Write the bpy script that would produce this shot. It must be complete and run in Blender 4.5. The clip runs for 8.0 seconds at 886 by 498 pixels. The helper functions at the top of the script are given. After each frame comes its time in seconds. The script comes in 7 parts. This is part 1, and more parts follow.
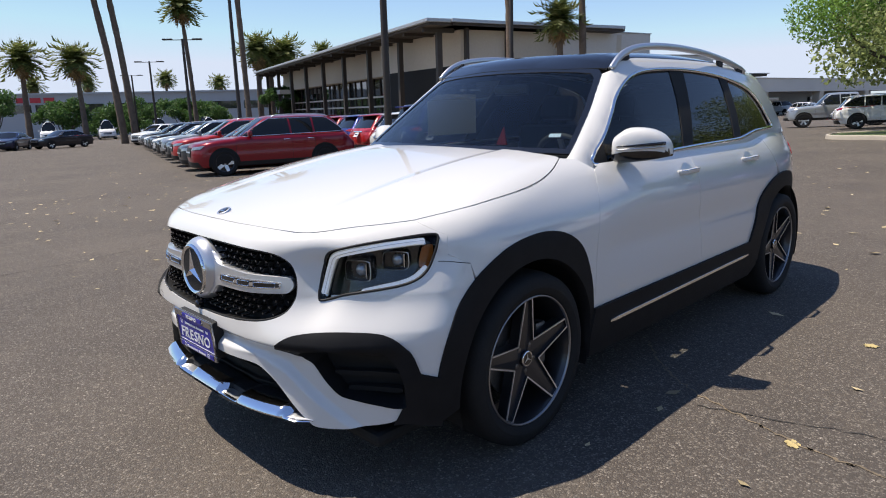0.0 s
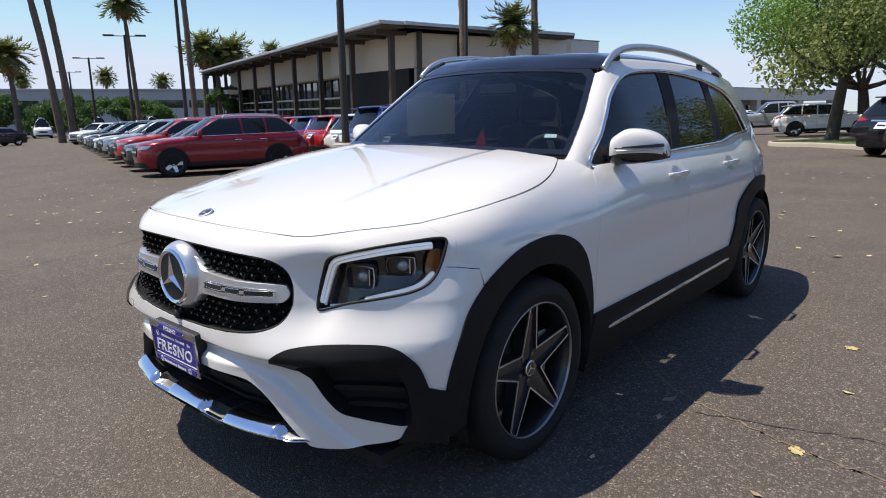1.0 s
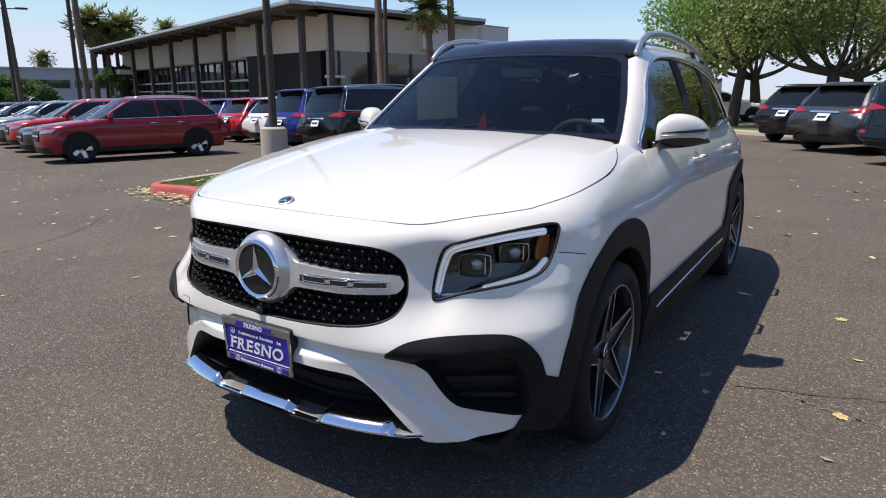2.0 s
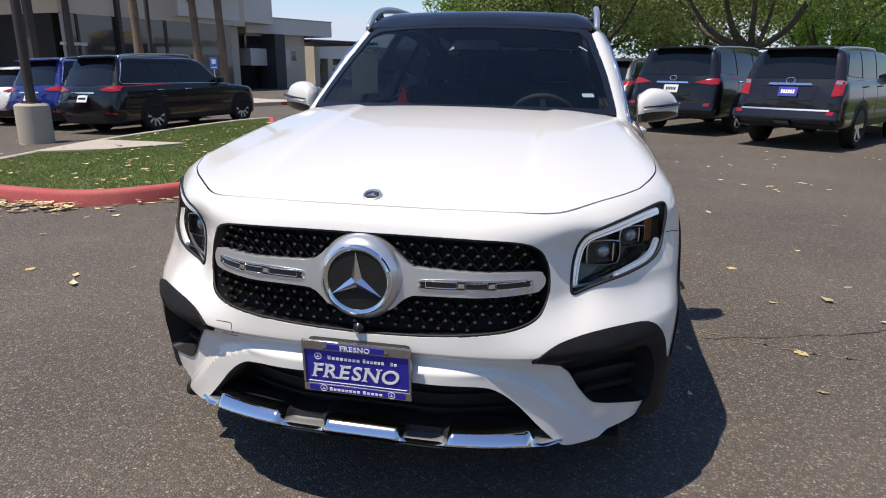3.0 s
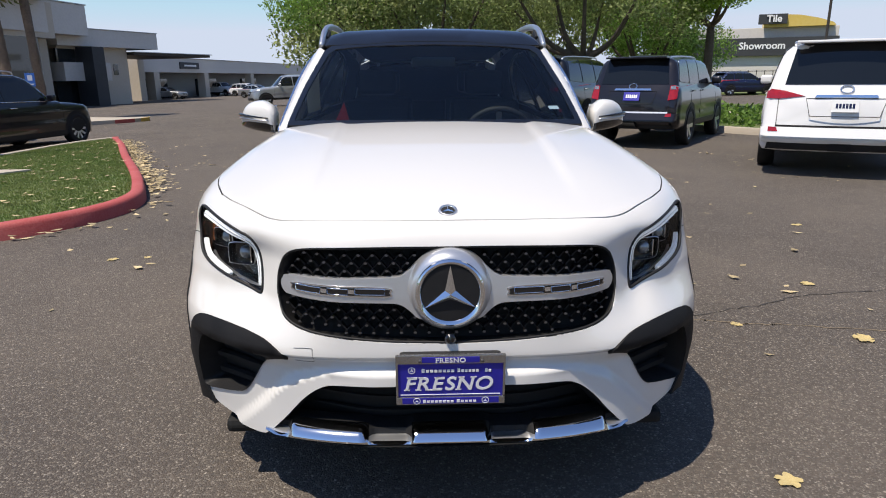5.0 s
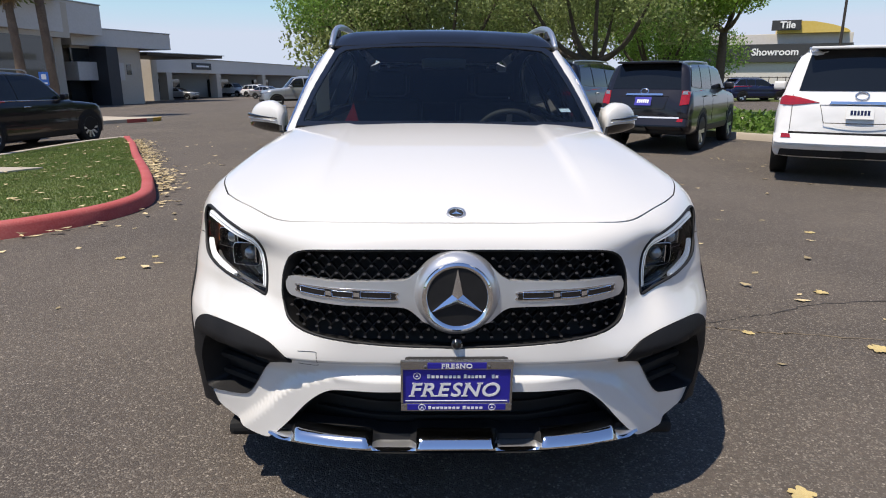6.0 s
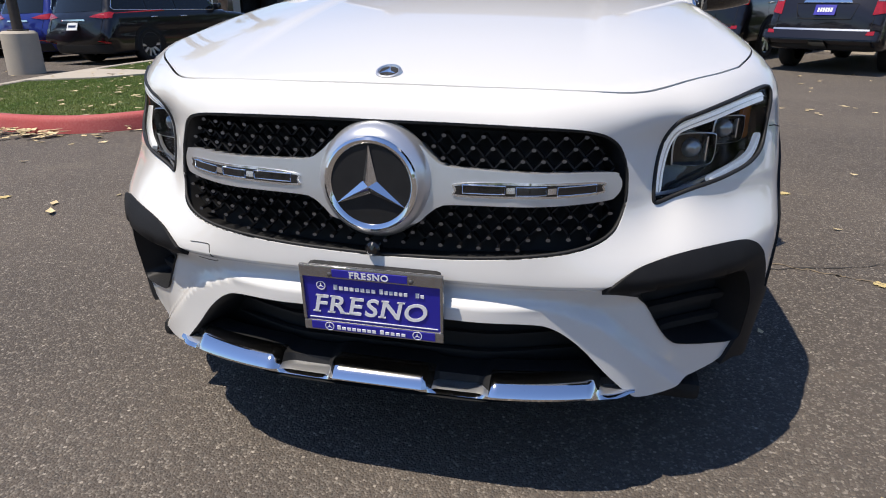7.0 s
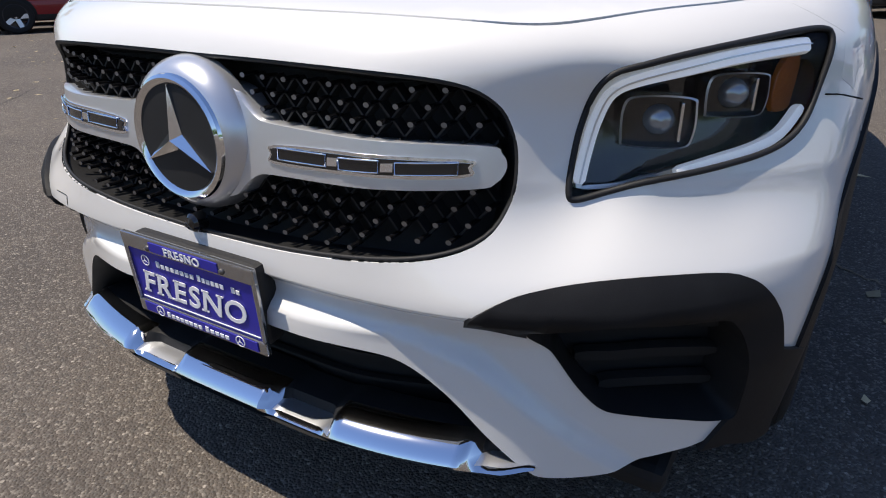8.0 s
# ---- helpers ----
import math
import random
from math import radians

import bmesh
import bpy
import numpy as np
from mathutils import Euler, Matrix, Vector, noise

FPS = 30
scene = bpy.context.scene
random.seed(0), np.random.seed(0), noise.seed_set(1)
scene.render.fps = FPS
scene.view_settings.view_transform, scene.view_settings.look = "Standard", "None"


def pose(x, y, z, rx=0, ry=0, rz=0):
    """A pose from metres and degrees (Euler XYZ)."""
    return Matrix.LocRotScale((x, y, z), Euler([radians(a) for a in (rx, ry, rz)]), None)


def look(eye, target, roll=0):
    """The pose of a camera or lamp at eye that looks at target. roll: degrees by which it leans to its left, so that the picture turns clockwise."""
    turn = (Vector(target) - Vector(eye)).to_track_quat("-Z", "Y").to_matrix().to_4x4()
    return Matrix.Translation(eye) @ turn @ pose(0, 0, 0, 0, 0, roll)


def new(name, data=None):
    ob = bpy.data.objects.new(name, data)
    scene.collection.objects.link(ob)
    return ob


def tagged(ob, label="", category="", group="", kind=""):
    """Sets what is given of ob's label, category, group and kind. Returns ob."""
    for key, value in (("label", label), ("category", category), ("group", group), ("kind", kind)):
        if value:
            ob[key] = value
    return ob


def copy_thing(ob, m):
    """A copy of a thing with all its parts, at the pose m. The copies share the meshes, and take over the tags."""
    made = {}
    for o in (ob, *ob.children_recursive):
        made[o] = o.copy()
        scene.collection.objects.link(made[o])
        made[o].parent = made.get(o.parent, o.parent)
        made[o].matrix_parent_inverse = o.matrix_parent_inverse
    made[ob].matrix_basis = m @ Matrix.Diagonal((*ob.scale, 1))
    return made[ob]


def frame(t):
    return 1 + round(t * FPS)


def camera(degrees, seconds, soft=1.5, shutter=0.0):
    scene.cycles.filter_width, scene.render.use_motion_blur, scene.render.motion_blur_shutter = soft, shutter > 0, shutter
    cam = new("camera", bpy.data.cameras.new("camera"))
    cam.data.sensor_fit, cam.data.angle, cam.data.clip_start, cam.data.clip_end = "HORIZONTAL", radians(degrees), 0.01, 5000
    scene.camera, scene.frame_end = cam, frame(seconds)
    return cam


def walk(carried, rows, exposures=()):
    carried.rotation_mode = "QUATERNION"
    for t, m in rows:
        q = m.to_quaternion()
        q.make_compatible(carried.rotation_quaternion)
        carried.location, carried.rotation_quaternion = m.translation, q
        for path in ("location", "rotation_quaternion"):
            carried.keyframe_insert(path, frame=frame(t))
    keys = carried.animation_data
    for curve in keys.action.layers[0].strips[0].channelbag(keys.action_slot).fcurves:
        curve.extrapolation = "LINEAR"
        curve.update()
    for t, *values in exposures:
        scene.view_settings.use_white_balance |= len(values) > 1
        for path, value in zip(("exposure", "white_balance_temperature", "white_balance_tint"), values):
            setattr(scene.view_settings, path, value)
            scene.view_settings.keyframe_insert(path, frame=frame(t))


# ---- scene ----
cam = camera(69.1, 8.0, 1.05)
PATH = [
    (0, (2.399, -1.945, 1.351), (0.996, -0.584, 0.923), -1.53),
    (0.5, (2.264, -1.981, 1.337), (0.930, -0.553, 0.910), -1.54),
    (1, (2.165, -1.977, 1.330), (0.873, -0.509, 0.909), -0.65),
    (1.5, (1.991, -2.044, 1.304), (0.777, -0.516, 0.869), 0.14),
    (2, (1.622, -2.327, 1.327), (0.561, -0.696, 0.860), 0.02),
    (2.2, (1.438, -2.401, 1.317), (0.481, -0.713, 0.828), 0.01),
    (3.3, (0.325, -2.546, 1.339), (0.094, -0.634, 0.801), 0.37),
    (3.5, (0.189, -2.565, 1.349), (0.052, -0.642, 0.818), 0.07),
    (4, (-0.031, -2.641, 1.358), (-0.025, -0.708, 0.843), -0.43),
    (4.5, (-0.054, -2.679, 1.357), (-0.004, -0.748, 0.841), -0.53),
    (6, (-0.051, -2.643, 1.348), (-0.028, -0.708, 0.844), 0.07),
    (6.5, (0.189, -2.443, 1.249), (0.021, -0.541, 0.651), 0.17),
    (7, (0.436, -2.157, 1.120), (0.016, -0.339, 0.399), 0.07),
    (7.5, (0.632, -1.838, 1.027), (-0.043, -0.098, 0.307), -0.42),
    (8, (0.864, -1.588, 1.016), (-0.082, -0.021, 0.209), -0.10),
]
walk(cam, [(t, look(eye, target, roll)) for t, eye, target, roll in PATH], [(0.0, 0.48, 7050, 11), (2.0, 0.48, 7050, 11), (3.5, 0.38, 7050, 11), (6.0, 0.36, 7050, 11), (7.5, 0.44, 6950, 11), (8.0, 0.42, 6950, 11)])

import collections

# ---- light ----
SUN_WAY = Vector((0.38, 0.32, -1.10)).normalized()
world = bpy.data.worlds.new("sky")
scene.world = world
world.use_nodes = True
wn = world.node_tree.nodes
sky = wn.new("ShaderNodeTexSky")
sky.sky_type, sky.sun_disc = "NISHITA", False
sky.sun_elevation = math.asin(-SUN_WAY.z)
sky.sun_rotation = math.atan2(-SUN_WAY.x, -SUN_WAY.y)
sky.air_density, sky.dust_density, sky.ozone_density = 1.0, 0.05, 2.2
wn["Background"].inputs["Strength"].default_value = 0.108
balance = wn.new("ShaderNodeMix")
balance.data_type, balance.blend_type = "RGBA", "MULTIPLY"
balance.inputs[0].default_value = 1.0
balance.inputs[7].default_value = (0.87, 0.945, 1.14, 1)
world.node_tree.links.new(sky.outputs["Color"], balance.inputs[6])
haze = wn.new("ShaderNodeMix")
haze.data_type, haze.blend_type = "RGBA", "DARKEN"
haze.inputs[0].default_value = 1.0
haze.inputs[7].default_value = (4.4, 5.2, 6.7, 1)
world.node_tree.links.new(balance.outputs[2], haze.inputs[6])
world.node_tree.links.new(haze.outputs[2], wn["Background"].inputs["Color"])
sun_lamp = bpy.data.lights.new("sun", "SUN")
sun_lamp.energy, sun_lamp.angle, sun_lamp.color = 4.4, radians(0.53), (1.0, 0.95, 0.88)
sun_ob = new("sun", sun_lamp)
sun_ob.matrix_world = look((0, 0, 30), tuple(Vector((0, 0, 30)) + SUN_WAY))
tagged(sun_ob, kind="structure")


# ---- materials ----
def mat(name, base, rough=0.5, metal=0.0, coat=0.0, grain=None, bump=0.0, glow=None, spec=0.5, trans=0.0, ior=1.5, island=False):
    """A principled material. grain: (scale, colour two, amount, second scale) mottles the colour at two sizes; bump: relief in metres."""
    m = bpy.data.materials.new(name)
    m.use_nodes = True
    n, l = m.node_tree.nodes, m.node_tree.links
    b = n["Principled BSDF"]
    b.inputs["Base Color"].default_value = (*base, 1)
    b.inputs["Roughness"].default_value = rough
    b.inputs["Metallic"].default_value = metal
    b.inputs["Coat Weight"].default_value = coat
    b.inputs["Coat Roughness"].default_value = 0.03
    b.inputs["Specular IOR Level"].default_value = spec
    b.inputs["Transmission Weight"].default_value = trans
    b.inputs["IOR"].default_value = ior
    if glow:
        b.inputs["Emission Color"].default_value = (*glow[:3], 1)
        b.inputs["Emission Strength"].default_value = glow[3]
    if grain or bump:
        pos = n.new("ShaderNodeTexCoord")
        s1, c2, amount, s2 = grain or (40, base, 0.0, 4)
        fine, wide = n.new("ShaderNodeTexNoise"), n.new("ShaderNodeTexNoise")
        fine.inputs["Scale"].default_value, wide.inputs["Scale"].default_value = s1, s2
        fine.inputs["Detail"].default_value, wide.inputs["Detail"].default_value = 4, 5
        for t in (fine, wide):
            l.new(pos.outputs["Object"], t.inputs["Vector"])
        add = n.new("ShaderNodeMath")
        add.operation = "ADD"
        l.new(fine.outputs["Fac"], add.inputs[0])
        l.new(wide.outputs["Fac"], add.inputs[1])
        span = n.new("ShaderNodeMapRange")
        span.inputs["From Min"].default_value, span.inputs["From Max"].default_value = 0.7, 1.3
        span.inputs["To Max"].default_value = amount
        l.new(add.outputs[0], span.inputs["Value"])
        mix = n.new("ShaderNodeMix")
        mix.data_type = "RGBA"
        mix.inputs[6].default_value, mix.inputs[7].default_value = (*base, 1), (*c2, 1)
        l.new(span.outputs[0], mix.inputs[0])
        out = mix.outputs[2]
        if island:
            geo, hue = n.new("ShaderNodeNewGeometry"), n.new("ShaderNodeHueSaturation")
            vary = n.new("ShaderNodeMapRange")
            vary.inputs["To Min"].default_value, vary.inputs["To Max"].default_value = 0.55, 1.5
            l.new(geo.outputs["Random Per Island"], vary.inputs["Value"])
            l.new(vary.outputs[0], hue.inputs["Value"])
            l.new(out, hue.inputs["Color"])
            out = hue.outputs[0]
        l.new(out, b.inputs["Base Color"])
        if bump:
            bp = n.new("ShaderNodeBump")
            bp.inputs["Distance"].default_value = bump
            l.new(fine.outputs["Fac"], bp.inputs["Height"])
            l.new(bp.outputs[0], b.inputs["Normal"])
    return m


def asphalt():
    m = bpy.data.materials.new("asphalt")
    m.use_nodes = True
    n, l = m.node_tree.nodes, m.node_tree.links
    b = n["Principled BSDF"]
    pos = n.new("ShaderNodeTexCoord")

    def noise_at(scale, detail, rough=0.5):
        t = n.new("ShaderNodeTexNoise")
        t.inputs["Scale"].default_value, t.inputs["Detail"].default_value, t.inputs["Roughness"].default_value = scale, detail, rough
        l.new(pos.outputs["Object"], t.inputs["Vector"])
        return t.outputs["Fac"]

    def remap(v, a, b_, c, d):
        r = n.new("ShaderNodeMapRange")
        for key, value in (("From Min", a), ("From Max", b_), ("To Min", c), ("To Max", d)):
            r.inputs[key].default_value = value
        l.new(v, r.inputs["Value"])
        return r.outputs[0]

    def blend(fac, one, two):
        x = n.new("ShaderNodeMix")
        x.data_type = "RGBA"
        l.new(fac, x.inputs[0])
        for slot, v in ((6, one), (7, two)):
            if isinstance(v, tuple):
                x.inputs[slot].default_value = (*v, 1)
            else:
                l.new(v, x.inputs[slot])
        return x.outputs[2]

    stones = n.new("ShaderNodeTexVoronoi")
    stones.inputs["Scale"].default_value = 150
    l.new(pos.outputs["Object"], stones.inputs["Vector"])
    split = n.new("ShaderNodeSeparateColor")
    l.new(stones.outputs["Color"], split.inputs[0])
    tar = blend(remap(noise_at(0.45, 5, 0.6), 0.35, 0.68, 0, 1), (0.074, 0.062, 0.053), (0.122, 0.101, 0.083))
    tar = blend(remap(noise_at(2.6, 6, 0.65), 0.55, 0.75, 0, 0.55), tar, (0.170, 0.140, 0.108))
    stone = blend(split.outputs["Green"], (0.075, 0.068, 0.060), (0.27, 0.235, 0.195))
    seen = remap(split.outputs["Red"], 0.60, 0.80, 0.0, 0.85)
    col = blend(seen, tar, stone)
    chips = n.new("ShaderNodeTexVoronoi")
    chips.inputs["Scale"].default_value = 70
    l.new(pos.outputs["Object"], chips.inputs["Vector"])
    parts = n.new("ShaderNodeSeparateColor")
    l.new(chips.outputs["Color"], parts.inputs[0])
    near = remap(chips.outputs["Distance"], 0.28, 0.38, 1.0, 0.0)
    pale = n.new("ShaderNodeMath")
    pale.operation = "MULTIPLY"
    l.new(near, pale.inputs[0])
    l.new(remap(parts.outputs["Red"], 0.80, 0.86, 0.0, 0.75), pale.inputs[1])
    col = blend(pale.outputs[0], col, blend(parts.outputs["Blue"], (0.16, 0.13, 0.10), (0.42, 0.37, 0.31)))
    col = blend(remap(noise_at(38, 3), 0.35, 0.7, 0.0, 0.4), col, (0.035, 0.032, 0.03))
    l.new(col, b.inputs["Base Color"])
    b.inputs["Roughness"].default_value = 0.88
    b.inputs["Specular IOR Level"].default_value = 0.3
    bp = n.new("ShaderNodeBump")
    bp.inputs["Distance"].default_value, bp.inputs["Strength"].default_value = 0.006, 0.8
    l.new(stones.outputs["Distance"], bp.inputs["Height"])
    bp.invert = True
    l.new(bp.outputs[0], b.inputs["Normal"])
    return m


M = {}
M["asphalt"] = asphalt()
M["white"] = mat("white_paint", (0.665, 0.652, 0.622), 0.32, 0, 1.0, spec=0.4)
M["gloss_black"] = mat("gloss_black", (0.006, 0.006, 0.007), 0.12, 0, 0.6)
M["black"] = mat("black_plastic", (0.010, 0.010, 0.011), 0.55, spec=0.3, grain=(900, (0.02, 0.02, 0.02), 0.6, 30), bump=0.0004)
M["cladding"] = mat("black_cladding", (0.008, 0.008, 0.0088), 0.6, spec=0.16, grain=(700, (0.016, 0.016, 0.017), 0.7, 12), bump=0.0002)
# near-black plastic; also stands for shade in wheel wells and behind windows
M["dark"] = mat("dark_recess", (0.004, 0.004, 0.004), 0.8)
M["chrome"] = mat("chrome", (0.80, 0.81, 0.83), 0.07, 1.0)
M["satin"] = mat("satin_silver", (0.62, 0.63, 0.65), 0.32, 0.9)
M["silver"] = mat("silver_lacquer", (0.60, 0.61, 0.63), 0.28, 0.75, 0.5)
M["rubber"] = mat("tyre_rubber", (0.009, 0.009, 0.009), 0.75, spec=0.3, grain=(160, (0.02, 0.019, 0.018), 0.6, 14), bump=0.0008)
M["rim_face"] = mat("machined_rim", (0.80, 0.80, 0.81), 0.34, 0.9)
M["rim_edge"] = mat("machined_rim_edge", (0.30, 0.30, 0.31), 0.32, 0.9)
M["rim_dark"] = mat("grey_rim_lacquer", (0.035, 0.035, 0.038), 0.3, 0.5, 0.4)
M["iron"] = mat("brake_iron", (0.22, 0.21, 0.20), 0.45, 0.9, grain=(80, (0.12, 0.10, 0.09), 0.7, 10))
M["seam"] = mat("seam_dark", (0.01, 0.01, 0.01), 0.9)


def leafy(m, amount=0.45):
    """Lets light through a leaf material."""
    n, l = m.node_tree.nodes, m.node_tree.links
    b = n["Principled BSDF"]
    glow_through, mix = n.new("ShaderNodeBsdfTranslucent"), n.new("ShaderNodeMixShader")
    l.new(b.inputs["Base Color"].links[0].from_socket, glow_through.inputs[0])
    mix.inputs[0].default_value = amount
    l.new(b.outputs[0], mix.inputs[1])
    l.new(glow_through.outputs[0], mix.inputs[2])
    l.new(mix.outputs[0], n["Material Output"].inputs[0])


# ---- mesh helpers ----
def mesh_of(name, verts, faces, material, smooth=True, normals=None, slots=None):
    me = bpy.data.meshes.new(name)
    me.from_pydata([tuple(map(float, v)) for v in verts], [], [tuple(int(i) for i in f) for f in faces])
    for m in (material if isinstance(material, (list, tuple)) else [material]):
        me.materials.append(m)
    if slots is not None:
        me.polygons.foreach_set("material_index", np.asarray(slots, np.int32))
    me.polygons.foreach_set("use_smooth", np.full(len(me.polygons), smooth))
    me.update()
    if normals is not None:
        me.normals_split_custom_set_from_vertices([tuple(map(float, v)) for v in normals])
    return me


def from_bm(name, bm, material, smooth=False, angle=None):
    bmesh.ops.recalc_face_normals(bm, faces=bm.faces)
    me = bpy.data.meshes.new(name)
    bm.to_mesh(me)
    bm.free()
    for m in (material if isinstance(material, (list, tuple)) else [material]):
        me.materials.append(m)
    if smooth:
        me.polygons.foreach_set("use_smooth", np.full(len(me.polygons), True))
        if angle:
            me.set_sharp_from_angle(angle=radians(angle))
    return me


def part(name, data, parent=None, label="", at=None):
    ob = new(name, data)
    if at is not None:
        ob.matrix_basis = at
    if parent is not None:
        ob.parent = parent
    return tagged(ob, label)


def thing(name, label, category, group="", at=None, data=None, kind=""):
    ob = new(name, data)
    if at is not None:
        ob.matrix_basis = at
    return tagged(ob, label, category, group, kind)


def box_bm(sx, sy, sz, at=(0, 0, 0), bevel=0.0, bm=None, segments=2):
    """A box about a point, with softened edges."""
    own = bmesh.new()
    bmesh.ops.create_cube(own, size=1.0)
    bmesh.ops.scale(own, vec=(sx, sy, sz), verts=own.verts)
    if bevel:
        bmesh.ops.bevel(own, geom=own.edges[:], offset=bevel, segments=segments, affect="EDGES", profile=0.6)
    bmesh.ops.translate(own, vec=at, verts=own.verts)
    if bm is None:
        return own
    tmp = bpy.data.meshes.new("tmp")
    own.to_mesh(tmp)
    own.free()
    bm.from_mesh(tmp)
    bpy.data.meshes.remove(tmp)
    return bm


def box(name, size, at, material, bevel=0.0):
    return from_bm(name, box_bm(*size, at, bevel), material)


def lathe(name, profile, steps, material, axis="x", smooth=True, angle=30):
    """Turns a profile of (along, radius) about an axis."""
    prof = np.asarray(profile, float)
    a = np.linspace(0, 2 * math.pi, steps, endpoint=False)
    verts = np.stack([np.repeat(prof[:, 0], steps), np.outer(prof[:, 1], np.cos(a)).ravel(), np.outer(prof[:, 1], np.sin(a)).ravel()], 1)
    if axis == "z":
        verts = verts[:, [1, 2, 0]]
    if axis == "y":
        verts = verts[:, [2, 0, 1]]
    faces = []
    for i in range(len(prof) - 1):
        for j in range(steps):
            k = (j + 1) % steps
            faces.append((i * steps + j, i * steps + k, (i + 1) * steps + k, (i + 1) * steps + j))
    me = mesh_of(name, verts, faces, material, smooth)
    if smooth and angle:
        me.set_sharp_from_angle(angle=radians(angle))
    return me


def tube(name, points, radius, material, sides=8, closed=False, scale=None):
    """A round bar along points; radius one number or one a point; scale flattens it (sideways, upwards)."""
    p = np.asarray(points, float)
    n = len(p)
    r = np.full(n, radius) if np.isscalar(radius) else np.asarray(radius, float)
    if closed:
        d = np.roll(p, -1, 0) - np.roll(p, 1, 0)
    else:
        d = np.gradient(p, axis=0)
    d = d / np.linalg.norm(d, axis=1)[:, None]
    up = np.tile([0.0, 0.0, 1.0], (n, 1))
    up[np.abs(d[:, 2]) > 0.95] = [0.0, 1.0, 0.0]
    s = np.cross(d, up)
    s /= np.linalg.norm(s, axis=1)[:, None]
    u = np.cross(s, d)
    sx, sz = scale or (1, 1)
    a = np.linspace(0, 2 * math.pi, sides, endpoint=False)
    verts = (p[:, None] + r[:, None, None] * (sx * np.cos(a)[None, :, None] * s[:, None] + sz * np.sin(a)[None, :, None] * u[:, None])).reshape(-1, 3)
    faces = []
    for i in range(n if closed else n - 1):
        k = (i + 1) % n
        for j in range(sides):
            q = (j + 1) % sides
            faces.append((i * sides + j, i * sides + q, k * sides + q, k * sides + j))
    if not closed:
        faces += [tuple(range(sides))[::-1], tuple(range((n - 1) * sides, n * sides))]
    return mesh_of(name, verts, faces, material, True)


def spline(points, per=12, closed=False):
    """Catmull-Rom through control points."""
    p = np.asarray(points, float)
    n = len(p)
    out = []
    for i in range(n if closed else n - 1):
        if closed:
            a, b, c, d = p[(i - 1) % n], p[i], p[(i + 1) % n], p[(i + 2) % n]
        else:
            a, b, c, d = p[max(i - 1, 0)], p[i], p[i + 1], p[min(i + 2, n - 1)]
        t = np.linspace(0, 1, per, endpoint=False)[:, None]
        out.append(0.5 * (2 * b + (c - a) * t + (2 * a - 5 * b + 4 * c - d) * t ** 2 + (3 * b - a - 3 * c + d) * t ** 3))
    if not closed:
        out.append(p[-1:])
    return np.concatenate(out)


def text_mesh(words, size, depth, material, bold=0.0, slant=0.0):
    """Letters in the built-in font as a mesh in the x-z plane, facing -y, centred."""
    cu = bpy.data.curves.new("letters", "FONT")
    cu.body, cu.size, cu.extrude, cu.offset, cu.shear = words, size, depth, bold, slant
    cu.align_x, cu.align_y, cu.resolution_u = "CENTER", "CENTER", 4
    ob = bpy.data.objects.new("letters", cu)
    me = bpy.data.meshes.new_from_object(ob)
    bpy.data.objects.remove(ob)
    me.transform(Matrix.Rotation(radians(90), 4, "X"))
    me.materials.clear()
    me.materials.append(material)
    return me


def serif_word(word, size, material, slant=0.0, gap=0.05):
    """A word whose stems end in slab serifs, built on the built-in letters, facing -y and centred."""
    feet = {"F": (("l", 0), ("l", 1)), "R": (("l", 0), ("l", 1), ("r", 0)), "E": (("l", 0), ("l", 1)), "N": (("l", 0), ("l", 1), ("r", 1)), "S": (), "O": ()}
    verts, faces, pen = [], [], 0.0
    for ch in word:
        me = text_mesh(ch, size, 0.0006, material, size * 0.016)
        co = np.array([v.co[:] for v in me.vertices])
        lo, hi = co.min(0), co.max(0)
        k, off = len(verts), np.array([pen - lo[0], 0, -(lo[2] + hi[2]) / 2])
        verts += [tuple(c + off) for c in co]
        faces += [tuple(q + k for q in p.vertices) for p in me.polygons]
        bpy.data.meshes.remove(me)
        w, h = hi[0] - lo[0], hi[2] - lo[2]
        for side, top in feet[ch]:
            cx = pen + (0.07 * size if side == "l" else w - 0.06 * size)
            cz, t = (h / 2 if top else -h / 2), 0.055 * size
            z0, z1 = (cz - t, cz) if top else (cz, cz + t)
            x0, x1 = cx - 0.13 * size, cx + 0.13 * size
            k = len(verts)
            verts += [(x, y, z) for y in (-0.0006, 0.0006) for x, z in ((x0, z0), (x1, z0), (x1, z1), (x0, z1))]
            faces += [(k, k + 1, k + 2, k + 3), (k + 7, k + 6, k + 5, k + 4)] + [(k + i, k + 4 + i, k + 4 + (i + 1) % 4, k + (i + 1) % 4) for i in range(4)]
        pen += w + (0.07 + gap) * size
    pen -= (0.07 + gap) * size
    return mesh_of("lettering", [(x - pen / 2 + slant * z, y, z) for x, y, z in verts], faces, material, False)


def fall(x, y):
    """Height of the lot: level round the parked SUV, falling gently towards the buildings."""
    x, y = np.asarray(x, float), np.asarray(y, float)
    s = np.maximum(0.0, -x - 3) + 0.2 * np.maximum(0.0, y - 20) * np.clip(-x / 10, 0, 1)
    return -(0.015 * s + 0.2 * np.tanh(s / 10))

# ---- the SUV's outer skin: front, side and top surfaces, softly joined ----
# The front axle stands at y = 0, the nose points to -y, the ground is z = 0.
def smax(a, b, k):
    h = np.maximum(k - np.abs(a - b), 0.0)
    return np.maximum(a, b) + h * h / (4 * k)


def ramp(v, a, b):
    t = np.clip((v - a) / (b - a), 0.0, 1.0)
    return t * t * (3 - 2 * t)


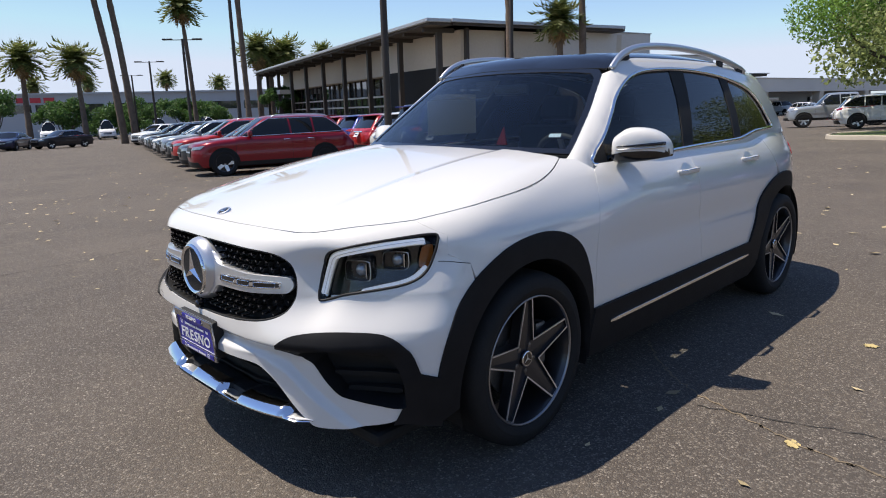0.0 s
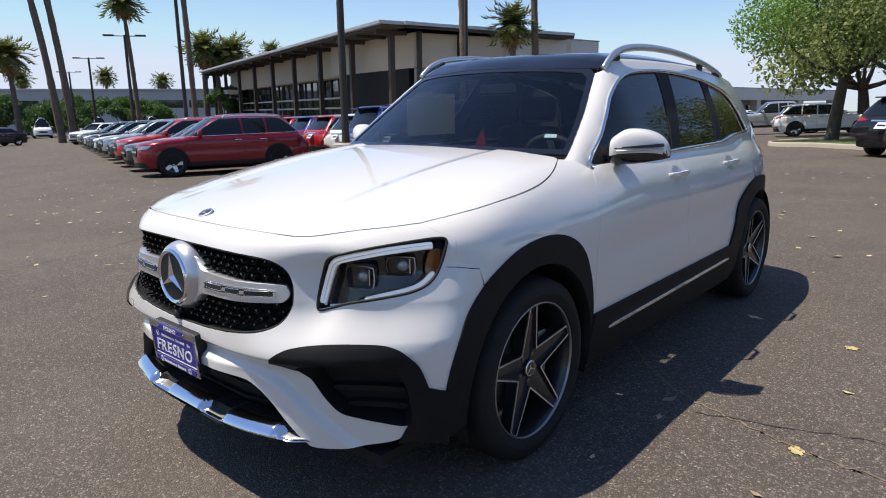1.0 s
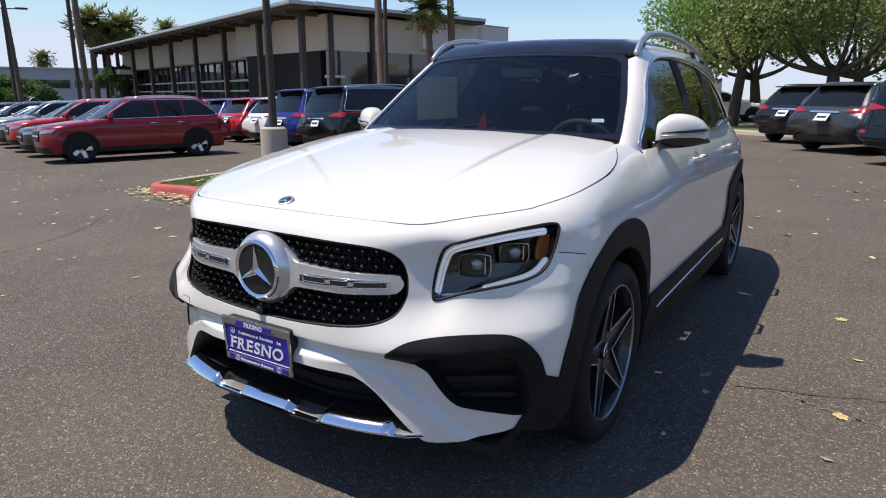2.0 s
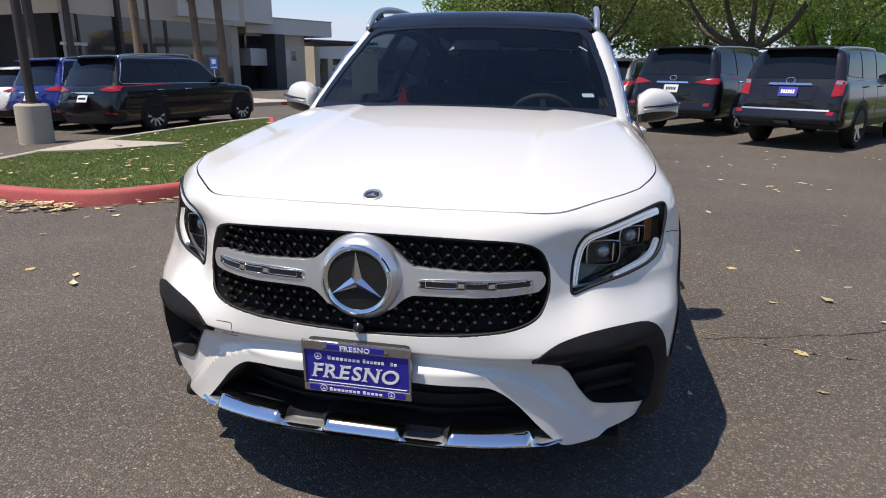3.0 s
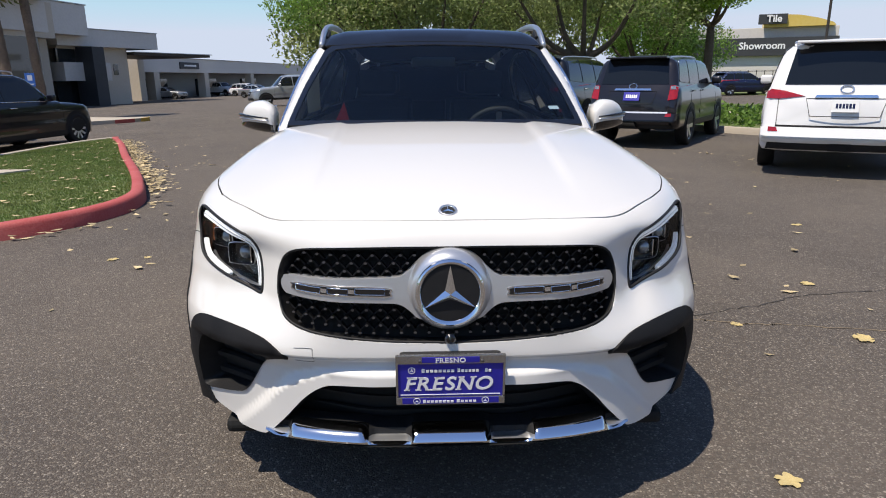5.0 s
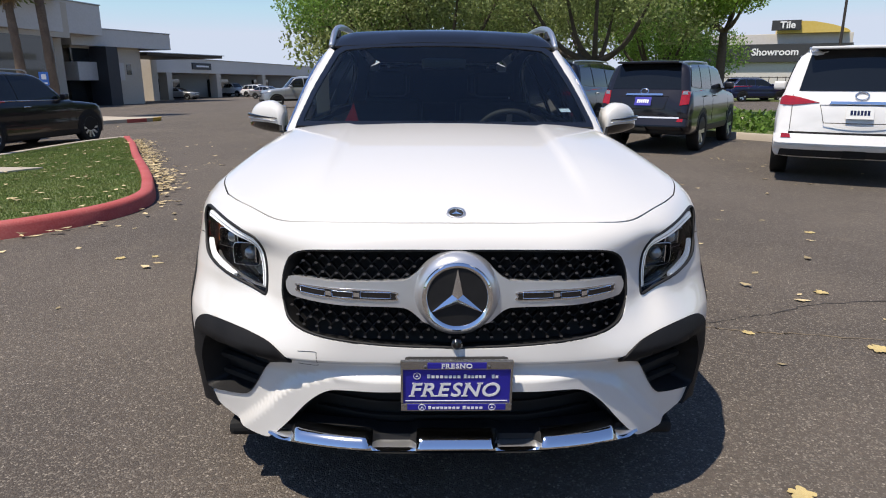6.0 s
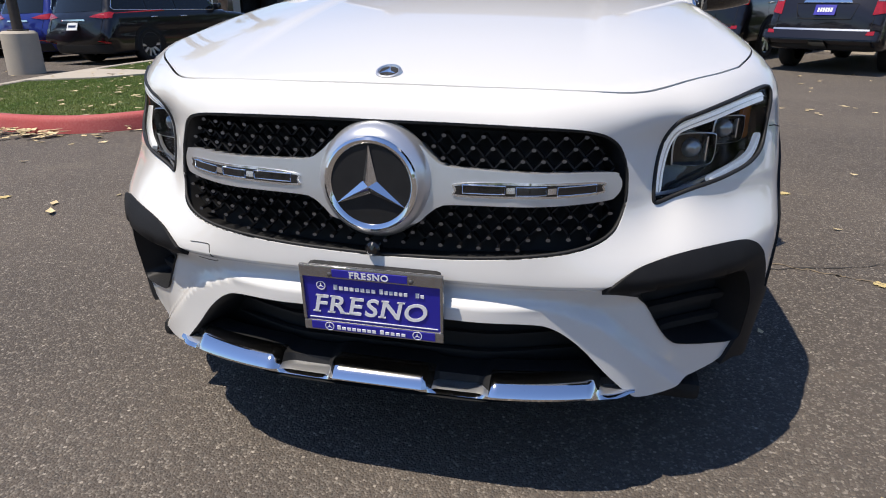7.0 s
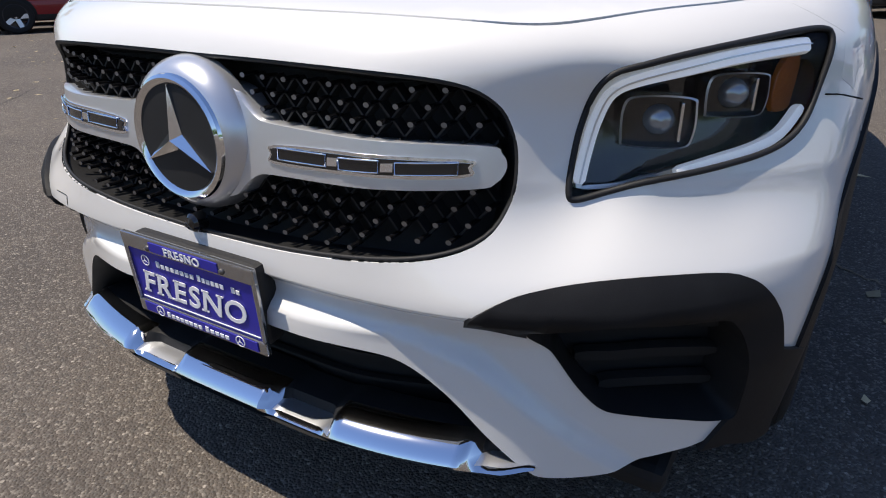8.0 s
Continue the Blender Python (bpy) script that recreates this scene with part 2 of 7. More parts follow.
def skin(p):
    """Signed distance, about, from the skin of the body below the windows."""
    x, y, z = np.abs(p[:, 0]), p[:, 1], p[:, 2]
    nose = np.interp(z, [0.2, 0.3, 0.4, 0.5, 0.6, 0.75, 0.9, 1.1], [-0.953, -0.951, -0.948, -0.947, -0.94, -0.925, -0.905, -0.88])
    blade = smax(z - 0.486, 0.715 * (x - 0.385) + 0.70 * (z - 0.466), 0.03)
    edge = 0.026 + 0.044 * ramp(x, 0.36, 0.52)
    notch = 0.026 * ramp(blade, edge, edge + 0.026) * ramp(z, 0.577, 0.552)
    sweep = np.interp(z, [0.2, 0.3, 0.45, 0.62, 0.75, 0.84, 0.95, 1.1], [0.75, 0.725, 0.66, 0.63, 0.69, 0.76, 0.86, 0.92])
    bay = 0.045 * np.exp(-((x - 0.588) / 0.06) ** 2 - ((z - 0.785) / 0.11) ** 2)
    tuck = 0.075 * ramp(x, 0.30, 0.62) * (1 - 0.35 * ramp(x, 0.75, 0.90)) * ramp(z, 0.57, 0.73) * (1 - 0.5 * ramp(z, 0.83, 0.93))
    tuck = tuck + 0.042 * ramp(x, 0.2, 0.5) * ramp(x, 0.86, 0.68) * ramp(z, 0.57, 0.50)
    fy = nose + notch * ramp(x, 0.88, 0.74) + 0.6 * bay + tuck + sweep * x ** 3.9
    f1 = (fy - y) / np.sqrt(1 + (sweep * 3.9 * x ** 2.9) ** 2)
    d = np.maximum(0.0, z + 0.05 * ramp(y, 1.0, 0.3) - 0.86)
    low = np.maximum(0.0, 0.62 - z)
    wide = 0.915 - 1.6 * d * d - 0.22 * low * low - 0.012 * np.exp(-((z - 0.72) / 0.07) ** 2) * ramp(y, 0.3, 0.8) * ramp(y, 3.0, 2.4)
    wide = wide - 0.20 * np.maximum(0.0, y - 2.55) ** 2
    f2 = x - wide
    h = 1.175 - 0.055 * (0.5 - y) - 0.075 * (0.5 - y) ** 2 - (0.075 + 0.045 * ramp(y, 0.4, -0.6)) * x * x
    h = h + 0.009 * ramp(x, 0.405, 0.445) * ramp(x, 0.74, 0.5) * ramp(y, -0.8, -0.2)
    f3 = z - np.maximum(h, 0.5 + 0.72 * ramp(y, 0.42, 0.70))
    f4 = y - (3.66 - 0.32 * x * x - 0.25 * (z - 0.7) ** 2)
    return smax(smax(smax(f1, f2, 0.05), f3, 0.075), f4, 0.10)


def cabin(p):
    """The same for the upper body with its windows and roof."""
    x, y, z = np.abs(p[:, 0]), p[:, 1], p[:, 2]
    u = z - 1.08
    wide = 0.830 - 0.30 * u - 0.34 * u * u - 0.085 * np.maximum(0.0, y - 2.2) ** 2 - 0.05 * ramp(y, 1.1, 0.5)
    f1 = x - wide
    f2 = z - (1.640 - 0.050 * x * x - 0.045 * (y - 1.75) ** 2)
    f3 = (0.385 + (z - 1.16) * 1.43 + 0.30 * x * x - y) * 0.56
    f4 = (y - (3.56 - 0.62 * u - 0.22 * x * x)) * 0.9
    return smax(smax(smax(f1, f2, 0.065), f3, 0.045), f4, 0.12)


def cast(start, way, reach, shape=None):
    """Where rays from inside leave the skin."""
    shape = shape or skin
    lo, hi = np.zeros(len(start)), np.full(len(start), reach)
    for _ in range(34):
        mid = (lo + hi) / 2
        inside = shape(start + mid[:, None] * way) < 0
        lo, hi = np.where(inside, mid, lo), np.where(inside, hi, mid)
    return start + ((lo + hi) / 2)[:, None] * way


def slope(p, shape=None):
    shape = shape or skin
    e = 1e-3
    n = np.stack([shape(p + d) - shape(p - d) for d in np.eye(3) * e], 1)
    return n / np.linalg.norm(n, axis=1)[:, None]


AXIS_Y, GIRTH = 0.55, 1.25


def ray_set(q, a, b, c, level, way, reach, shape):
    q = np.asarray(q, float)
    s = np.zeros((len(q), 3))
    s[:, a], s[:, b], s[:, c] = q[:, 0], q[:, 1], level
    return cast(s, np.tile(np.array(way, float), (len(q), 1)), reach, shape)


def from_front(q):
    return ray_set(q, 0, 2, 1, 0.45, (0, -1, 0), 2.0, skin)


def from_side(q):
    return ray_set(q, 1, 2, 0, 0.0, (1, 0, 0), 2.0, skin)


def from_above(q):
    return ray_set(q, 0, 1, 2, 0.5, (0, 0, 1), 1.5, skin)


def cab_front(q):
    return ray_set(q, 0, 2, 1, 1.6, (0, -1, 0), 2.0, cabin)


def cab_side(q):
    return ray_set(q, 1, 2, 0, 0.0, (1, 0, 0), 2.0, cabin)


def cab_corner(q):
    """Rays out to the front corner of the upper body: distance along a slanting line, and height."""
    q = np.asarray(q, float)
    s = np.stack([0.2 + 0.8 * q[:, 0], 1.4 + 0.6 * q[:, 0], q[:, 1]], 1)
    return cast(s, np.tile([0.6, -0.8, 0.0], (len(q), 1)), 2.5, cabin)


def to_corner(p):
    return np.stack([0.8 * (p[:, 0] - 0.2) + 0.6 * (p[:, 1] - 1.4), p[:, 2]], 1)


def cab_above(q):
    return ray_set(q, 0, 1, 2, 1.2, (0, 0, 1), 1.0, cabin)


def around(q):
    """Wrap coordinates: arc length round a standing axis, and height."""
    q = np.asarray(q, float)
    a = q[:, 0] / GIRTH
    s = np.stack([np.zeros(len(q)), np.full(len(q), AXIS_Y), q[:, 1]], 1)
    return cast(s, np.stack([np.sin(a), -np.cos(a), np.zeros(len(q))], 1), 3.0)


def wrapped(p):
    p = np.asarray(p, float)
    return np.stack([np.arctan2(p[:, 0], AXIS_Y - p[:, 1]) * GIRTH, p[:, 2]], 1)

# ---- panels cut from the skin ----
def inside_poly(q, poly):
    x, y = q[:, 0], q[:, 1]
    hit = np.zeros(len(q), bool)
    a, b = poly, np.roll(poly, -1, 0)
    for (x1, y1), (x2, y2) in zip(a, b):
        cross = (y1 > y) != (y2 > y)
        with np.errstate(divide="ignore", invalid="ignore"):
            hit ^= cross & (x < (x2 - x1) * (y - y1) / (y2 - y1 + 1e-12) + x1)
    return hit


def evenly(poly, step, closed=True):
    p = np.asarray(poly, float)
    if closed:
        p = np.concatenate([p, p[:1]])
    d = np.r_[0, np.cumsum(np.linalg.norm(np.diff(p, axis=0), axis=1))]
    n = max(3, int(round(d[-1] / step)))
    s = np.linspace(0, d[-1], n, endpoint=not closed)
    return np.stack([np.interp(s, d, p[:, i]) for i in range(p.shape[1])], 1)


def keep_corners(poly, step):
    """Resample edge by edge, so that corners stay."""
    p = np.asarray(poly, float)
    out = []
    for a, b in zip(p, np.roll(p, -1, 0)):
        n = max(1, int(np.ceil(np.linalg.norm(b - a) / step)))
        out.append(a + (b - a) * np.linspace(0, 1, n, endpoint=False)[:, None])
    return np.concatenate(out)


def panel(name, outline, lift, material, holes=(), step=0.03, out=0.0, lip=0.012, sign=1, shape=skin):
    """A sheet of the skin inside an outline in lift()'s flat coordinates, with lips turned inwards along every edge."""
    from mathutils.geometry import delaunay_2d_cdt
    loops = [keep_corners(p, step) for p in (outline, *holes)]
    pts, edges, at = [], [], 0
    for lp in loops:
        n = len(lp)
        edges += [(at + i, at + (i + 1) % n) for i in range(n)]
        pts.append(lp)
        at += n
    big = loops[0]
    lo, hi = big.min(0), big.max(0)
    gx, gy = np.meshgrid(np.arange(lo[0] + step / 2, hi[0], step), np.arange(lo[1] + step / 2, hi[1], step))
    g = np.stack([gx.ravel(), gy.ravel()], 1)
    ok = inside_poly(g, big)
    for h in loops[1:]:
        ok &= ~inside_poly(g, h)
    rim = np.concatenate(loops)
    g = g[ok]
    near = np.array([np.min(((rim - q) ** 2).sum(1)) for q in g]) if len(g) else np.zeros(0)
    g = g[near > (step * 0.45) ** 2] if len(g) else g
    allp = np.concatenate([*pts, g])
    v2, e2, f2, *_ = delaunay_2d_cdt([Vector(p) for p in allp], edges, [], 0, 1e-7)
    v2 = np.array([tuple(v) for v in v2])
    tri = np.array([f for f in f2 if len(f) == 3])
    mid = v2[tri].mean(1)
    ok = inside_poly(mid, big)
    for h in loops[1:]:
        ok &= ~inside_poly(mid, h)
    tri = tri[ok]
    p3 = lift(v2)
    nrm = slope(p3, shape)
    p3 = p3 + nrm * out
    c = np.cross(p3[tri[:, 1]] - p3[tri[:, 0]], p3[tri[:, 2]] - p3[tri[:, 0]])
    flip = (c * nrm[tri[:, 0]]).sum(1) < 0
    tri[flip] = tri[flip][:, ::-1]
    count = collections.Counter()
    for a, b, c3 in tri:
        for e in ((a, b), (b, c3), (c3, a)):
            count[e] += 1
    border = [e for e in count if (e[1], e[0]) not in count]
    verts, norms, faces = list(p3), list(nrm), [tuple(t) for t in tri]
    if lip:
        for a, b in border:
            k = len(verts)
            e = p3[b] - p3[a]
            side = np.cross(e, (nrm[a] + nrm[b]) / 2)
            side = side / (np.linalg.norm(side) + 1e-9)
            # a small round on the edge, then the lip
            verts += [p3[a], p3[b], p3[b] - nrm[b] * lip, p3[a] - nrm[a] * lip]
            norms += [nrm[a] * 0.6 + side * 0.8, nrm[b] * 0.6 + side * 0.8, side, side]
            faces.append((k, k + 3, k + 2, k + 1))
    verts, norms = np.array(verts), np.array(norms)
    if sign < 0:
        verts[:, 0] *= -1
        norms[:, 0] *= -1
        faces = [f[::-1] for f in faces]
    return mesh_of(name, verts, faces, material, True, norms)


def to_wrap(front=None, side=None):
    """An outline given from the front (x, z) or the side (y, z), in wrap coordinates."""
    return wrapped(from_front(front) if front is not None else from_side(side))

# ---- the white SUV ----
suv = thing("white_suv", "white compact SUV with black wheel arch trim, parked on the asphalt", "car", at=pose(-0.0040, -0.0166, 0, 0, 0.317, 0.534))


def mirrored(half):
    """A closed outline from its right half, listed from the centre line round to the centre line."""
    h = np.asarray(half, float)
    other = h[::-1] * [-1, 1]
    return np.concatenate([h, other[(1 if abs(h[-1, 0]) < 1e-6 else 0):(-1 if abs(h[0, 0]) < 1e-6 else None)]])


def arc_side(cy, cz, r, a0, a1, n=28):
    """Points (y, z) on a circle; angles in degrees from straight ahead (-y), over the top, to the rear."""
    a = np.radians(np.linspace(a0, a1, n))
    return np.stack([cy - r * np.cos(a), cz + r * np.sin(a)], 1)


GRILLE = spline([(0, 0.897), (0.17, 0.897), (0.34, 0.893), (0.437, 0.882), (0.482, 0.857), (0.504, 0.815), (0.512, 0.77), (0.510, 0.725),
                 (0.488, 0.676), (0.425, 0.648), (0.312, 0.632), (0.17, 0.620), (0, 0.615)], 4)
LAMP = spline([(0.566, 0.727), (0.563, 0.765), (0.566, 0.818), (0.578, 0.862), (0.602, 0.893), (0.638, 0.906), (0.69, 0.920), (0.772, 0.936),
               (0.820, 0.941), (0.838, 0.928), (0.842, 0.900), (0.837, 0.852), (0.831, 0.812), (0.816, 0.786), (0.786, 0.769), (0.735, 0.757),
               (0.66, 0.743), (0.605, 0.724), (0.578, 0.717)], 4, True)
INTAKE = spline([(0, 0.487), (0.2, 0.486), (0.33, 0.481), (0.385, 0.466), (0.44, 0.422), (0.50, 0.352), (0.555, 0.292)], 5)
FOG = spline([(0.551, 0.540), (0.575, 0.565), (0.63, 0.574), (0.70, 0.574), (0.765, 0.563), (0.80, 0.540), (0.825, 0.47), (0.826, 0.39),
              (0.814, 0.347), (0.74, 0.358), (0.675, 0.378), (0.644, 0.395), (0.614, 0.436), (0.58, 0.495)], 5, True)
ARCH_Y, ARCH_Z, AXLE_R = -0.035, 0.372, 2.829
SHUT = spline([(0, -0.852), (0.178, -0.846), (0.33, -0.825), (0.43, -0.800), (0.50, -0.772), (0.56, -0.725), (0.645, -0.628), (0.70, -0.56), (0.755, -0.478)], 5)
SHUT_SIDE = spline([(0.755, -0.478), (0.80, -0.36), (0.823, -0.24), (0.828, -0.024), (0.812, 0.158), (0.775, 0.302), (0.72, 0.425)], 5)
SEAM = np.array([(0.862, -0.43, 0.93), (0.871, -0.435, 0.865), (0.905, -0.36, 0.826)])
arch_w = to_wrap(side=arc_side(ARCH_Y, ARCH_Z, 0.465, 50, -14))
arch_w2 = to_wrap(side=arc_side(ARCH_Y, ARCH_Z, 0.465, 52, 166))
shut_w = wrapped(from_above(SHUT))
shut_s = wrapped(from_above(SHUT_SIDE))
lip_w = to_wrap(front=spline([(0.83, 0.318), (0.80, 0.302), (0.765, 0.284), (0.70, 0.272), (0.63, 0.270), (0.58, 0.274), (0.560, 0.290)], 4))
half = np.concatenate([shut_w, wrapped(SEAM), arch_w, lip_w, to_wrap(front=INTAKE[::-1][1:])])
half[0, 0] = half[-1, 0] = 0
bumper_out = mirrored(half)
lamp_w, fog_w = to_wrap(front=LAMP), to_wrap(front=FOG)
flip = np.array([-1.0, 1.0])
gap = 0.0022


def shrink(poly, d):
    """Moves a closed outline inwards by d."""
    p = np.asarray(poly, float)
    a, b = p - np.roll(p, 1, 0), np.roll(p, -1, 0) - p
    t = a / (np.linalg.norm(a, axis=1)[:, None] + 1e-9) + b / (np.linalg.norm(b, axis=1)[:, None] + 1e-9)
    n = np.stack([-t[:, 1], t[:, 0]], 1) / (np.linalg.norm(t, axis=1)[:, None] + 1e-9)
    area = (p[:, 0] * np.roll(p[:, 1], -1) - np.roll(p[:, 0], -1) * p[:, 1]).sum()
    return p + n * d * (1 if area > 0 else -1)


part("front_bumper", panel("front_bumper", shrink(bumper_out, gap / 8), around, M["white"],
     [mirrored(np.concatenate([wrapped(from_front(GRILLE))])), lamp_w, lamp_w * flip, fog_w, fog_w * flip], 0.0135, lip=0.006), suv)

# bonnet
hood_half = np.concatenate([SHUT[:-1], SHUT_SIDE, [(0.70, 0.432), (0.60, 0.40), (0.35, 0.362), (0, 0.345)]])
part("bonnet", panel("bonnet", shrink(mirrored(hood_half), 0.0042), from_above, M["white"], (), 0.035, lip=0.015), suv)

for s in (1, -1):
    line = from_above(np.concatenate([SHUT[:-1], SHUT_SIDE[:-2]])) * [s, 1, 1]
    part("bonnet_gap", tube("bonnet_gap", line - [0, 0, 0.0034], 0.0027, M["seam"], 6), suv)

# wings, doors, quarters on both sides
DOOR_F = [(0.555, 1.075), (0.52, 1.02), (0.492, 0.965), (0.462, 0.88), (0.446, 0.80), (0.437, 0.65), (0.436, 0.47)]
DOOR_M = [(1.46, 1.10), (1.455, 0.95), (1.47, 0.80), (1.51, 0.62), (1.54, 0.47)]
wing = np.concatenate([shut_s, wrapped(from_side([(0.50, 1.118)])), wrapped(from_side(DOOR_F)), arch_w2[::-1], wrapped(SEAM[::-1])])
wing_in = shrink(wing, gap / 8)
front_door = DOOR_F[::-1] + [(0.62, 1.095), (1.0, 1.105)] + DOOR_M
rear_arch = arc_side(AXLE_R - 0.01, ARCH_Z, 0.50, 12, 80, 16)
rear_door = DOOR_M[::-1] + [(2.0, 1.115), (2.45, 1.125), (2.56, 1.10), (2.62, 0.98)] + [tuple(p) for p in rear_arch[::-1][2:]] + [(2.26, 0.47)]
quarter = [(2.45, 1.125), (2.62, 1.14), (3.0, 1.14), (3.36, 1.13), (3.46, 0.95), (3.48, 0.75), (3.44, 0.45), (3.32, 0.40)]
quarter += [tuple(p) for p in arc_side(AXLE_R - 0.01, ARCH_Z, 0.47, 172, 79, 20)] + [(2.62, 0.98), (2.56, 1.10)]
for s in (1, -1):
    part("front_wing", panel("front_wing", wing_in, around, M["white"], (), 0.028, lip=0.015, sign=s), suv)
    part("front_door", panel("front_door", shrink(front_door, gap), from_side, M["white"], (), 0.06, lip=0.015, sign=s), suv)
    part("rear_door", panel("rear_door", shrink(rear_door, gap), from_side, M["white"], (), 0.06, lip=0.015, sign=s), suv)
    part("rear_quarter", panel("rear_quarter", shrink(quarter, gap / 2), from_side, M["white"], (), 0.06, lip=0.015, sign=s), suv)

# upper body: window surrounds, glass, roof
DLO = spline([(0.60, 1.085), (0.74, 1.215), (0.84, 1.31), (0.92, 1.385), (1.03, 1.450), (1.16, 1.495), (1.36, 1.525), (1.72, 1.538), (2.07, 1.525), (2.36, 1.492), (2.64, 1.435), (2.79, 1.35), (2.87, 1.245),
              (2.915, 1.180), (2.87, 1.166), (2.54, 1.158), (2.40, 1.145), (2.28, 1.130), (2.13, 1.120), (1.5, 1.112), (1.0, 1.098)], 4, True)
frame_out = [(0.50, 1.10), (0.555, 1.145), (0.695, 1.265), (0.85, 1.39), (0.975, 1.485), (1.05, 1.528), (1.2, 1.556), (1.5, 1.572), (2.0, 1.572), (2.5, 1.548), (2.8, 1.515), (3.0, 1.485),
             (3.10, 1.445), (3.17, 1.40), (3.25, 1.30), (3.31, 1.20), (3.34, 1.12), (3.0, 1.12), (2.5, 1.10), (1.5, 1.075), (0.8, 1.06), (0.56, 1.055)]


def clear(name, tint, gloss=1.0):
    """Thin tinted glass: clear with a mirror sheen."""
    m = bpy.data.materials.new(name)
    m.use_nodes = True
    n, l = m.node_tree.nodes, m.node_tree.links
    n.remove(n["Principled BSDF"])
    see, shine, mix, fres = n.new("ShaderNodeBsdfTransparent"), n.new("ShaderNodeBsdfGlossy"), n.new("ShaderNodeMixShader"), n.new("ShaderNodeLayerWeight")
    see.inputs[0].default_value = (*tint, 1)
    shine.inputs["Roughness"].default_value = 0.02
    shine.inputs["Color"].default_value = (gloss, gloss, gloss, 1)
    fres.inputs["Blend"].default_value = 0.5
    steep, sheen = n.new("ShaderNodeMath"), n.new("ShaderNodeMath")
    steep.operation, sheen.operation = "POWER", "MULTIPLY_ADD"
    steep.inputs[1].default_value = 5.0
    sheen.inputs[1].default_value, sheen.inputs[2].default_value = 0.95, 0.045
    l.new(fres.outputs["Facing"], steep.inputs[0])
    l.new(steep.outputs[0], sheen.inputs[0])
    l.new(sheen.outputs[0], mix.inputs[0])
    l.new(see.outputs[0], mix.inputs[1])
    l.new(shine.outputs[0], mix.inputs[2])
    l.new(mix.outputs[0], n["Material Output"].inputs[0])
    return m


M["screen"] = clear("windscreen_glass", (0.62, 0.68, 0.68))
M["tint"] = clear("tinted_glass", (0.045, 0.055, 0.07))
M["front_glass"] = clear("front_side_glass", (0.20, 0.225, 0.24))
M["lens"] = clear("lamp_lens", (0.97, 0.98, 0.985), 0.22)
WS = np.concatenate([spline([(0, 1.150), (0.35, 1.148), (0.62, 1.142), (0.715, 1.140)], 4), spline([(0.712, 1.165), (0.67, 1.30), (0.62, 1.42), (0.585, 1.500)], 4),
                     spline([(0.55, 1.525), (0.35, 1.543), (0, 1.551)], 4)])
ws_all = mirrored(WS)
ws_pane = ws_all * [0.955, 1] + [0, 0]
ws_pane = np.stack([ws_pane[:, 0], 1.345 + (ws_pane[:, 1] - 1.345) * 0.90], 1)
pillar_a = to_corner(np.concatenate([cab_front(spline([(0.716, 1.120), (0.714, 1.15), (0.668, 1.30), (0.618, 1.42), (0.583, 1.502)], 4)), cab_side(evenly(frame_out[:6], 0.03, False))[::-1]]))
for s in (1, -1):
    part("windscreen_pillar", panel("windscreen_pillar", pillar_a, cab_corner, M["white"], (), 0.018, lip=0.01, sign=s, shape=cabin), suv)
part("windscreen_surround", panel("windscreen_surround", ws_all, cab_front, M["gloss_black"], [ws_pane], 0.05, lip=0.01, shape=cabin), suv, "black windscreen border")
pane = part("windscreen", panel("windscreen", shrink(ws_pane, -0.004), cab_front, M["screen"], (), 0.08, out=-0.004, lip=0, shape=cabin), suv, "dark tinted windscreen")
roof_half = [(0, 0.935), (0.35, 0.955), (0.50, 0.990), (0.585, 1.015), (0.592, 1.06), (0.578, 1.3), (0.572, 2.2), (0.55, 2.8), (0.45, 3.02), (0, 3.05)]
part("glass_roof", panel("glass_roof", mirrored(roof_half), cab_above, M["gloss_black"], (), 0.07, out=0.002, lip=0.02, shape=cabin), suv, "black panoramic glass roof")
pillar_b = [(1.43, 1.10), (1.545, 1.10), (1.79, 1.545), (1.62, 1.545)]
pillar_c = [(2.13, 1.10), (2.24, 1.12), (2.37, 1.52), (2.26, 1.52)]
roof_rim = cab_side(evenly(frame_out[5:13], 0.05, False))[:, [0, 1]]
roof_side = np.concatenate([roof_rim, [(0.45, 3.02), (0.55, 2.8), (0.572, 2.2), (0.578, 1.3), (0.592, 1.06)]])


def cut(poly, side_a, side_b, keep):
    """The part of an outline on one side of a line in the side view."""
    a, b = np.array(side_a, float), np.array(side_b, float)
    n = np.array([-(b - a)[1], (b - a)[0]]) * keep
    p, out = np.asarray(poly, float), []
    for u, v in zip(p, np.roll(p, -1, 0)):
        du, dv = (u - a) @ n, (v - a) @ n
        if du >= 0:
            out.append(u)
        if du * dv < 0:
            out.append(u + (v - u) * du / (du - dv))
    return np.array(out)


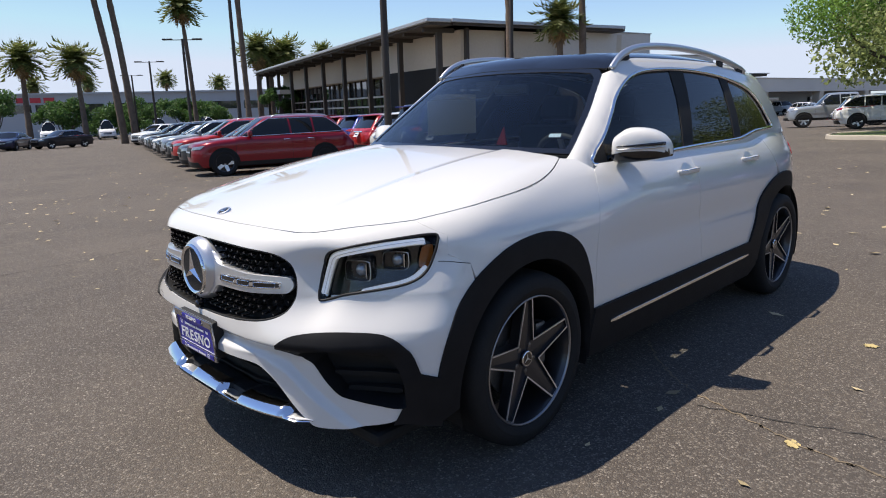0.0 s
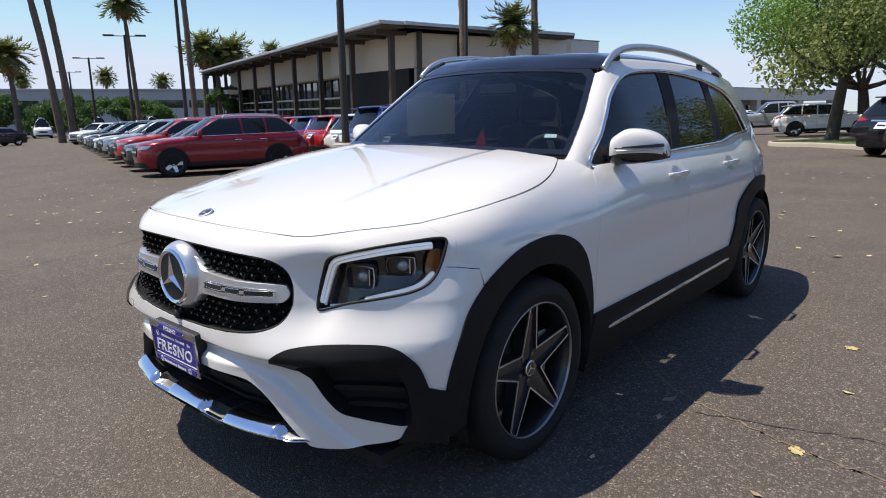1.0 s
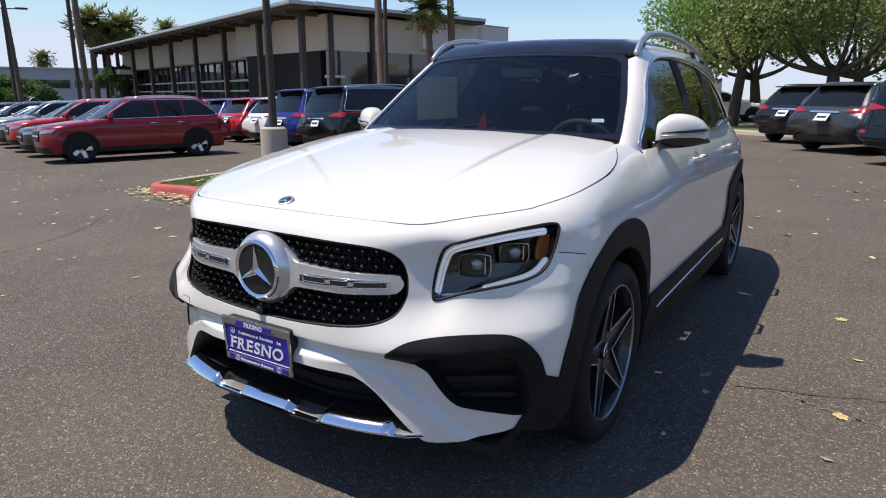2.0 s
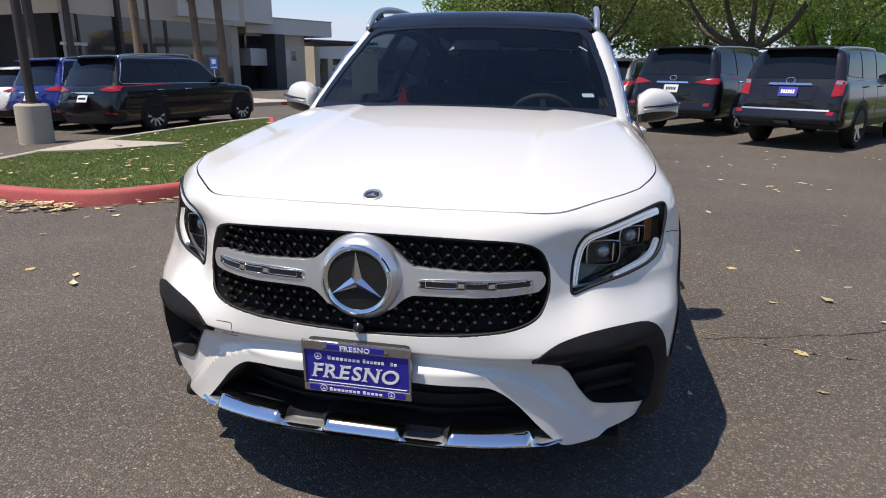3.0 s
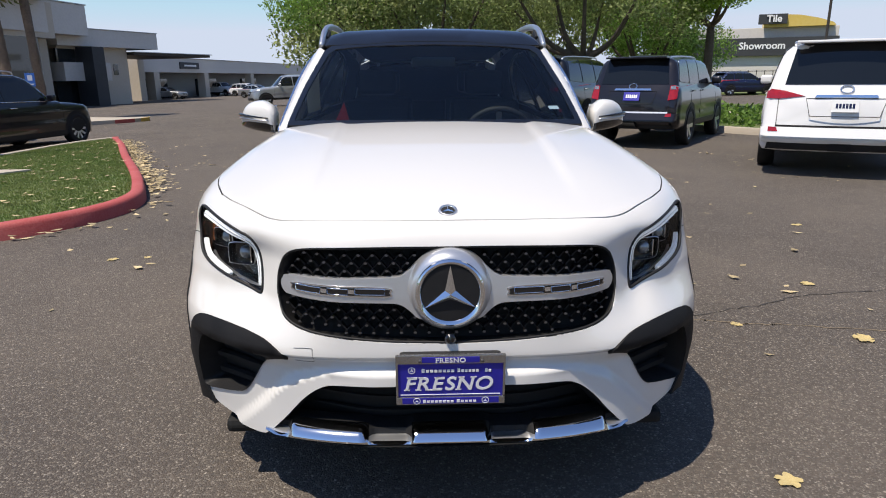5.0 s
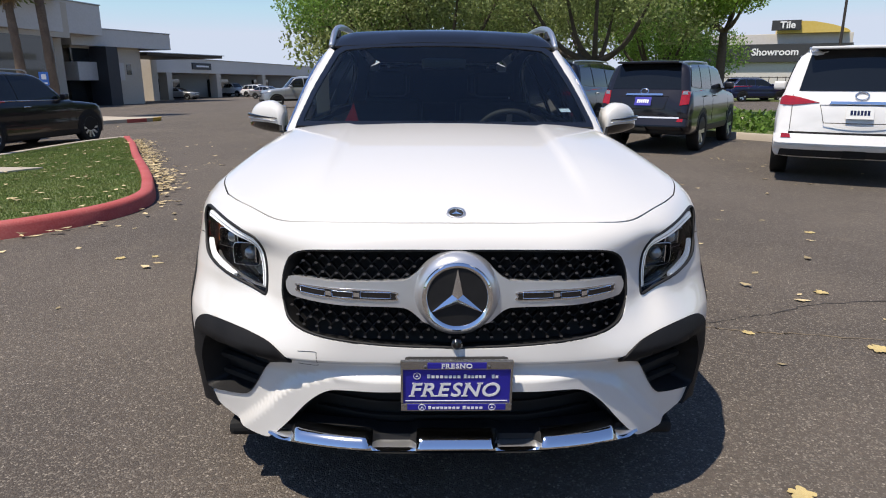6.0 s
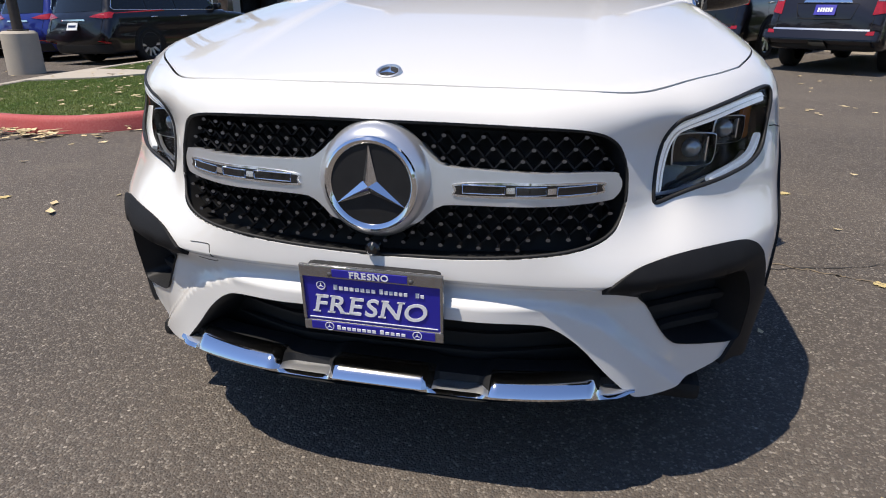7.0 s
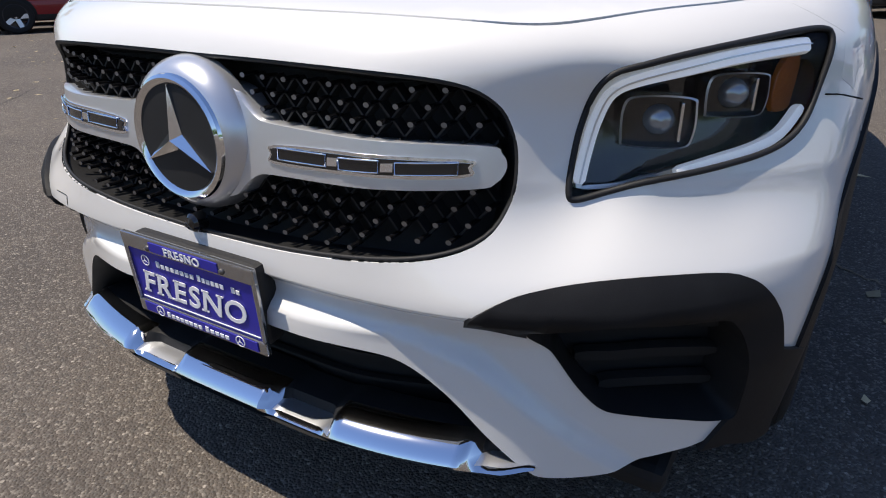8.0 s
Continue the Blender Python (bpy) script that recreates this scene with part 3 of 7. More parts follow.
glass_f = cut(DLO, pillar_b[0], pillar_b[3], 1)
glass_m = cut(cut(DLO, pillar_b[1], pillar_b[2], -1), pillar_c[0], pillar_c[3], 1)
glass_r = cut(DLO, pillar_c[1], pillar_c[2], -1)
pillars = [cut(cut(DLO, pillar_b[0], pillar_b[3], -1), pillar_b[1], pillar_b[2], 1), cut(cut(DLO, pillar_c[0], pillar_c[3], -1), pillar_c[1], pillar_c[2], 1)]
for s in (1, -1):
    part("window_surround", panel("window_surround", frame_out, cab_side, M["white"], [DLO], 0.05, lip=0.02, sign=s, shape=cabin), suv)
    part("pillar_lining", panel("pillar_lining", frame_out, cab_side, M["seam"], [shrink(DLO, -0.004)], 0.06, out=-0.03, lip=0, sign=s, shape=cabin), suv)
    part("roof_side", panel("roof_side", roof_side, cab_above, M["white"], (), 0.05, lip=0.01, sign=s, shape=cabin), suv)
    part("mirror_sail", panel("mirror_sail", cut(DLO, (0.71, 1.0), (0.715, 1.3), 1), cab_side, M["black"], (), 0.04, out=-0.003, lip=0.01, sign=s, shape=cabin), suv, "black mirror corner piece")
    for g, tone in ((glass_f, "front_glass"), (glass_m, "tint"), (glass_r, "tint")):
        part("side_window", panel("side_window", g, cab_side, M[tone], (), 0.08, out=-0.008, lip=0, sign=s, shape=cabin), suv, "dark tinted side window")
    for g in pillars:
        part("pillar_trim", panel("pillar_trim", g, cab_side, M["dark"], (), 0.06, out=-0.004, lip=0.01, sign=s, shape=cabin), suv, "gloss black pillar trim")
    trim = cab_side(shrink(DLO, 0.001)) * [s, 1, 1]
    part("window_trim", tube("window_trim", trim, 0.0095, M["chrome"], 6, True, scale=(1.0, 1.3)), suv, "thin chrome window trim")

# ---- the white SUV: trim, lamps, grille ----
def wall(name, outline, lift, d0, d1, material, sign=1, shape=skin, pinch=1.0):
    """The side wall of a recess, from depth d0 to d1 under the skin along a closed outline."""
    q = keep_corners(outline, 0.012)
    p = lift(q)
    n = slope(p, shape)
    mid = p.mean(0)
    a, b = p + n * d0, mid + (p + n * d1 - mid) * pinch
    k = len(q)
    v = np.concatenate([a, b]) * [sign, 1, 1]
    f = [(i, (i + 1) % k, k + (i + 1) % k, k + i) for i in range(k)]
    return mesh_of(name, v, f, material, True)


def strip(name, path, lift, depth, material, half_w, thick, sign=1, shape=skin):
    """A flat bar with rounded ends laid along a path on the skin at a depth."""
    p = lift(path)
    n = slope(p, shape)
    p = p + n * depth
    t = np.gradient(p, axis=0)
    t /= np.linalg.norm(t, axis=1)[:, None]
    s = np.cross(n, t)
    w = np.full(len(p), half_w)
    w[0] = w[-1] = half_w * 0.6
    ring = [p + s * w[:, None] * 0.8 + n * thick, p - s * w[:, None] * 0.8 + n * thick, p - s * w[:, None] + n * thick * 0.4, p - s * w[:, None], p + s * w[:, None], p + s * w[:, None] + n * thick * 0.4]
    v = np.stack(ring, 1).reshape(-1, 3) * [sign, 1, 1]
    m, f = 6, []
    for i in range(len(p) - 1):
        for j in range(m):
            k = (j + 1) % m
            f.append((i * m + j, i * m + k, (i + 1) * m + k, (i + 1) * m + j))
    f += [tuple(range(m))[::-1], tuple(range((len(p) - 1) * m, len(p) * m))]
    me = mesh_of(name, v, f, material, True)
    me.set_sharp_from_angle(angle=radians(35))
    return me


# weak emission added to lift the milky guides against the shaded paint
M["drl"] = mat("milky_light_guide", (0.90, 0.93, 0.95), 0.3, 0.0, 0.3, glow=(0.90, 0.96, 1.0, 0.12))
M["amber"] = mat("amber_reflector", (0.30, 0.07, 0.008), 0.25, 0, 0.6, grain=(220, (0.46, 0.14, 0.02), 0.8, 30))
M["red_lens"] = mat("red_lamp_lens", (0.36, 0.008, 0.01), 0.15, 0, 0.8, grain=(150, (0.2, 0.004, 0.006), 0.8, 20))
M["lens_solid"] = mat("projector_glass", (0.30, 0.32, 0.34), 0.03, 0.55, 1.0)
M["plate_blue"] = mat("blue_plate", (0.018, 0.016, 0.28), 0.4, grain=(300, (0.022, 0.02, 0.33), 0.5, 20))
M["letter_white"] = mat("white_lettering", (0.78, 0.78, 0.78), 0.5)
M["frame_chrome"] = mat("plate_frame_metal", (0.45, 0.45, 0.46), 0.18, 0.9, grain=(60, (0.30, 0.30, 0.30), 0.6, 9))
M["seat"] = mat("dark_upholstery", (0.018, 0.017, 0.017), 0.7, grain=(120, (0.03, 0.028, 0.027), 0.6, 10))
M["dash"] = mat("dashboard_plastic", (0.014, 0.014, 0.015), 0.65, grain=(260, (0.024, 0.024, 0.025), 0.6, 12), bump=0.0005)
M["red_cloth"] = mat("red_cloth", (0.50, 0.02, 0.02), 0.8, grain=(300, (0.38, 0.012, 0.012), 0.7, 20))
M["sheet"] = mat("thin_printed_sheet", (0.62, 0.60, 0.52), 0.8)
sheet_n, sheet_l = M["sheet"].node_tree.nodes, M["sheet"].node_tree.links
through_sheet, sheet_mix = sheet_n.new("ShaderNodeBsdfTranslucent"), sheet_n.new("ShaderNodeMixShader")
through_sheet.inputs[0].default_value = (0.70, 0.66, 0.54, 1)
sheet_mix.inputs[0].default_value = 0.6
sheet_l.new(sheet_n["Principled BSDF"].outputs[0], sheet_mix.inputs[1])
sheet_l.new(through_sheet.outputs[0], sheet_mix.inputs[2])
sheet_l.new(sheet_mix.outputs[0], sheet_n["Material Output"].inputs[0])
M["paper_blue"] = mat("pale_sticker", (0.62, 0.72, 0.80), 0.6)

# wheel arch trim
ARCH_OUT = spline([(-0.500, 0.27), (-0.522, 0.36), (-0.517, 0.45), (-0.497, 0.54), (-0.462, 0.626), (-0.405, 0.709), (-0.315, 0.787), (-0.18, 0.848), (-0.03, 0.874),
                   (0.111, 0.872), (0.235, 0.835), (0.333, 0.760), (0.395, 0.629), (0.425, 0.475)], 3)
ARCH_IN = arc_side(-0.005, 0.360, 0.415, -8, 186, 36)
front_arch = np.concatenate([ARCH_OUT, ARCH_IN[::-1]])
REAR_OUT = spline([(2.22, 0.47), (2.29, 0.60), (2.34, 0.70), (2.44, 0.80), (2.60, 0.862), (2.80, 0.878), (3.00, 0.855), (3.16, 0.785), (3.26, 0.66), (3.32, 0.50), (3.34, 0.36)], 3)
REAR_IN = arc_side(AXLE_R, 0.360, 0.415, -6, 188, 36)
rear_arch_o = np.concatenate([REAR_OUT, REAR_IN[::-1]])
corner_front = np.concatenate([
    to_wrap(front=spline([(0.476, 0.562), (0.517, 0.595), (0.563, 0.616), (0.657, 0.630), (0.747, 0.629), (0.800, 0.617), (0.832, 0.588), (0.853, 0.543), (0.866, 0.475)], 4)),
    to_wrap(side=arc_side(ARCH_Y, ARCH_Z, 0.468, 9, -14, 10)),
    to_wrap(front=[(0.818, 0.290), (0.785, 0.282)]),
    to_wrap(front=FOG[40::-1]),
])
SILL = [(0.43, 0.475), (1.2, 0.476), (2.25, 0.478), (2.36, 0.40), (2.40, 0.30), (2.3, 0.245), (0.42, 0.245), (0.41, 0.36)]
for s in (1, -1):
    part("arch_trim", panel("arch_trim", to_wrap(side=front_arch), around, M["cladding"], (), 0.02, out=0.006, lip=0.055, sign=s), suv, "black plastic wheel arch trim")
    part("arch_trim", panel("arch_trim", rear_arch_o, from_side, M["cladding"], (), 0.025, out=0.013, lip=0.055, sign=s), suv, "black plastic wheel arch trim")
    part("sill_trim", panel("sill_trim", SILL, from_side, M["cladding"], (), 0.05, out=0.014, lip=0.05, sign=s), suv, "black plastic sill trim")
    part("sill_strip", strip("sill_strip", np.stack([np.linspace(0.56, 2.20, 30), np.linspace(0.386, 0.402, 30)], 1), from_side, 0.014, M["chrome"], 0.010, 0.007, s), suv, "slim chrome sill strip")
    # air curtain and its black surround
    part("corner_trim", panel("corner_trim", corner_front, around, M["cladding"], (), 0.018, out=0.009, lip=0.02, sign=s), suv, "black bumper corner trim")
    duct = part("side_intake", wall("side_intake", fog_w, around, 0.006, -0.085, M["black"], s, pinch=0.93), suv, "black side air intake")
    part("backing", panel("backing", fog_w, around, M["dark"], (), 0.05, out=-0.08, lip=0, sign=s), duct)
    for z0, x0 in ((0.515, 0.60), (0.455, 0.62), (0.395, 0.66)):
        path = np.stack([np.linspace(x0, 0.815, 14), z0 - 0.012 * np.linspace(0, 1, 14)], 1)
        part("slat", strip("slat", path, from_front, -0.070, M["dark"], 0.011, 0.018, s), duct)
    # wheel housing
    for yc in (0.0, AXLE_R):
        a = np.radians(np.linspace(-20, 200, 26))
        ring = np.stack([yc + 0.425 * np.cos(a), 0.36 + 0.425 * np.sin(a)], 1)
        v = np.concatenate([np.c_[np.full(26, s * x), ring] for x in (0.895, 0.50)])
        f = [(i, i + 1, 26 + i + 1, 26 + i) for i in range(25)] + [tuple(range(26, 52))]
        part("wheel_housing", mesh_of("wheel_housing", v, f, M["dark"], False), suv)

# lower intake and skid plate
low = mirrored(np.concatenate([INTAKE, [(0.56, 0.24), (0, 0.24)]]))
part("lower_intake", panel("lower_intake", low, from_front, M["dark"], (), 0.06, out=-0.13, lip=0), suv, "black lower air intake")
part("intake_edge", wall("intake_edge", np.concatenate([INTAKE, (INTAKE * [-1, 1])[::-1]]), from_front, 0.0, -0.13, M["dark"]), suv)
for z0 in (0.445, 0.40, 0.355):
    part("intake_bar", strip("intake_bar", np.stack([np.linspace(-0.47, 0.47, 24), np.full(24, z0)], 1), from_front, -0.12, M["dark"], 0.004, 0.012), suv)
xs = np.linspace(-0.575, 0.575, 116)


def raised(x):
    a = np.abs(x)
    return ramp(a, 0.135, 0.105) + ramp(a, 0.225, 0.265) * ramp(a, 0.505, 0.475)


up = raised(xs)
yb = from_front(np.c_[xs, np.full(len(xs), 0.33)])[:, 1] - 0.001 - 0.030 * ramp(np.abs(xs), 0.2, 0.5)
zb = 0.294 + 0.006 * up - 0.004 * ramp(np.abs(xs), 0.50, 0.575)
yb = yb + 0.018 * ramp(np.abs(xs), 0.53, 0.575)
flat_prof = [(0.115, 0.036), (0.075, 0.033), (0.056, 0.030), (0.052, 0.012), (0.016, 0.009), (0.005, 0.003), (0.14, 0.004)]
face_prof = [(0.115, 0.038), (0.060, 0.041), (0.022, 0.037), (-0.001, 0.019), (-0.006, 0.009), (0.000, 0.000), (0.14, 0.004)]
verts = np.concatenate([np.c_[xs, yb + a[0] + (b[0] - a[0]) * up, zb + a[1] + (b[1] - a[1]) * up] for a, b in zip(flat_prof, face_prof)])
nx = len(xs)
faces = [(r * nx + i, r * nx + i + 1, (r + 1) * nx + i + 1, (r + 1) * nx + i) for r in range(len(face_prof) - 1) for i in range(nx - 1)]
# valley walls black, shelves satin: the chrome's dark reflections put into the colour
kinds = [1 if r in (0, len(face_prof) - 2) or (r in (1, 2) and up[i] < 0.6) else (2 if r == 3 and up[i] < 0.6 else 0) for r in range(len(face_prof) - 1) for i in range(nx - 1)]
me = mesh_of("skid_plate", verts, faces, [M["chrome"], M["black"], M["satin"]], True, slots=kinds)
me.set_sharp_from_angle(angle=radians(40))
part("skid_plate", me, suv, "polished chrome skid plate")
part("under_tray", box("under_tray", (1.5, 4.2, 0.05), (0, 1.42, 0.215), M["dark"], 0.02), suv)

# grille
grille_w = mirrored(GRILLE)
grille = part("grille", wall("grille", grille_w, from_front, 0.0, -0.075, M["black"]), suv, "black studded grille")
part("backing", panel("backing", grille_w, from_front, M["dark"], (), 0.06, out=-0.07, lip=0), grille)
part("grille_rim", tube("grille_rim", from_front(shrink(keep_corners(grille_w, 0.015), 0.003)) + [0, 0.006, 0], 0.004, M["black"], 6, True), grille)
BAR = spline([(0.06, 0.860), (0.092, 0.852), (0.114, 0.832), (0.138, 0.815), (0.17, 0.809), (0.30, 0.805), (0.470, 0.800), (0.494, 0.789), (0.501, 0.770), (0.491, 0.750), (0.462, 0.742), (0.30, 0.738), (0.17, 0.735), (0.138, 0.729), (0.114, 0.712), (0.092, 0.692), (0.06, 0.684)], 4)
stud = bmesh.new()
bmesh.ops.create_cone(stud, cap_ends=True, segments=8, radius1=0.0038, radius2=0.0043, depth=0.030, matrix=Matrix.Rotation(radians(90), 4, "X"))
for f in stud.faces:
    f.material_index = 1 if f.normal.y < -0.9 else 0
bmesh.ops.scale(stud, vec=(1.15, 1, 0.9), verts=stud.verts)
M["stud_tip"] = mat("stud_tip", (0.20, 0.20, 0.21), 0.35, 0.9)
stud_me = from_bm("stud", stud, [M["gloss_black"], M["stud_tip"]])
inner = shrink(keep_corners(grille_w, 0.02), 0.013)
bar_all = [BAR, BAR * [-1, 1]]
row_z, col = 0.0225, 0.0400
studs, lines = [], []
for r in range(-6, 8):
    for c in range(-14, 15):
        q = np.array([[(c + 0.5 * (r % 2)) * col, 0.757 + r * row_z]])
        if not inside_poly(q, inner)[0] or np.hypot(q[0, 0], q[0, 1] - 0.772) < 0.118:
            continue
        p = from_front(q)[0] + [0, 0.030, 0]
        for k in (-0.5, 0.5):
            lines.append((p + [0, 0.012, 0], k * col, row_z))
        if any(inside_poly(q, shrink(keep_corners(b, 0.02), -0.006))[0] for b in bar_all):
            continue
        studs.append(p)
for p in studs:
    part("stud", stud_me, grille, at=Matrix.Translation(p))
lv, lf = [], []
for p, dx, dz in lines:
    if not inside_poly(np.array([[p[0] + dx, p[2] + dz]]), inner)[0]:
        continue
    k = len(lv)
    t = np.array([dx, 0, dz]) / np.hypot(dx, dz)
    w = np.array([-t[2], 0, t[0]]) * 0.0016
    e = p + [dx, 0, dz]
    lv += [p - w, e - w, e + w, p + w, p - w + [0, 0.02, 0], e - w + [0, 0.02, 0], e + w + [0, 0.02, 0], p + w + [0, 0.02, 0]]
    lf += [(k, k + 1, k + 2, k + 3), (k, k + 4, k + 5, k + 1), (k + 3, k + 2, k + 6, k + 7)]
tagged(part("grille_lattice", mesh_of("grille_lattice", lv, lf, M["black"], False), grille), kind="stuff")
for s in (1, -1):
    bar = part("grille_bar", panel("grille_bar", BAR, from_front, M["silver"], (), 0.02, out=-0.004, lip=0.05, sign=s), grille, "satin silver grille bar")
    inset = spline([(0.175, 0.780), (0.30, 0.786), (0.452, 0.783), (0.462, 0.772), (0.450, 0.758), (0.30, 0.755), (0.175, 0.753), (0.168, 0.766)], 4, True)
    part("bar_inset", panel("bar_inset", inset, from_front, M["chrome"], (), 0.02, out=-0.001, lip=0.004, sign=s), bar)
    part("bar_slot", panel("bar_slot", shrink(inset, 0.0045), from_front, M["gloss_black"], (), 0.02, out=0.0008, lip=0.002, sign=s), bar)
    for x0, x1 in ((0.185, 0.270), (0.292, 0.350), (0.372, 0.447)):
        loop = np.array([(x0, 0.7775), (x1, 0.779), (x1, 0.7625), (x0, 0.761)])
        part("slot_rim", tube("slot_rim", from_front(keep_corners(loop, 0.02)) * [s, 1, 1] + [0, -0.0016, 0], 0.0016, M["chrome"], 5, True), bar)
    for x0 in (0.281, 0.361):
        part("slot_bridge", panel("slot_bridge", [(x0 - 0.008, 0.7755), (x0 + 0.008, 0.7765), (x0 + 0.008, 0.765), (x0 - 0.008, 0.764)], from_front, M["chrome"], (), 0.02, out=0.002, lip=0.002, sign=s), bar)

# round badge with a three-rayed star
badge = part("round_badge", lathe("round_badge", [(0.03, 0.124), (0.005, 0.120), (-0.012, 0.111), (-0.020, 0.102), (-0.022, 0.098)], 64, M["silver"], "y"), suv, "silver round badge with a star", at=Matrix.Translation((0, -0.922, 0.772)))
part("ring", lathe("ring", [(-0.018, 0.1005), (-0.027, 0.0975), (-0.031, 0.0925), (-0.029, 0.0875), (-0.024, 0.083)], 64, M["chrome"], "y"), badge)
part("disc", lathe("disc", [(-0.025, 0.0835), (-0.026, 0.04), (-0.0265, 0.0)], 48, M["black"], "y", angle=None), badge)
sv, sf = [(0, -0.040, 0)], []
for i in range(3):
    a = radians(90 + 120 * i)
    for ang, rad, dep in ((a, 0.0835, -0.030), (a + radians(60), 0.017, -0.027)):
        sv.append((rad * math.cos(ang), dep, rad * math.sin(ang)))
n6 = len(sv)
sv += [(x, -0.024, z) for x, _, z in sv[1:]]
for i in range(6):
    a, b = 1 + i, 1 + (i + 1) % 6
    sf += [(0, b, a), (a, b, n6 + (i + 1) % 6, n6 + i)]
part("star", mesh_of("star", sv, sf, M["chrome"], False), badge)
small = part("bonnet_badge", lathe("bonnet_badge", [(0.0, 0.029), (0.006, 0.027), (0.007, 0.023), (0.004, 0.021), (0.0035, 0.0)], 40, M["satin"], "z"), suv, "small chrome bonnet badge",
             at=Matrix.Translation(tuple(from_above([(0, -0.80)])[0])) @ pose(0, 0, 0, 24))
part("star", mesh_of("star", [(x * 0.24, z * 0.24, 0.004 - (y + 0.024) * 0.35) for x, y, z in sv], [f[::-1] for f in sf], M["chrome"], False), small)
part("badge_field", lathe("badge_field", [(0.0042, 0.0205), (0.0044, 0.0)], 32, M["black"], "z", angle=None), small)
part("camera_lens", lathe("camera_lens", [(0.02, 0.016), (0.0, 0.016), (-0.006, 0.011), (-0.009, 0.0)], 24, M["gloss_black"], "y"), suv, at=Matrix.Translation((0, -0.945, 0.632)))

# number plate of the dealer, with its frame
plate = part("dealer_plate", from_bm("dealer_plate", box_bm(0.304, 0.006, 0.152, (0, 0, 0), 0.002), M["plate_blue"]), suv, "blue dealer plate with white lettering in a chrome frame", at=pose(0, -0.962, 0.517, 4.5, 0, 0))
part("holder", from_bm("holder", box_bm(0.296, 0.045, 0.150, (0, 0.026, 0.0), 0.012), M["black"]), plate)
fr = bmesh.new()
for sx, sz, cx, cz in ((0.316, 0.028, 0, 0.0665), (0.316, 0.025, 0, -0.068), (0.0075, 0.110, -0.1543, 0), (0.0075, 0.110, 0.1543, 0)):
    box_bm(sx, 0.010, sz, (cx, -0.003, cz), 0.003, fr)
part("frame", from_bm("frame", fr, M["frame_chrome"]), plate, "chrome plate frame")
part("name_field", from_bm("name_field", box_bm(0.165, 0.002, 0.018, (0, -0.0088, 0.066), 0.0006), M["plate_blue"]), plate)
part("name_field", from_bm("name_field", box_bm(0.280, 0.002, 0.019, (0, -0.0088, -0.0665), 0.0006), M["plate_blue"]), plate)
part("lettering", serif_word("FRESNO", 0.0205, M["letter_white"]), plate, at=Matrix.Translation((0, -0.0108, 0.066)) @ Matrix.Diagonal((1.08, 1, 1.0, 1)))
part("lettering", serif_word("FRESNO", 0.060, M["letter_white"], 0.22), plate, at=Matrix.Translation((-0.002, -0.0045, -0.013)) @ Matrix.Diagonal((1.08, 1, 1.02, 1)))
for x0, x1, cz, dy, h in ((-0.085, 0.012, 0.030, -0.0042, 0.012), (0.018, 0.082, 0.030, -0.0042, 0.012), (0.097, 0.118, 0.029, -0.0042, 0.011), (-0.082, 0.010, -0.0675, -0.0104, 0.010), (0.016, 0.076, -0.0675, -0.0104, 0.010)):
    n = max(2, round((x1 - x0) / 0.0115))
    for i in range(n):
        w = (x1 - x0) / n
        hh = h * (1.0 if i == 0 else 0.72)
        part("letter_bar", from_bm("letter_bar", box_bm(w * 0.72, 0.0015, hh, (x0 + w * (i + 0.5), dy, cz - (h - hh) / 2), 0.0005), M["letter_white"]), plate)
part("rule", from_bm("rule", box_bm(0.29, 0.0015, 0.0022, (0, -0.0042, -0.049), 0.0004), M["letter_white"]), plate)
mark = mesh_of("mark", [(x * 0.1, y * 0.05, z * 0.1) for x, y, z in sv], sf, M["letter_white"], False)
ring_me = lathe("mark_ring", [(0.0, 0.0105), (-0.001, 0.0105), (-0.001, 0.0088), (0.0, 0.0088)], 24, M["letter_white"], "y", angle=None)
for cx, cz, dy in ((-0.112, 0.031, -0.0035), (-0.098, -0.0665, -0.0098), (0.101, -0.0665, -0.0098)):
    part("mark", mark, plate, at=Matrix.Translation((cx, dy, cz)))
    part("mark_ring", ring_me, plate, at=Matrix.Translation((cx, dy, cz)))
screw = lathe("screw", [(0.002, 0.0055), (-0.0015, 0.005), (-0.003, 0.003), (-0.0034, 0.0)], 12, M["iron"], "y")
for cx in (-0.088, 0.090):
    part("screw", screw, plate, at=Matrix.Translation((cx, -0.009, 0.062)))
# towing eye cover, marked by its seam
eye = spline([(-0.455, 0.598), (-0.405, 0.600), (-0.400, 0.590), (-0.400, 0.552), (-0.41, 0.545), (-0.46, 0.546)], 4)
part("towing_cover_seam", tube("towing_cover_seam", from_front(eye) + [0, -0.0002, 0], 0.0009, M["seam"], 5), suv)

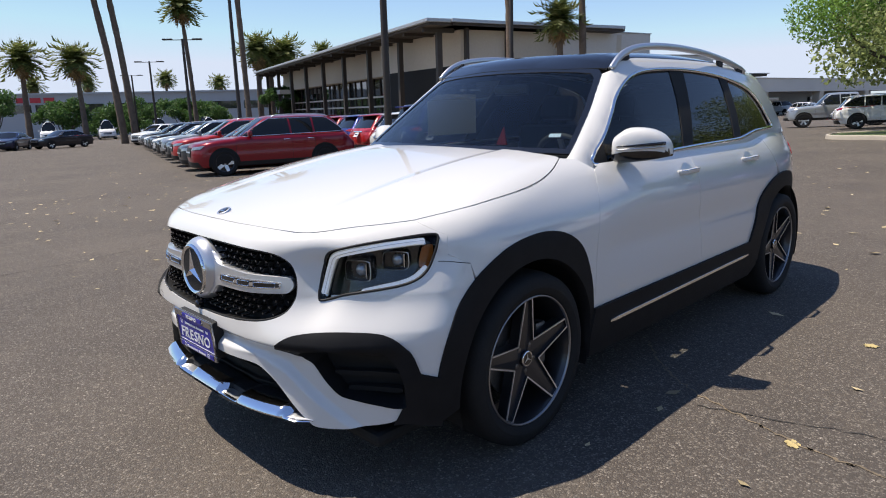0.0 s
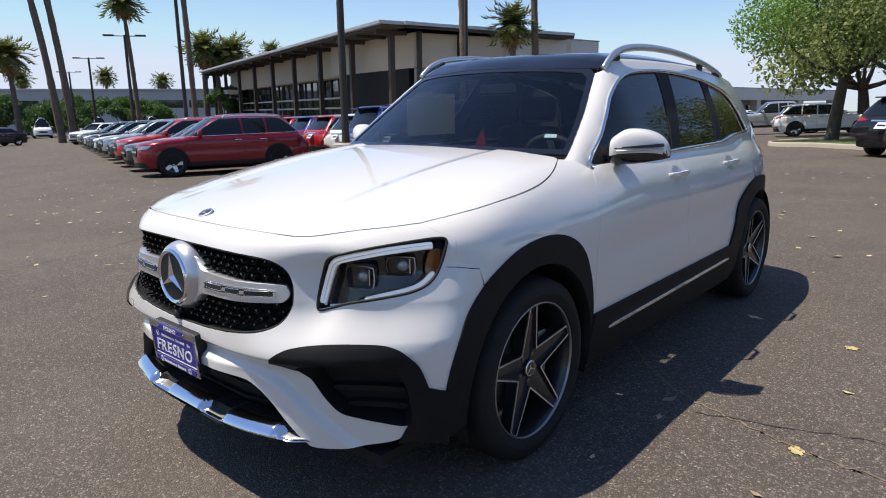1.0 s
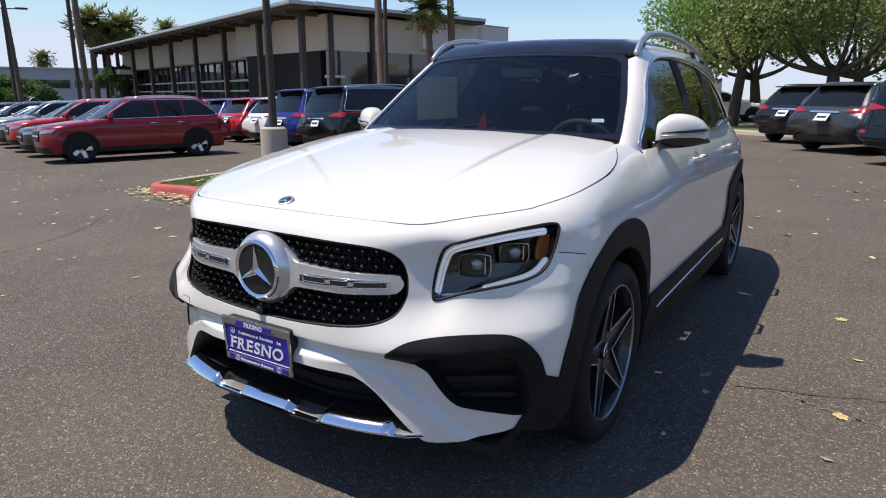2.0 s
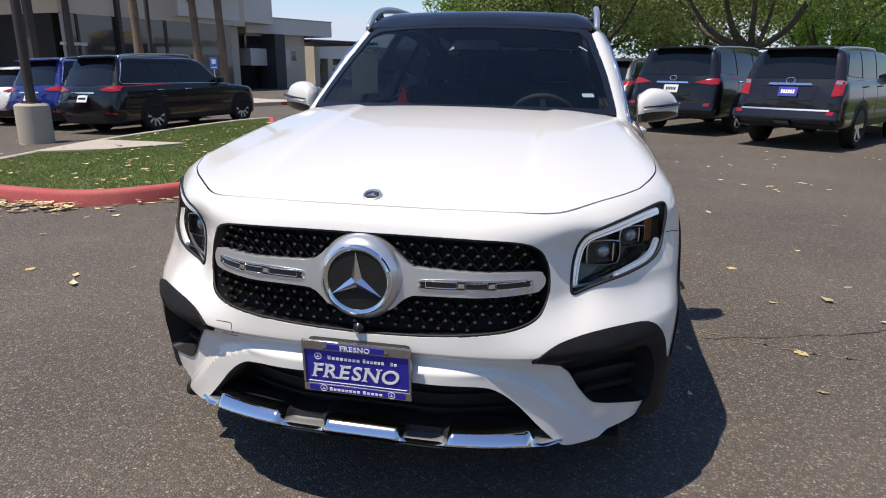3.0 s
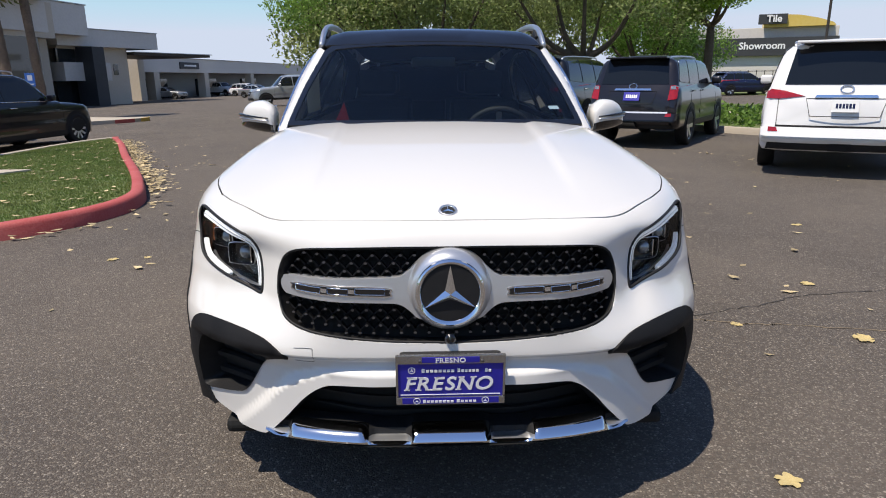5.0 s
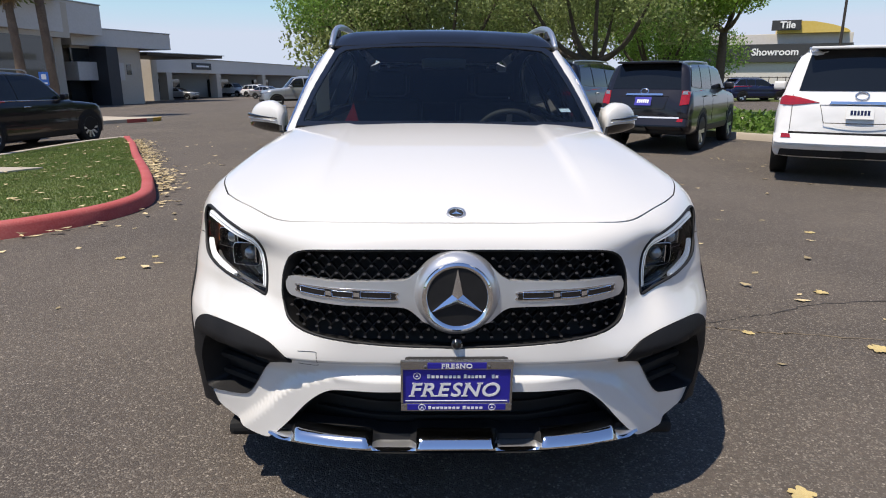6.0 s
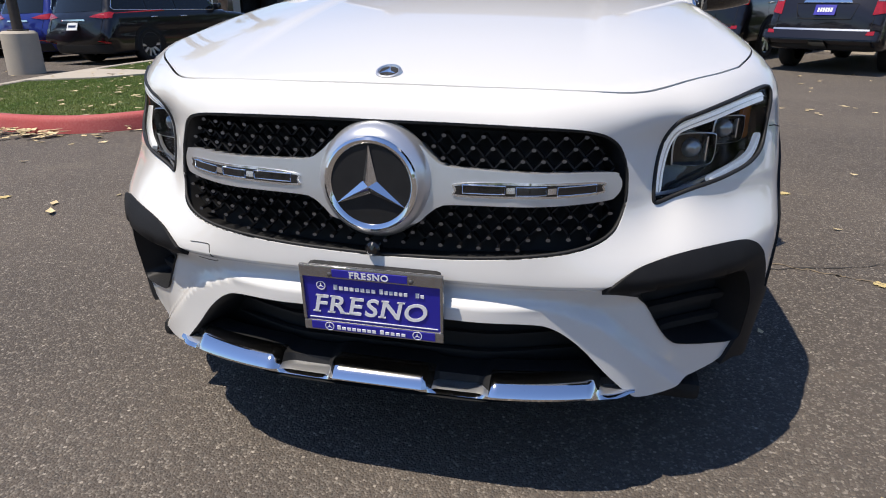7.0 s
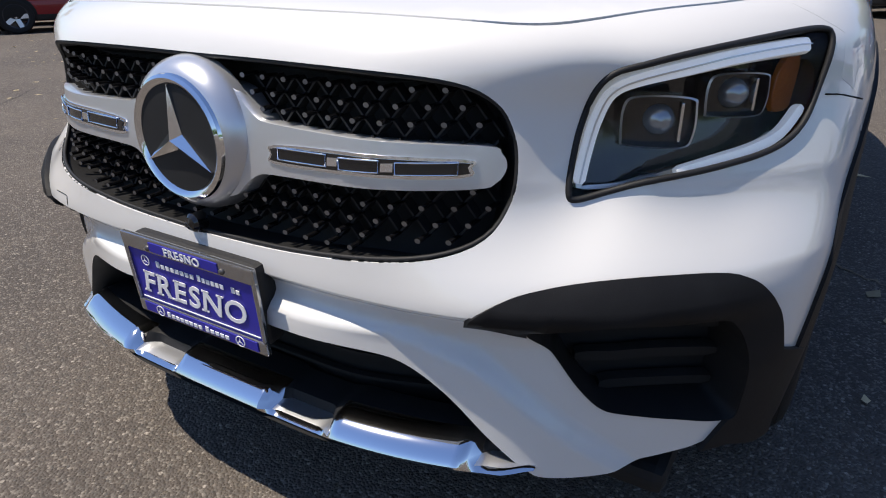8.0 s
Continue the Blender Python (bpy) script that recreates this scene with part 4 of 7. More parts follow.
# headlamps
for s in (1, -1):
    lamp = part("headlamp", wall("headlamp", lamp_w, around, 0.0, -0.075, M["gloss_black"], s), suv, "clear headlamp with white light guides")
    part("backing", panel("backing", lamp_w, around, M["gloss_black"], (), 0.04, out=-0.07, lip=0, sign=s), lamp)
    part("edge", tube("edge", around(keep_corners(shrink(lamp_w, 0.004), 0.012)) * [s, 1, 1], 0.0048, M["black"], 6, True), lamp)
    up_guide = spline([(0.578, 0.742), (0.580, 0.785), (0.587, 0.830), (0.602, 0.862), (0.632, 0.880), (0.69, 0.897), (0.74, 0.909), (0.795, 0.917), (0.815, 0.918)], 5)
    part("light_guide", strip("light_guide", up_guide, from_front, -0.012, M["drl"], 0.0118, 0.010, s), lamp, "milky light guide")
    part("guide_rib", strip("guide_rib", up_guide + [0.001, 0.0005], from_front, -0.0015, M["satin"], 0.0012, 0.0016, s), lamp)
    part("guide_bezel", strip("guide_bezel", up_guide + [0.005, -0.007], from_front, -0.026, M["satin"], 0.0065, 0.008, s), lamp)
    low_guide = spline([(0.696, 0.757), (0.735, 0.768), (0.780, 0.781), (0.808, 0.798), (0.826, 0.832)], 5)
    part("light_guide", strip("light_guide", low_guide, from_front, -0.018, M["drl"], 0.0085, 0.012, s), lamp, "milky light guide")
    part("guide_bezel", strip("guide_bezel", spline([(0.59, 0.735), (0.64, 0.742), (0.70, 0.757), (0.78, 0.776), (0.815, 0.80)], 5), from_front, -0.04, M["satin"], 0.004, 0.006, s), lamp)
    for cx, cz, w, h, mtl in ((0.664, 0.818, 0.050, 0.036, "black"), (0.756, 0.848, 0.046, 0.031, "chrome")):
        c = from_front([(cx, cz)])[0]
        n = slope(c[None])[0]
        face = Vector((n[0] * 0.55, n[1], 0)).normalized()
        m = Matrix.Translation((Vector(c) - 0.045 * face) * Vector((s, 1, 1))) @ Vector((face.x * s, face.y, 0)).to_track_quat("-Y", "Z").to_matrix().to_4x4()
        shell = spline([(-w, -h * 0.7), (-w * 0.8, -h), (w * 0.7, -h), (w, -h * 0.5), (w, h * 0.6), (w * 0.8, h), (-w * 0.6, h), (-w, h * 0.6)], 4, True)
        k = len(shell)
        v = np.concatenate([np.c_[shell[:, 0] * f, np.full(k, d), shell[:, 1] * f] for f, d in ((1.0, 0.02), (1.0, -0.012), (0.94, -0.014), (0.88, 0.006))])
        fs = [(r * k + i, r * k + (i + 1) % k, (r + 1) * k + (i + 1) % k, (r + 1) * k + i) for r in range(3) for i in range(k)] + [tuple(range(3 * k, 4 * k))]
        me = mesh_of("lamp_module", v, fs, [M["gloss_black"], M["satin"]], False, slots=[1 if k <= q < 2 * k else 0 for q in range(len(fs))])
        mod = part("lamp_module", me, lamp, at=m)
        bulb = lathe("projector", [(0.01, 0.024), (-0.004, 0.0225), (-0.012, 0.016), (-0.016, 0.008), (-0.017, 0.0)], 24, M["lens_solid"], "y", angle=None)
        part("projector", bulb, mod, at=Matrix.Translation((0.003, 0.004, 0)))
        part("reflector_fin", from_bm("reflector_fin", box_bm(0.004, 0.012, h * 1.5, (w * 0.62, -0.004, 0), 0.001), M["chrome"]), mod)
    part("amber_reflector", panel("amber_reflector", spline([(0.812, 0.852), (0.822, 0.898), (0.838, 0.900), (0.838, 0.857), (0.834, 0.832), (0.816, 0.830)], 3, True), from_front, M["amber"], (), 0.015, out=-0.042, lip=0.01, sign=s), lamp, "amber side reflector")
    cover = part("lens_cover", panel("lens_cover", shrink(lamp_w, 0.002), around, M["lens"], (), 0.03, out=-0.002, lip=0, sign=s), lamp, "clear plastic lens")
    cover.visible_shadow = False

# wheels
tyre_me = lathe("tyre", [(-0.095, 0.262), (-0.110, 0.276), (-0.117, 0.303), (-0.112, 0.331), (-0.098, 0.350), (-0.06, 0.358), (0.0, 0.359), (0.06, 0.358), (0.098, 0.350), (0.113, 0.331), (0.1175, 0.309),
                         (0.1175, 0.306), (0.1190, 0.303), (0.1175, 0.298), (0.112, 0.279), (0.102, 0.268), (0.090, 0.261)], 72, M["rubber"], "x", angle=None)
barrel_me = lathe("rim_barrel", [(-0.10, 0.264), (-0.09, 0.252), (-0.02, 0.238), (0.06, 0.249), (0.088, 0.256), (0.098, 0.2615), (0.104, 0.2635), (0.105, 0.267), (0.10, 0.2685)], 72, M["rim_dark"], "x", angle=None)
lip_me = lathe("rim_lip", [(0.0985, 0.2590), (0.1045, 0.2605), (0.1065, 0.2635), (0.1055, 0.2665), (0.1035, 0.2680)], 72, M["rim_edge"], "x", angle=None)
disc_me = lathe("brake_disc", [(0.0, 0.165), (0.012, 0.165), (0.012, 0.09), (0.03, 0.085), (0.034, 0.0)], 48, M["iron"], "x")


def star_ring(inset):
    """One outline of the five-armed wheel star: narrow arm ends on the rim, notches between the arms."""
    pts = []
    for i in range(5):
        a = radians(90 + 72 * i)
        for da, r in ((-radians(36), 0.086 - inset * 1.2), (-math.atan((0.024 - inset) / 0.255), 0.258), (math.atan((0.024 - inset) / 0.255), 0.258)):
            pts.append((r * math.cos(a + da), r * math.sin(a + da)))
    return np.array(pts)


def spoke_mesh():
    o, i = star_ring(0.0), star_ring(0.0068)
    k = len(o)

    def x_at(q, lower=0.0):
        r = np.hypot(q[:, 0], q[:, 1])
        return 0.072 + 0.026 * ramp(r, 0.04, 0.258) - lower
    loops = [np.c_[x_at(o, 0.05), o], np.c_[x_at(o, 0.004), o], np.c_[x_at(o), o * 0.996], np.c_[x_at(i), i], np.c_[x_at(i, 0.012), i * 0.985]]
    v = np.concatenate(loops + [[(0.062, 0, 0)]])
    f, sl = [], []
    for r in range(4):
        for j in range(k):
            f.append((r * k + j, r * k + (j + 1) % k, (r + 1) * k + (j + 1) % k, (r + 1) * k + j))
            sl.append(1 if r == 2 or r == 1 else 0)
    for j in range(k):
        f.append((4 * k + j, 4 * k + (j + 1) % k, 5 * k))
        sl.append(0)
    return mesh_of("spokes", v, f, [M["rim_dark"], M["rim_face"]], False, slots=sl)


spokes_me = spoke_mesh()
cap_me = lathe("hub_cap", [(0.055, 0.036), (0.074, 0.034), (0.078, 0.030), (0.077, 0.0)], 32, M["gloss_black"], "x")
capring_me = lathe("cap_ring", [(0.077, 0.033), (0.080, 0.031), (0.079, 0.027)], 32, M["chrome"], "x", angle=None)
capstar_me = mesh_of("cap_star", [(0.0785 - (y + 0.024) * 0.12, x * 0.3, z * 0.3) for x, y, z in sv], [f for f in sf], M["satin"], False)
caliper_me = box("caliper", (0.05, 0.07, 0.19), (0.02, 0.135, 0.02), M["iron"], 0.015)
nut = lathe("wheel_bolt", [(0.05, 0.011), (0.066, 0.010), (0.068, 0.0)], 8, M["iron"], "x")
for s in (1, -1):
    for yc, turn in ((0.0, 4), (AXLE_R, 20)):
        m = Matrix.Translation((s * 0.800, yc, 0.358)) @ (Matrix.Identity(4) if s > 0 else Matrix.Rotation(math.pi, 4, "Z"))
        wheel = part("wheel", tyre_me, suv, "black tyre on a five-spoke alloy wheel", at=m)
        part("rim", barrel_me, wheel)
        part("rim_lip", lip_me, wheel)
        part("spokes", spokes_me, wheel, "machined grey five-spoke star", at=pose(0, 0, 0, turn, 0, 0))
        part("hub_cap", cap_me, wheel)
        part("cap_ring", capring_me, wheel)
        part("cap_star", capstar_me, wheel, at=pose(0, 0, 0, turn, 0, 0))
        part("brake_disc", disc_me, wheel)
        part("caliper", caliper_me, wheel)
        for i in range(5):
            a = radians(54 + 72 * i + turn)
            part("wheel_bolt", nut, wheel, at=Matrix.Translation((0, 0.056 * math.cos(a), 0.056 * math.sin(a))))

# door mirrors
for s in (1, -1):
    k = 28
    a = np.linspace(0, 2 * math.pi, k, endpoint=False)
    ca, sa = np.sign(np.cos(a)) * np.abs(np.cos(a)) ** 0.7, np.sign(np.sin(a)) * np.abs(np.sin(a)) ** 0.7
    rows_v = []
    us = 1 - (1 - np.linspace(0, 1, 16)) ** 1.5
    for u in us:
        dome = math.sqrt(max(0.0, 1 - (max(0.0, u - 0.22) / 0.78) ** 2.3))
        grow = 0.80 + 0.20 * min(1.0, u / 0.22)
        bottom, top = 1.086 + 0.030 * u * u, 1.086 + 0.030 * u * u + 0.010 + 0.150 * dome * grow
        half_d = 0.078 * max(0.10, dome) ** 0.7
        rows_v.append(np.c_[np.full(k, 0.822 + 0.200 * u), 0.765 + 0.105 * u ** 1.6 + half_d * ca, (bottom + top) / 2 + (top - bottom) / 2 * sa])
    v = np.concatenate(rows_v) * [s, 1, 1]
    nm = len(us)
    f = [(i * k + j, i * k + (j + 1) % k, (i + 1) * k + (j + 1) % k, (i + 1) * k + j) for i in range(nm - 1) for j in range(k)] + [tuple(range(k))[::-1], tuple(range((nm - 1) * k, nm * k))]
    ctr = np.array([v[list(q)].mean(0) for q in f])
    mirror = part("door_mirror", mesh_of("door_mirror", v, f, [M["white"], M["gloss_black"]], True, slots=(ctr[:, 2] < 1.140).astype(int)), suv, "white door mirror with a black underside")
    part("mirror_glass", from_bm("mirror_glass", box_bm(0.14, 0.004, 0.10, (s * 0.905, 0.868, 1.17), 0.0018), M["chrome"]), mirror)
    part("turn_signal", tube("turn_signal", np.array([(s * (0.846 + 0.170 * u), 0.688 + 0.125 * u ** 2.0, 1.163 + 0.014 * u) for u in np.linspace(0, 1, 14)]), np.linspace(0.003, 0.0085, 14), M["gloss_black"], 6), mirror)
    part("signal_strip", tube("signal_strip", np.array([(s * (0.846 + 0.170 * u), 0.6865 + 0.125 * u ** 2.0, 1.150 + 0.012 * u) for u in np.linspace(0, 1, 14)]), 0.0035, M["satin"], 6), mirror)
    part("mirror_foot", tube("mirror_foot", np.array([(s * 0.765, 0.74, 1.100), (s * 0.82, 0.765, 1.102), (s * 0.88, 0.775, 1.112)]), [0.024, 0.022, 0.020], M["gloss_black"], 10), mirror)
    # handles
    for yh, zh in ((1.35, 0.998), (2.20, 1.003)):
        p = spline([(yh - 0.105, zh), (yh - 0.085, zh + 0.003), (yh, zh + 0.006), (yh + 0.085, zh + 0.004), (yh + 0.105, zh)], 4)
        c = from_side(p)
        lift_out = 0.030 * ramp(np.abs(p[:, 0] - yh), 0.105, 0.07)
        h = part("door_handle", tube("door_handle", (c + np.c_[lift_out, np.zeros(len(p)), np.zeros(len(p))]) * [s, 1, 1], 0.011, M["white"], 10, scale=(0.7, 1.25)), suv, "white door handle with chrome strip")
        part("handle_strip", tube("handle_strip", (c + np.c_[lift_out + 0.007, np.zeros(len(p)), np.full(len(p), 0.008)])[3:-3] * [s, 1, 1], 0.0035, M["chrome"], 6), h)
        # satin patch on the flat door imitates reflections in the white hollow cup
        part("handle_cup", panel("handle_cup", spline([(yh - 0.075, zh), (yh, zh + 0.045), (yh + 0.075, zh), (yh, zh - 0.045)], 5, True), from_side, M["satin"], (), 0.02, out=0.0012, lip=0, sign=s), h)
    # roof rails
    rail = spline([(0.606, 1.020, 1.524), (0.604, 1.095, 1.581), (0.603, 1.182, 1.618), (0.601, 1.304, 1.641), (0.598, 1.500, 1.656), (0.596, 1.790, 1.658), (0.592, 2.120, 1.643), (0.588, 2.450, 1.610), (0.584, 2.710, 1.568), (0.582, 2.800, 1.544)], 5)
    rr = part("roof_rail", tube("roof_rail", rail * [s, 1, 1], 0.019, M["satin"], 12, scale=(0.8, 1.0)), suv, "satin silver roof rail")
    for yf, zf, ln in ((1.17, 1.583, 0.10), (2.38, 1.590, 0.075), (2.70, 1.548, 0.10)):
        part("rail_foot", from_bm("rail_foot", box_bm(0.020, ln, 0.05, (0, 0, 0), 0.008), M["black"]), rr, at=pose(s * 0.586, yf, zf, 25 if yf < 2 else (-7 if yf < 2.5 else -12)))
    part("tail_lamp", panel("tail_lamp", [(3.34, 0.955), (3.43, 0.95), (3.42, 1.04), (3.37, 1.04)], from_side, M["red_lens"], (), 0.03, out=0.004, lip=0.02, sign=s), suv, "red tail lamp")
    part("wing_seam", tube("wing_seam", around(evenly(wrapped(np.array([(0.846, -0.46, 0.845), (0.871, -0.435, 0.842), (0.905, -0.36, 0.826)])), 0.012, False)) * [s, 1, 1], 0.0014, M["seam"], 5), suv)


def from_rear(q):
    return ray_set(q, 0, 2, 1, 2.0, (0, 1, 0), 2.5, skin)


def cab_rear(q):
    return ray_set(q, 0, 2, 1, 2.2, (0, 1, 0), 2.5, cabin)


part("tailgate", panel("tailgate", mirrored([(0, 1.13), (0.70, 1.13), (0.80, 0.95), (0.84, 0.70), (0.80, 0.42), (0, 0.40)]), from_rear, M["white"], (), 0.06, lip=0.01), suv)
part("gate_frame", panel("gate_frame", mirrored([(0, 1.545), (0.50, 1.52), (0.60, 1.47), (0.68, 1.30), (0.72, 1.10), (0, 1.10)]), cab_rear, M["white"], (), 0.06, out=-0.004, lip=0.01, shape=cabin), suv)
part("rear_window", panel("rear_window", mirrored([(0, 1.52), (0.52, 1.50), (0.64, 1.15), (0, 1.13)]), cab_rear, M["gloss_black"], (), 0.08, lip=0.01, shape=cabin), suv)
part("rear_bumper", panel("rear_bumper", mirrored([(0, 0.42), (0.84, 0.44), (0.84, 0.28), (0, 0.26)]), from_rear, M["cladding"], (), 0.06, out=0.02, lip=0.05), suv)

# cabin inside
# rear panel, headliner and gate sheet added to block light inside the cabin
part("rear_light_block", box("rear_light_block", (1.36, 0.06, 0.72), (0, 2.74, 0.82), M["seat"], 0.02), suv)
part("headliner", panel("headliner", mirrored([(0, 1.02), (0.50, 1.06), (0.56, 1.3), (0.56, 2.2), (0.54, 2.9), (0.50, 3.10), (0, 3.20)]), cab_above, M["dash"], (), 0.1, out=-0.045, lip=0, shape=cabin), suv)
part("gate_light_block", panel("gate_light_block", mirrored([(0, 1.53), (0.50, 1.50), (0.58, 1.45), (0.66, 1.30), (0.70, 1.05), (0, 1.05)]), cab_rear, M["dash"], (), 0.08, out=-0.05, lip=0, shape=cabin), suv)
part("cabin_floor", box("cabin_floor", (1.5, 3.0, 0.06), (0, 1.95, 0.42), M["dash"], 0.02), suv)
part("cowl", panel("cowl", mirrored([(0, 0.355), (0.35, 0.372), (0.60, 0.41), (0.70, 0.44), (0.76, 0.60), (0.70, 0.64), (0.35, 0.52), (0, 0.47)]), from_above, M["black"], (), 0.05, out=-0.022, lip=0.01), suv)
dash_p = np.array([(0.50, 1.05), (0.56, 1.085), (0.75, 1.095), (0.88, 1.075), (0.93, 1.03), (0.90, 0.90), (0.84, 0.70)])
xs2 = np.linspace(-0.73, 0.73, 22)
dv = np.concatenate([np.c_[xs2, np.full(22, y) + 0.20 * xs2 ** 2 * (y < 0.6), np.full(22, z) + 0.02 * np.exp(-((xs2 - 0.36) / 0.17) ** 2) * (z > 1.06)] for y, z in dash_p])
part("dashboard", mesh_of("dashboard", dv, [(r * 22 + i, r * 22 + i + 1, (r + 1) * 22 + i + 1, (r + 1) * 22 + i) for r in range(6) for i in range(21)], M["dash"]), suv)
ang = np.linspace(0, 2 * math.pi, 40, endpoint=False)
wheel_m = pose(0.36, 1.02, 1.03, -62, 0, 0)
sw = part("steering_wheel", tube("steering_wheel", np.c_[0.185 * np.cos(ang), 0.185 * np.sin(ang), np.zeros(40)], 0.0165, M["seat"], 8, True), suv, "dark leather steering wheel", at=wheel_m)
part("wheel_hub", from_bm("wheel_hub", box_bm(0.16, 0.12, 0.04, (0, -0.01, 0), 0.02), M["seat"]), sw)
for a in (180, 0, -90):
    part("wheel_arm", from_bm("wheel_arm", box_bm(0.12, 0.03, 0.02, (0.125, 0, 0), 0.006), M["satin"]), sw, at=pose(0, 0, 0, 0, 0, a))
for sx, sy in ((0.37, 1.45), (-0.37, 1.45), (0.37, 2.3), (-0.37, 2.3)):
    seat = part("seat", from_bm("seat", box_bm(0.50, 0.52, 0.20, (0, 0, 0), 0.06, segments=3), M["seat"]), suv, "dark upholstered car seat", at=pose(sx, sy, 0.62))
    part("backrest", from_bm("backrest", box_bm(0.48, 0.15, 0.62, (0, 0.30, 0.36), 0.06, segments=3), M["seat"]), seat, at=pose(0, 0, 0, -12))
    part("headrest", from_bm("headrest", box_bm(0.27, 0.10, 0.17, (0, 0.36, 0.80), 0.045, segments=3), M["seat"]), seat, at=pose(0, 0, 0, -12))
pen = np.array([(-0.05, 0, 0.0), (0.045, 0, 0.0), (0.012, 0.01, 0.125), (-0.05, 0.014, 0), (0.045, 0.014, 0), (0.012, 0.02, 0.125)]) + [-0.572, 1.57, 1.085]
part("red_tag", mesh_of("red_tag", pen, [(0, 1, 2), (5, 4, 3), (0, 2, 5, 3), (1, 4, 5, 2), (0, 3, 4, 1)], M["red_cloth"], False), suv, "red cloth tag on the passenger seat")
part("window_sticker", from_bm("window_sticker", box_bm(0.002, 0.46, 0.262, (-0.690, 1.205, 1.303), 0.0004), M["sheet"]), suv, "printed price sheet inside the side window", )
c = cab_front([(0.585, 1.215)])[0]
part("windscreen_sticker", from_bm("windscreen_sticker", box_bm(0.055, 0.002, 0.026, (0, 0, 0), 0.0004), M["paper_blue"]), suv, "small pale windscreen sticker", at=Matrix.Translation(c + [0, 0.012, 0]) @ pose(0, 0, 0, -55, 0, 20))
part("inner_mirror", from_bm("inner_mirror", box_bm(0.24, 0.03, 0.06, (0, 0, 0), 0.012), M["gloss_black"]), suv, at=pose(0, 0.98, 1.44))

# ---- the other parked vehicles ----
def paint(name, rgb, metal=0.0):
    return mat(name, rgb, 0.28, metal, 0.65, spec=0.3, grain=(900, tuple(c * 1.15 for c in rgb), 0.5, 3))


PAINT = {
    "ruby": paint("ruby_paint", (0.20, 0.002, 0.011), 0.25), "red": paint("red_paint", (0.36, 0.012, 0.012)), "grey": paint("grey_paint", (0.055, 0.06, 0.066), 0.5),
    "silver": paint("silver_paint", (0.34, 0.35, 0.36), 0.6), "white": M["white"], "black": paint("black_paint", (0.003, 0.003, 0.005)),
    "blue": paint("blue_paint", (0.012, 0.022, 0.16), 0.3), "navy": paint("navy_paint", (0.008, 0.014, 0.05), 0.3), "charcoal": paint("charcoal_paint", (0.017, 0.016, 0.021), 0.4),
    "pearl": paint("pearl_paint", (0.70, 0.70, 0.69)), "steel": paint("steel_blue_paint", (0.12, 0.16, 0.20), 0.5),
}
M["car_glass"] = mat("car_glass", (0.008, 0.010, 0.012), 0.04, 0, 0.1, spec=0.4)
M["lamp_clear"] = mat("lamp_glass", (0.45, 0.47, 0.48), 0.12, 0.5, 0.8, grain=(60, (0.16, 0.17, 0.18), 0.9, 14))
M["plate_white"] = mat("plate_white", (0.62, 0.63, 0.62), 0.5)


def body_shape(c):
    L, W, H, belt = c["L"], c["W"], c["H"], c["belt"]
    hw = W / 2

    def shape(p):
        x, y, z = np.abs(p[:, 0]), p[:, 1], p[:, 2]
        e = (x / hw) ** 4
        f1 = (0.02 + c["rake"] * ((z - 0.55) / 0.4) ** 2 + c["round"] * e - y) * 0.8
        f4 = (y - (L - 0.02 - 0.05 * ((z - 0.7) / 0.4) ** 2 - c["tail"] * e)) * 0.9
        f2 = x - (hw - 0.32 * np.maximum(0, z - 0.78) ** 2 - 0.12 * np.maximum(0, 0.55 - z) - 0.012 * np.exp(-((z - 0.68) / 0.07) ** 2))
        u = np.clip((c["ws0"] - y) / c["ws0"], 0, 1)
        deck = np.where(y < c["ws0"], belt + 0.02 - c["drop"] * u ** 1.7 - 0.05 * (x / hw) ** 2, belt + 0.02)
        if "deck_y" in c:
            deck = np.where(y > c["deck_y"], c["deck_z"], deck)
        low = smax(smax(smax(smax(f1, f2, 0.10), z - deck, 0.10), f4, 0.12), c["clear"] - z, 0.06)
        v = z - belt
        g1 = x - (hw - 0.075 - c["lean"] * v - c["lean"] * v * v)
        g2 = z - (H - 0.06 * (x / 0.6) ** 2 - 0.035 * (y - (c["ws1"] + c["rw1"]) / 2) ** 2)
        k1 = (c["ws1"] - c["ws0"]) / (H - 0.06 - belt)
        k2 = (c["rw0"] - c["rw1"]) / (H - 0.06 - belt)
        g3 = (c["ws0"] + v * k1 + 0.22 * x * x - y) / math.hypot(1, k1)
        g4 = (y - (c["rw0"] - v * k2 - 0.12 * x * x)) / math.hypot(1, k2)
        high = smax(smax(smax(g1, g2, 0.10), g3, 0.05), g4, 0.06)
        return np.minimum(low, np.maximum(high, 0.5 - z))
    return shape


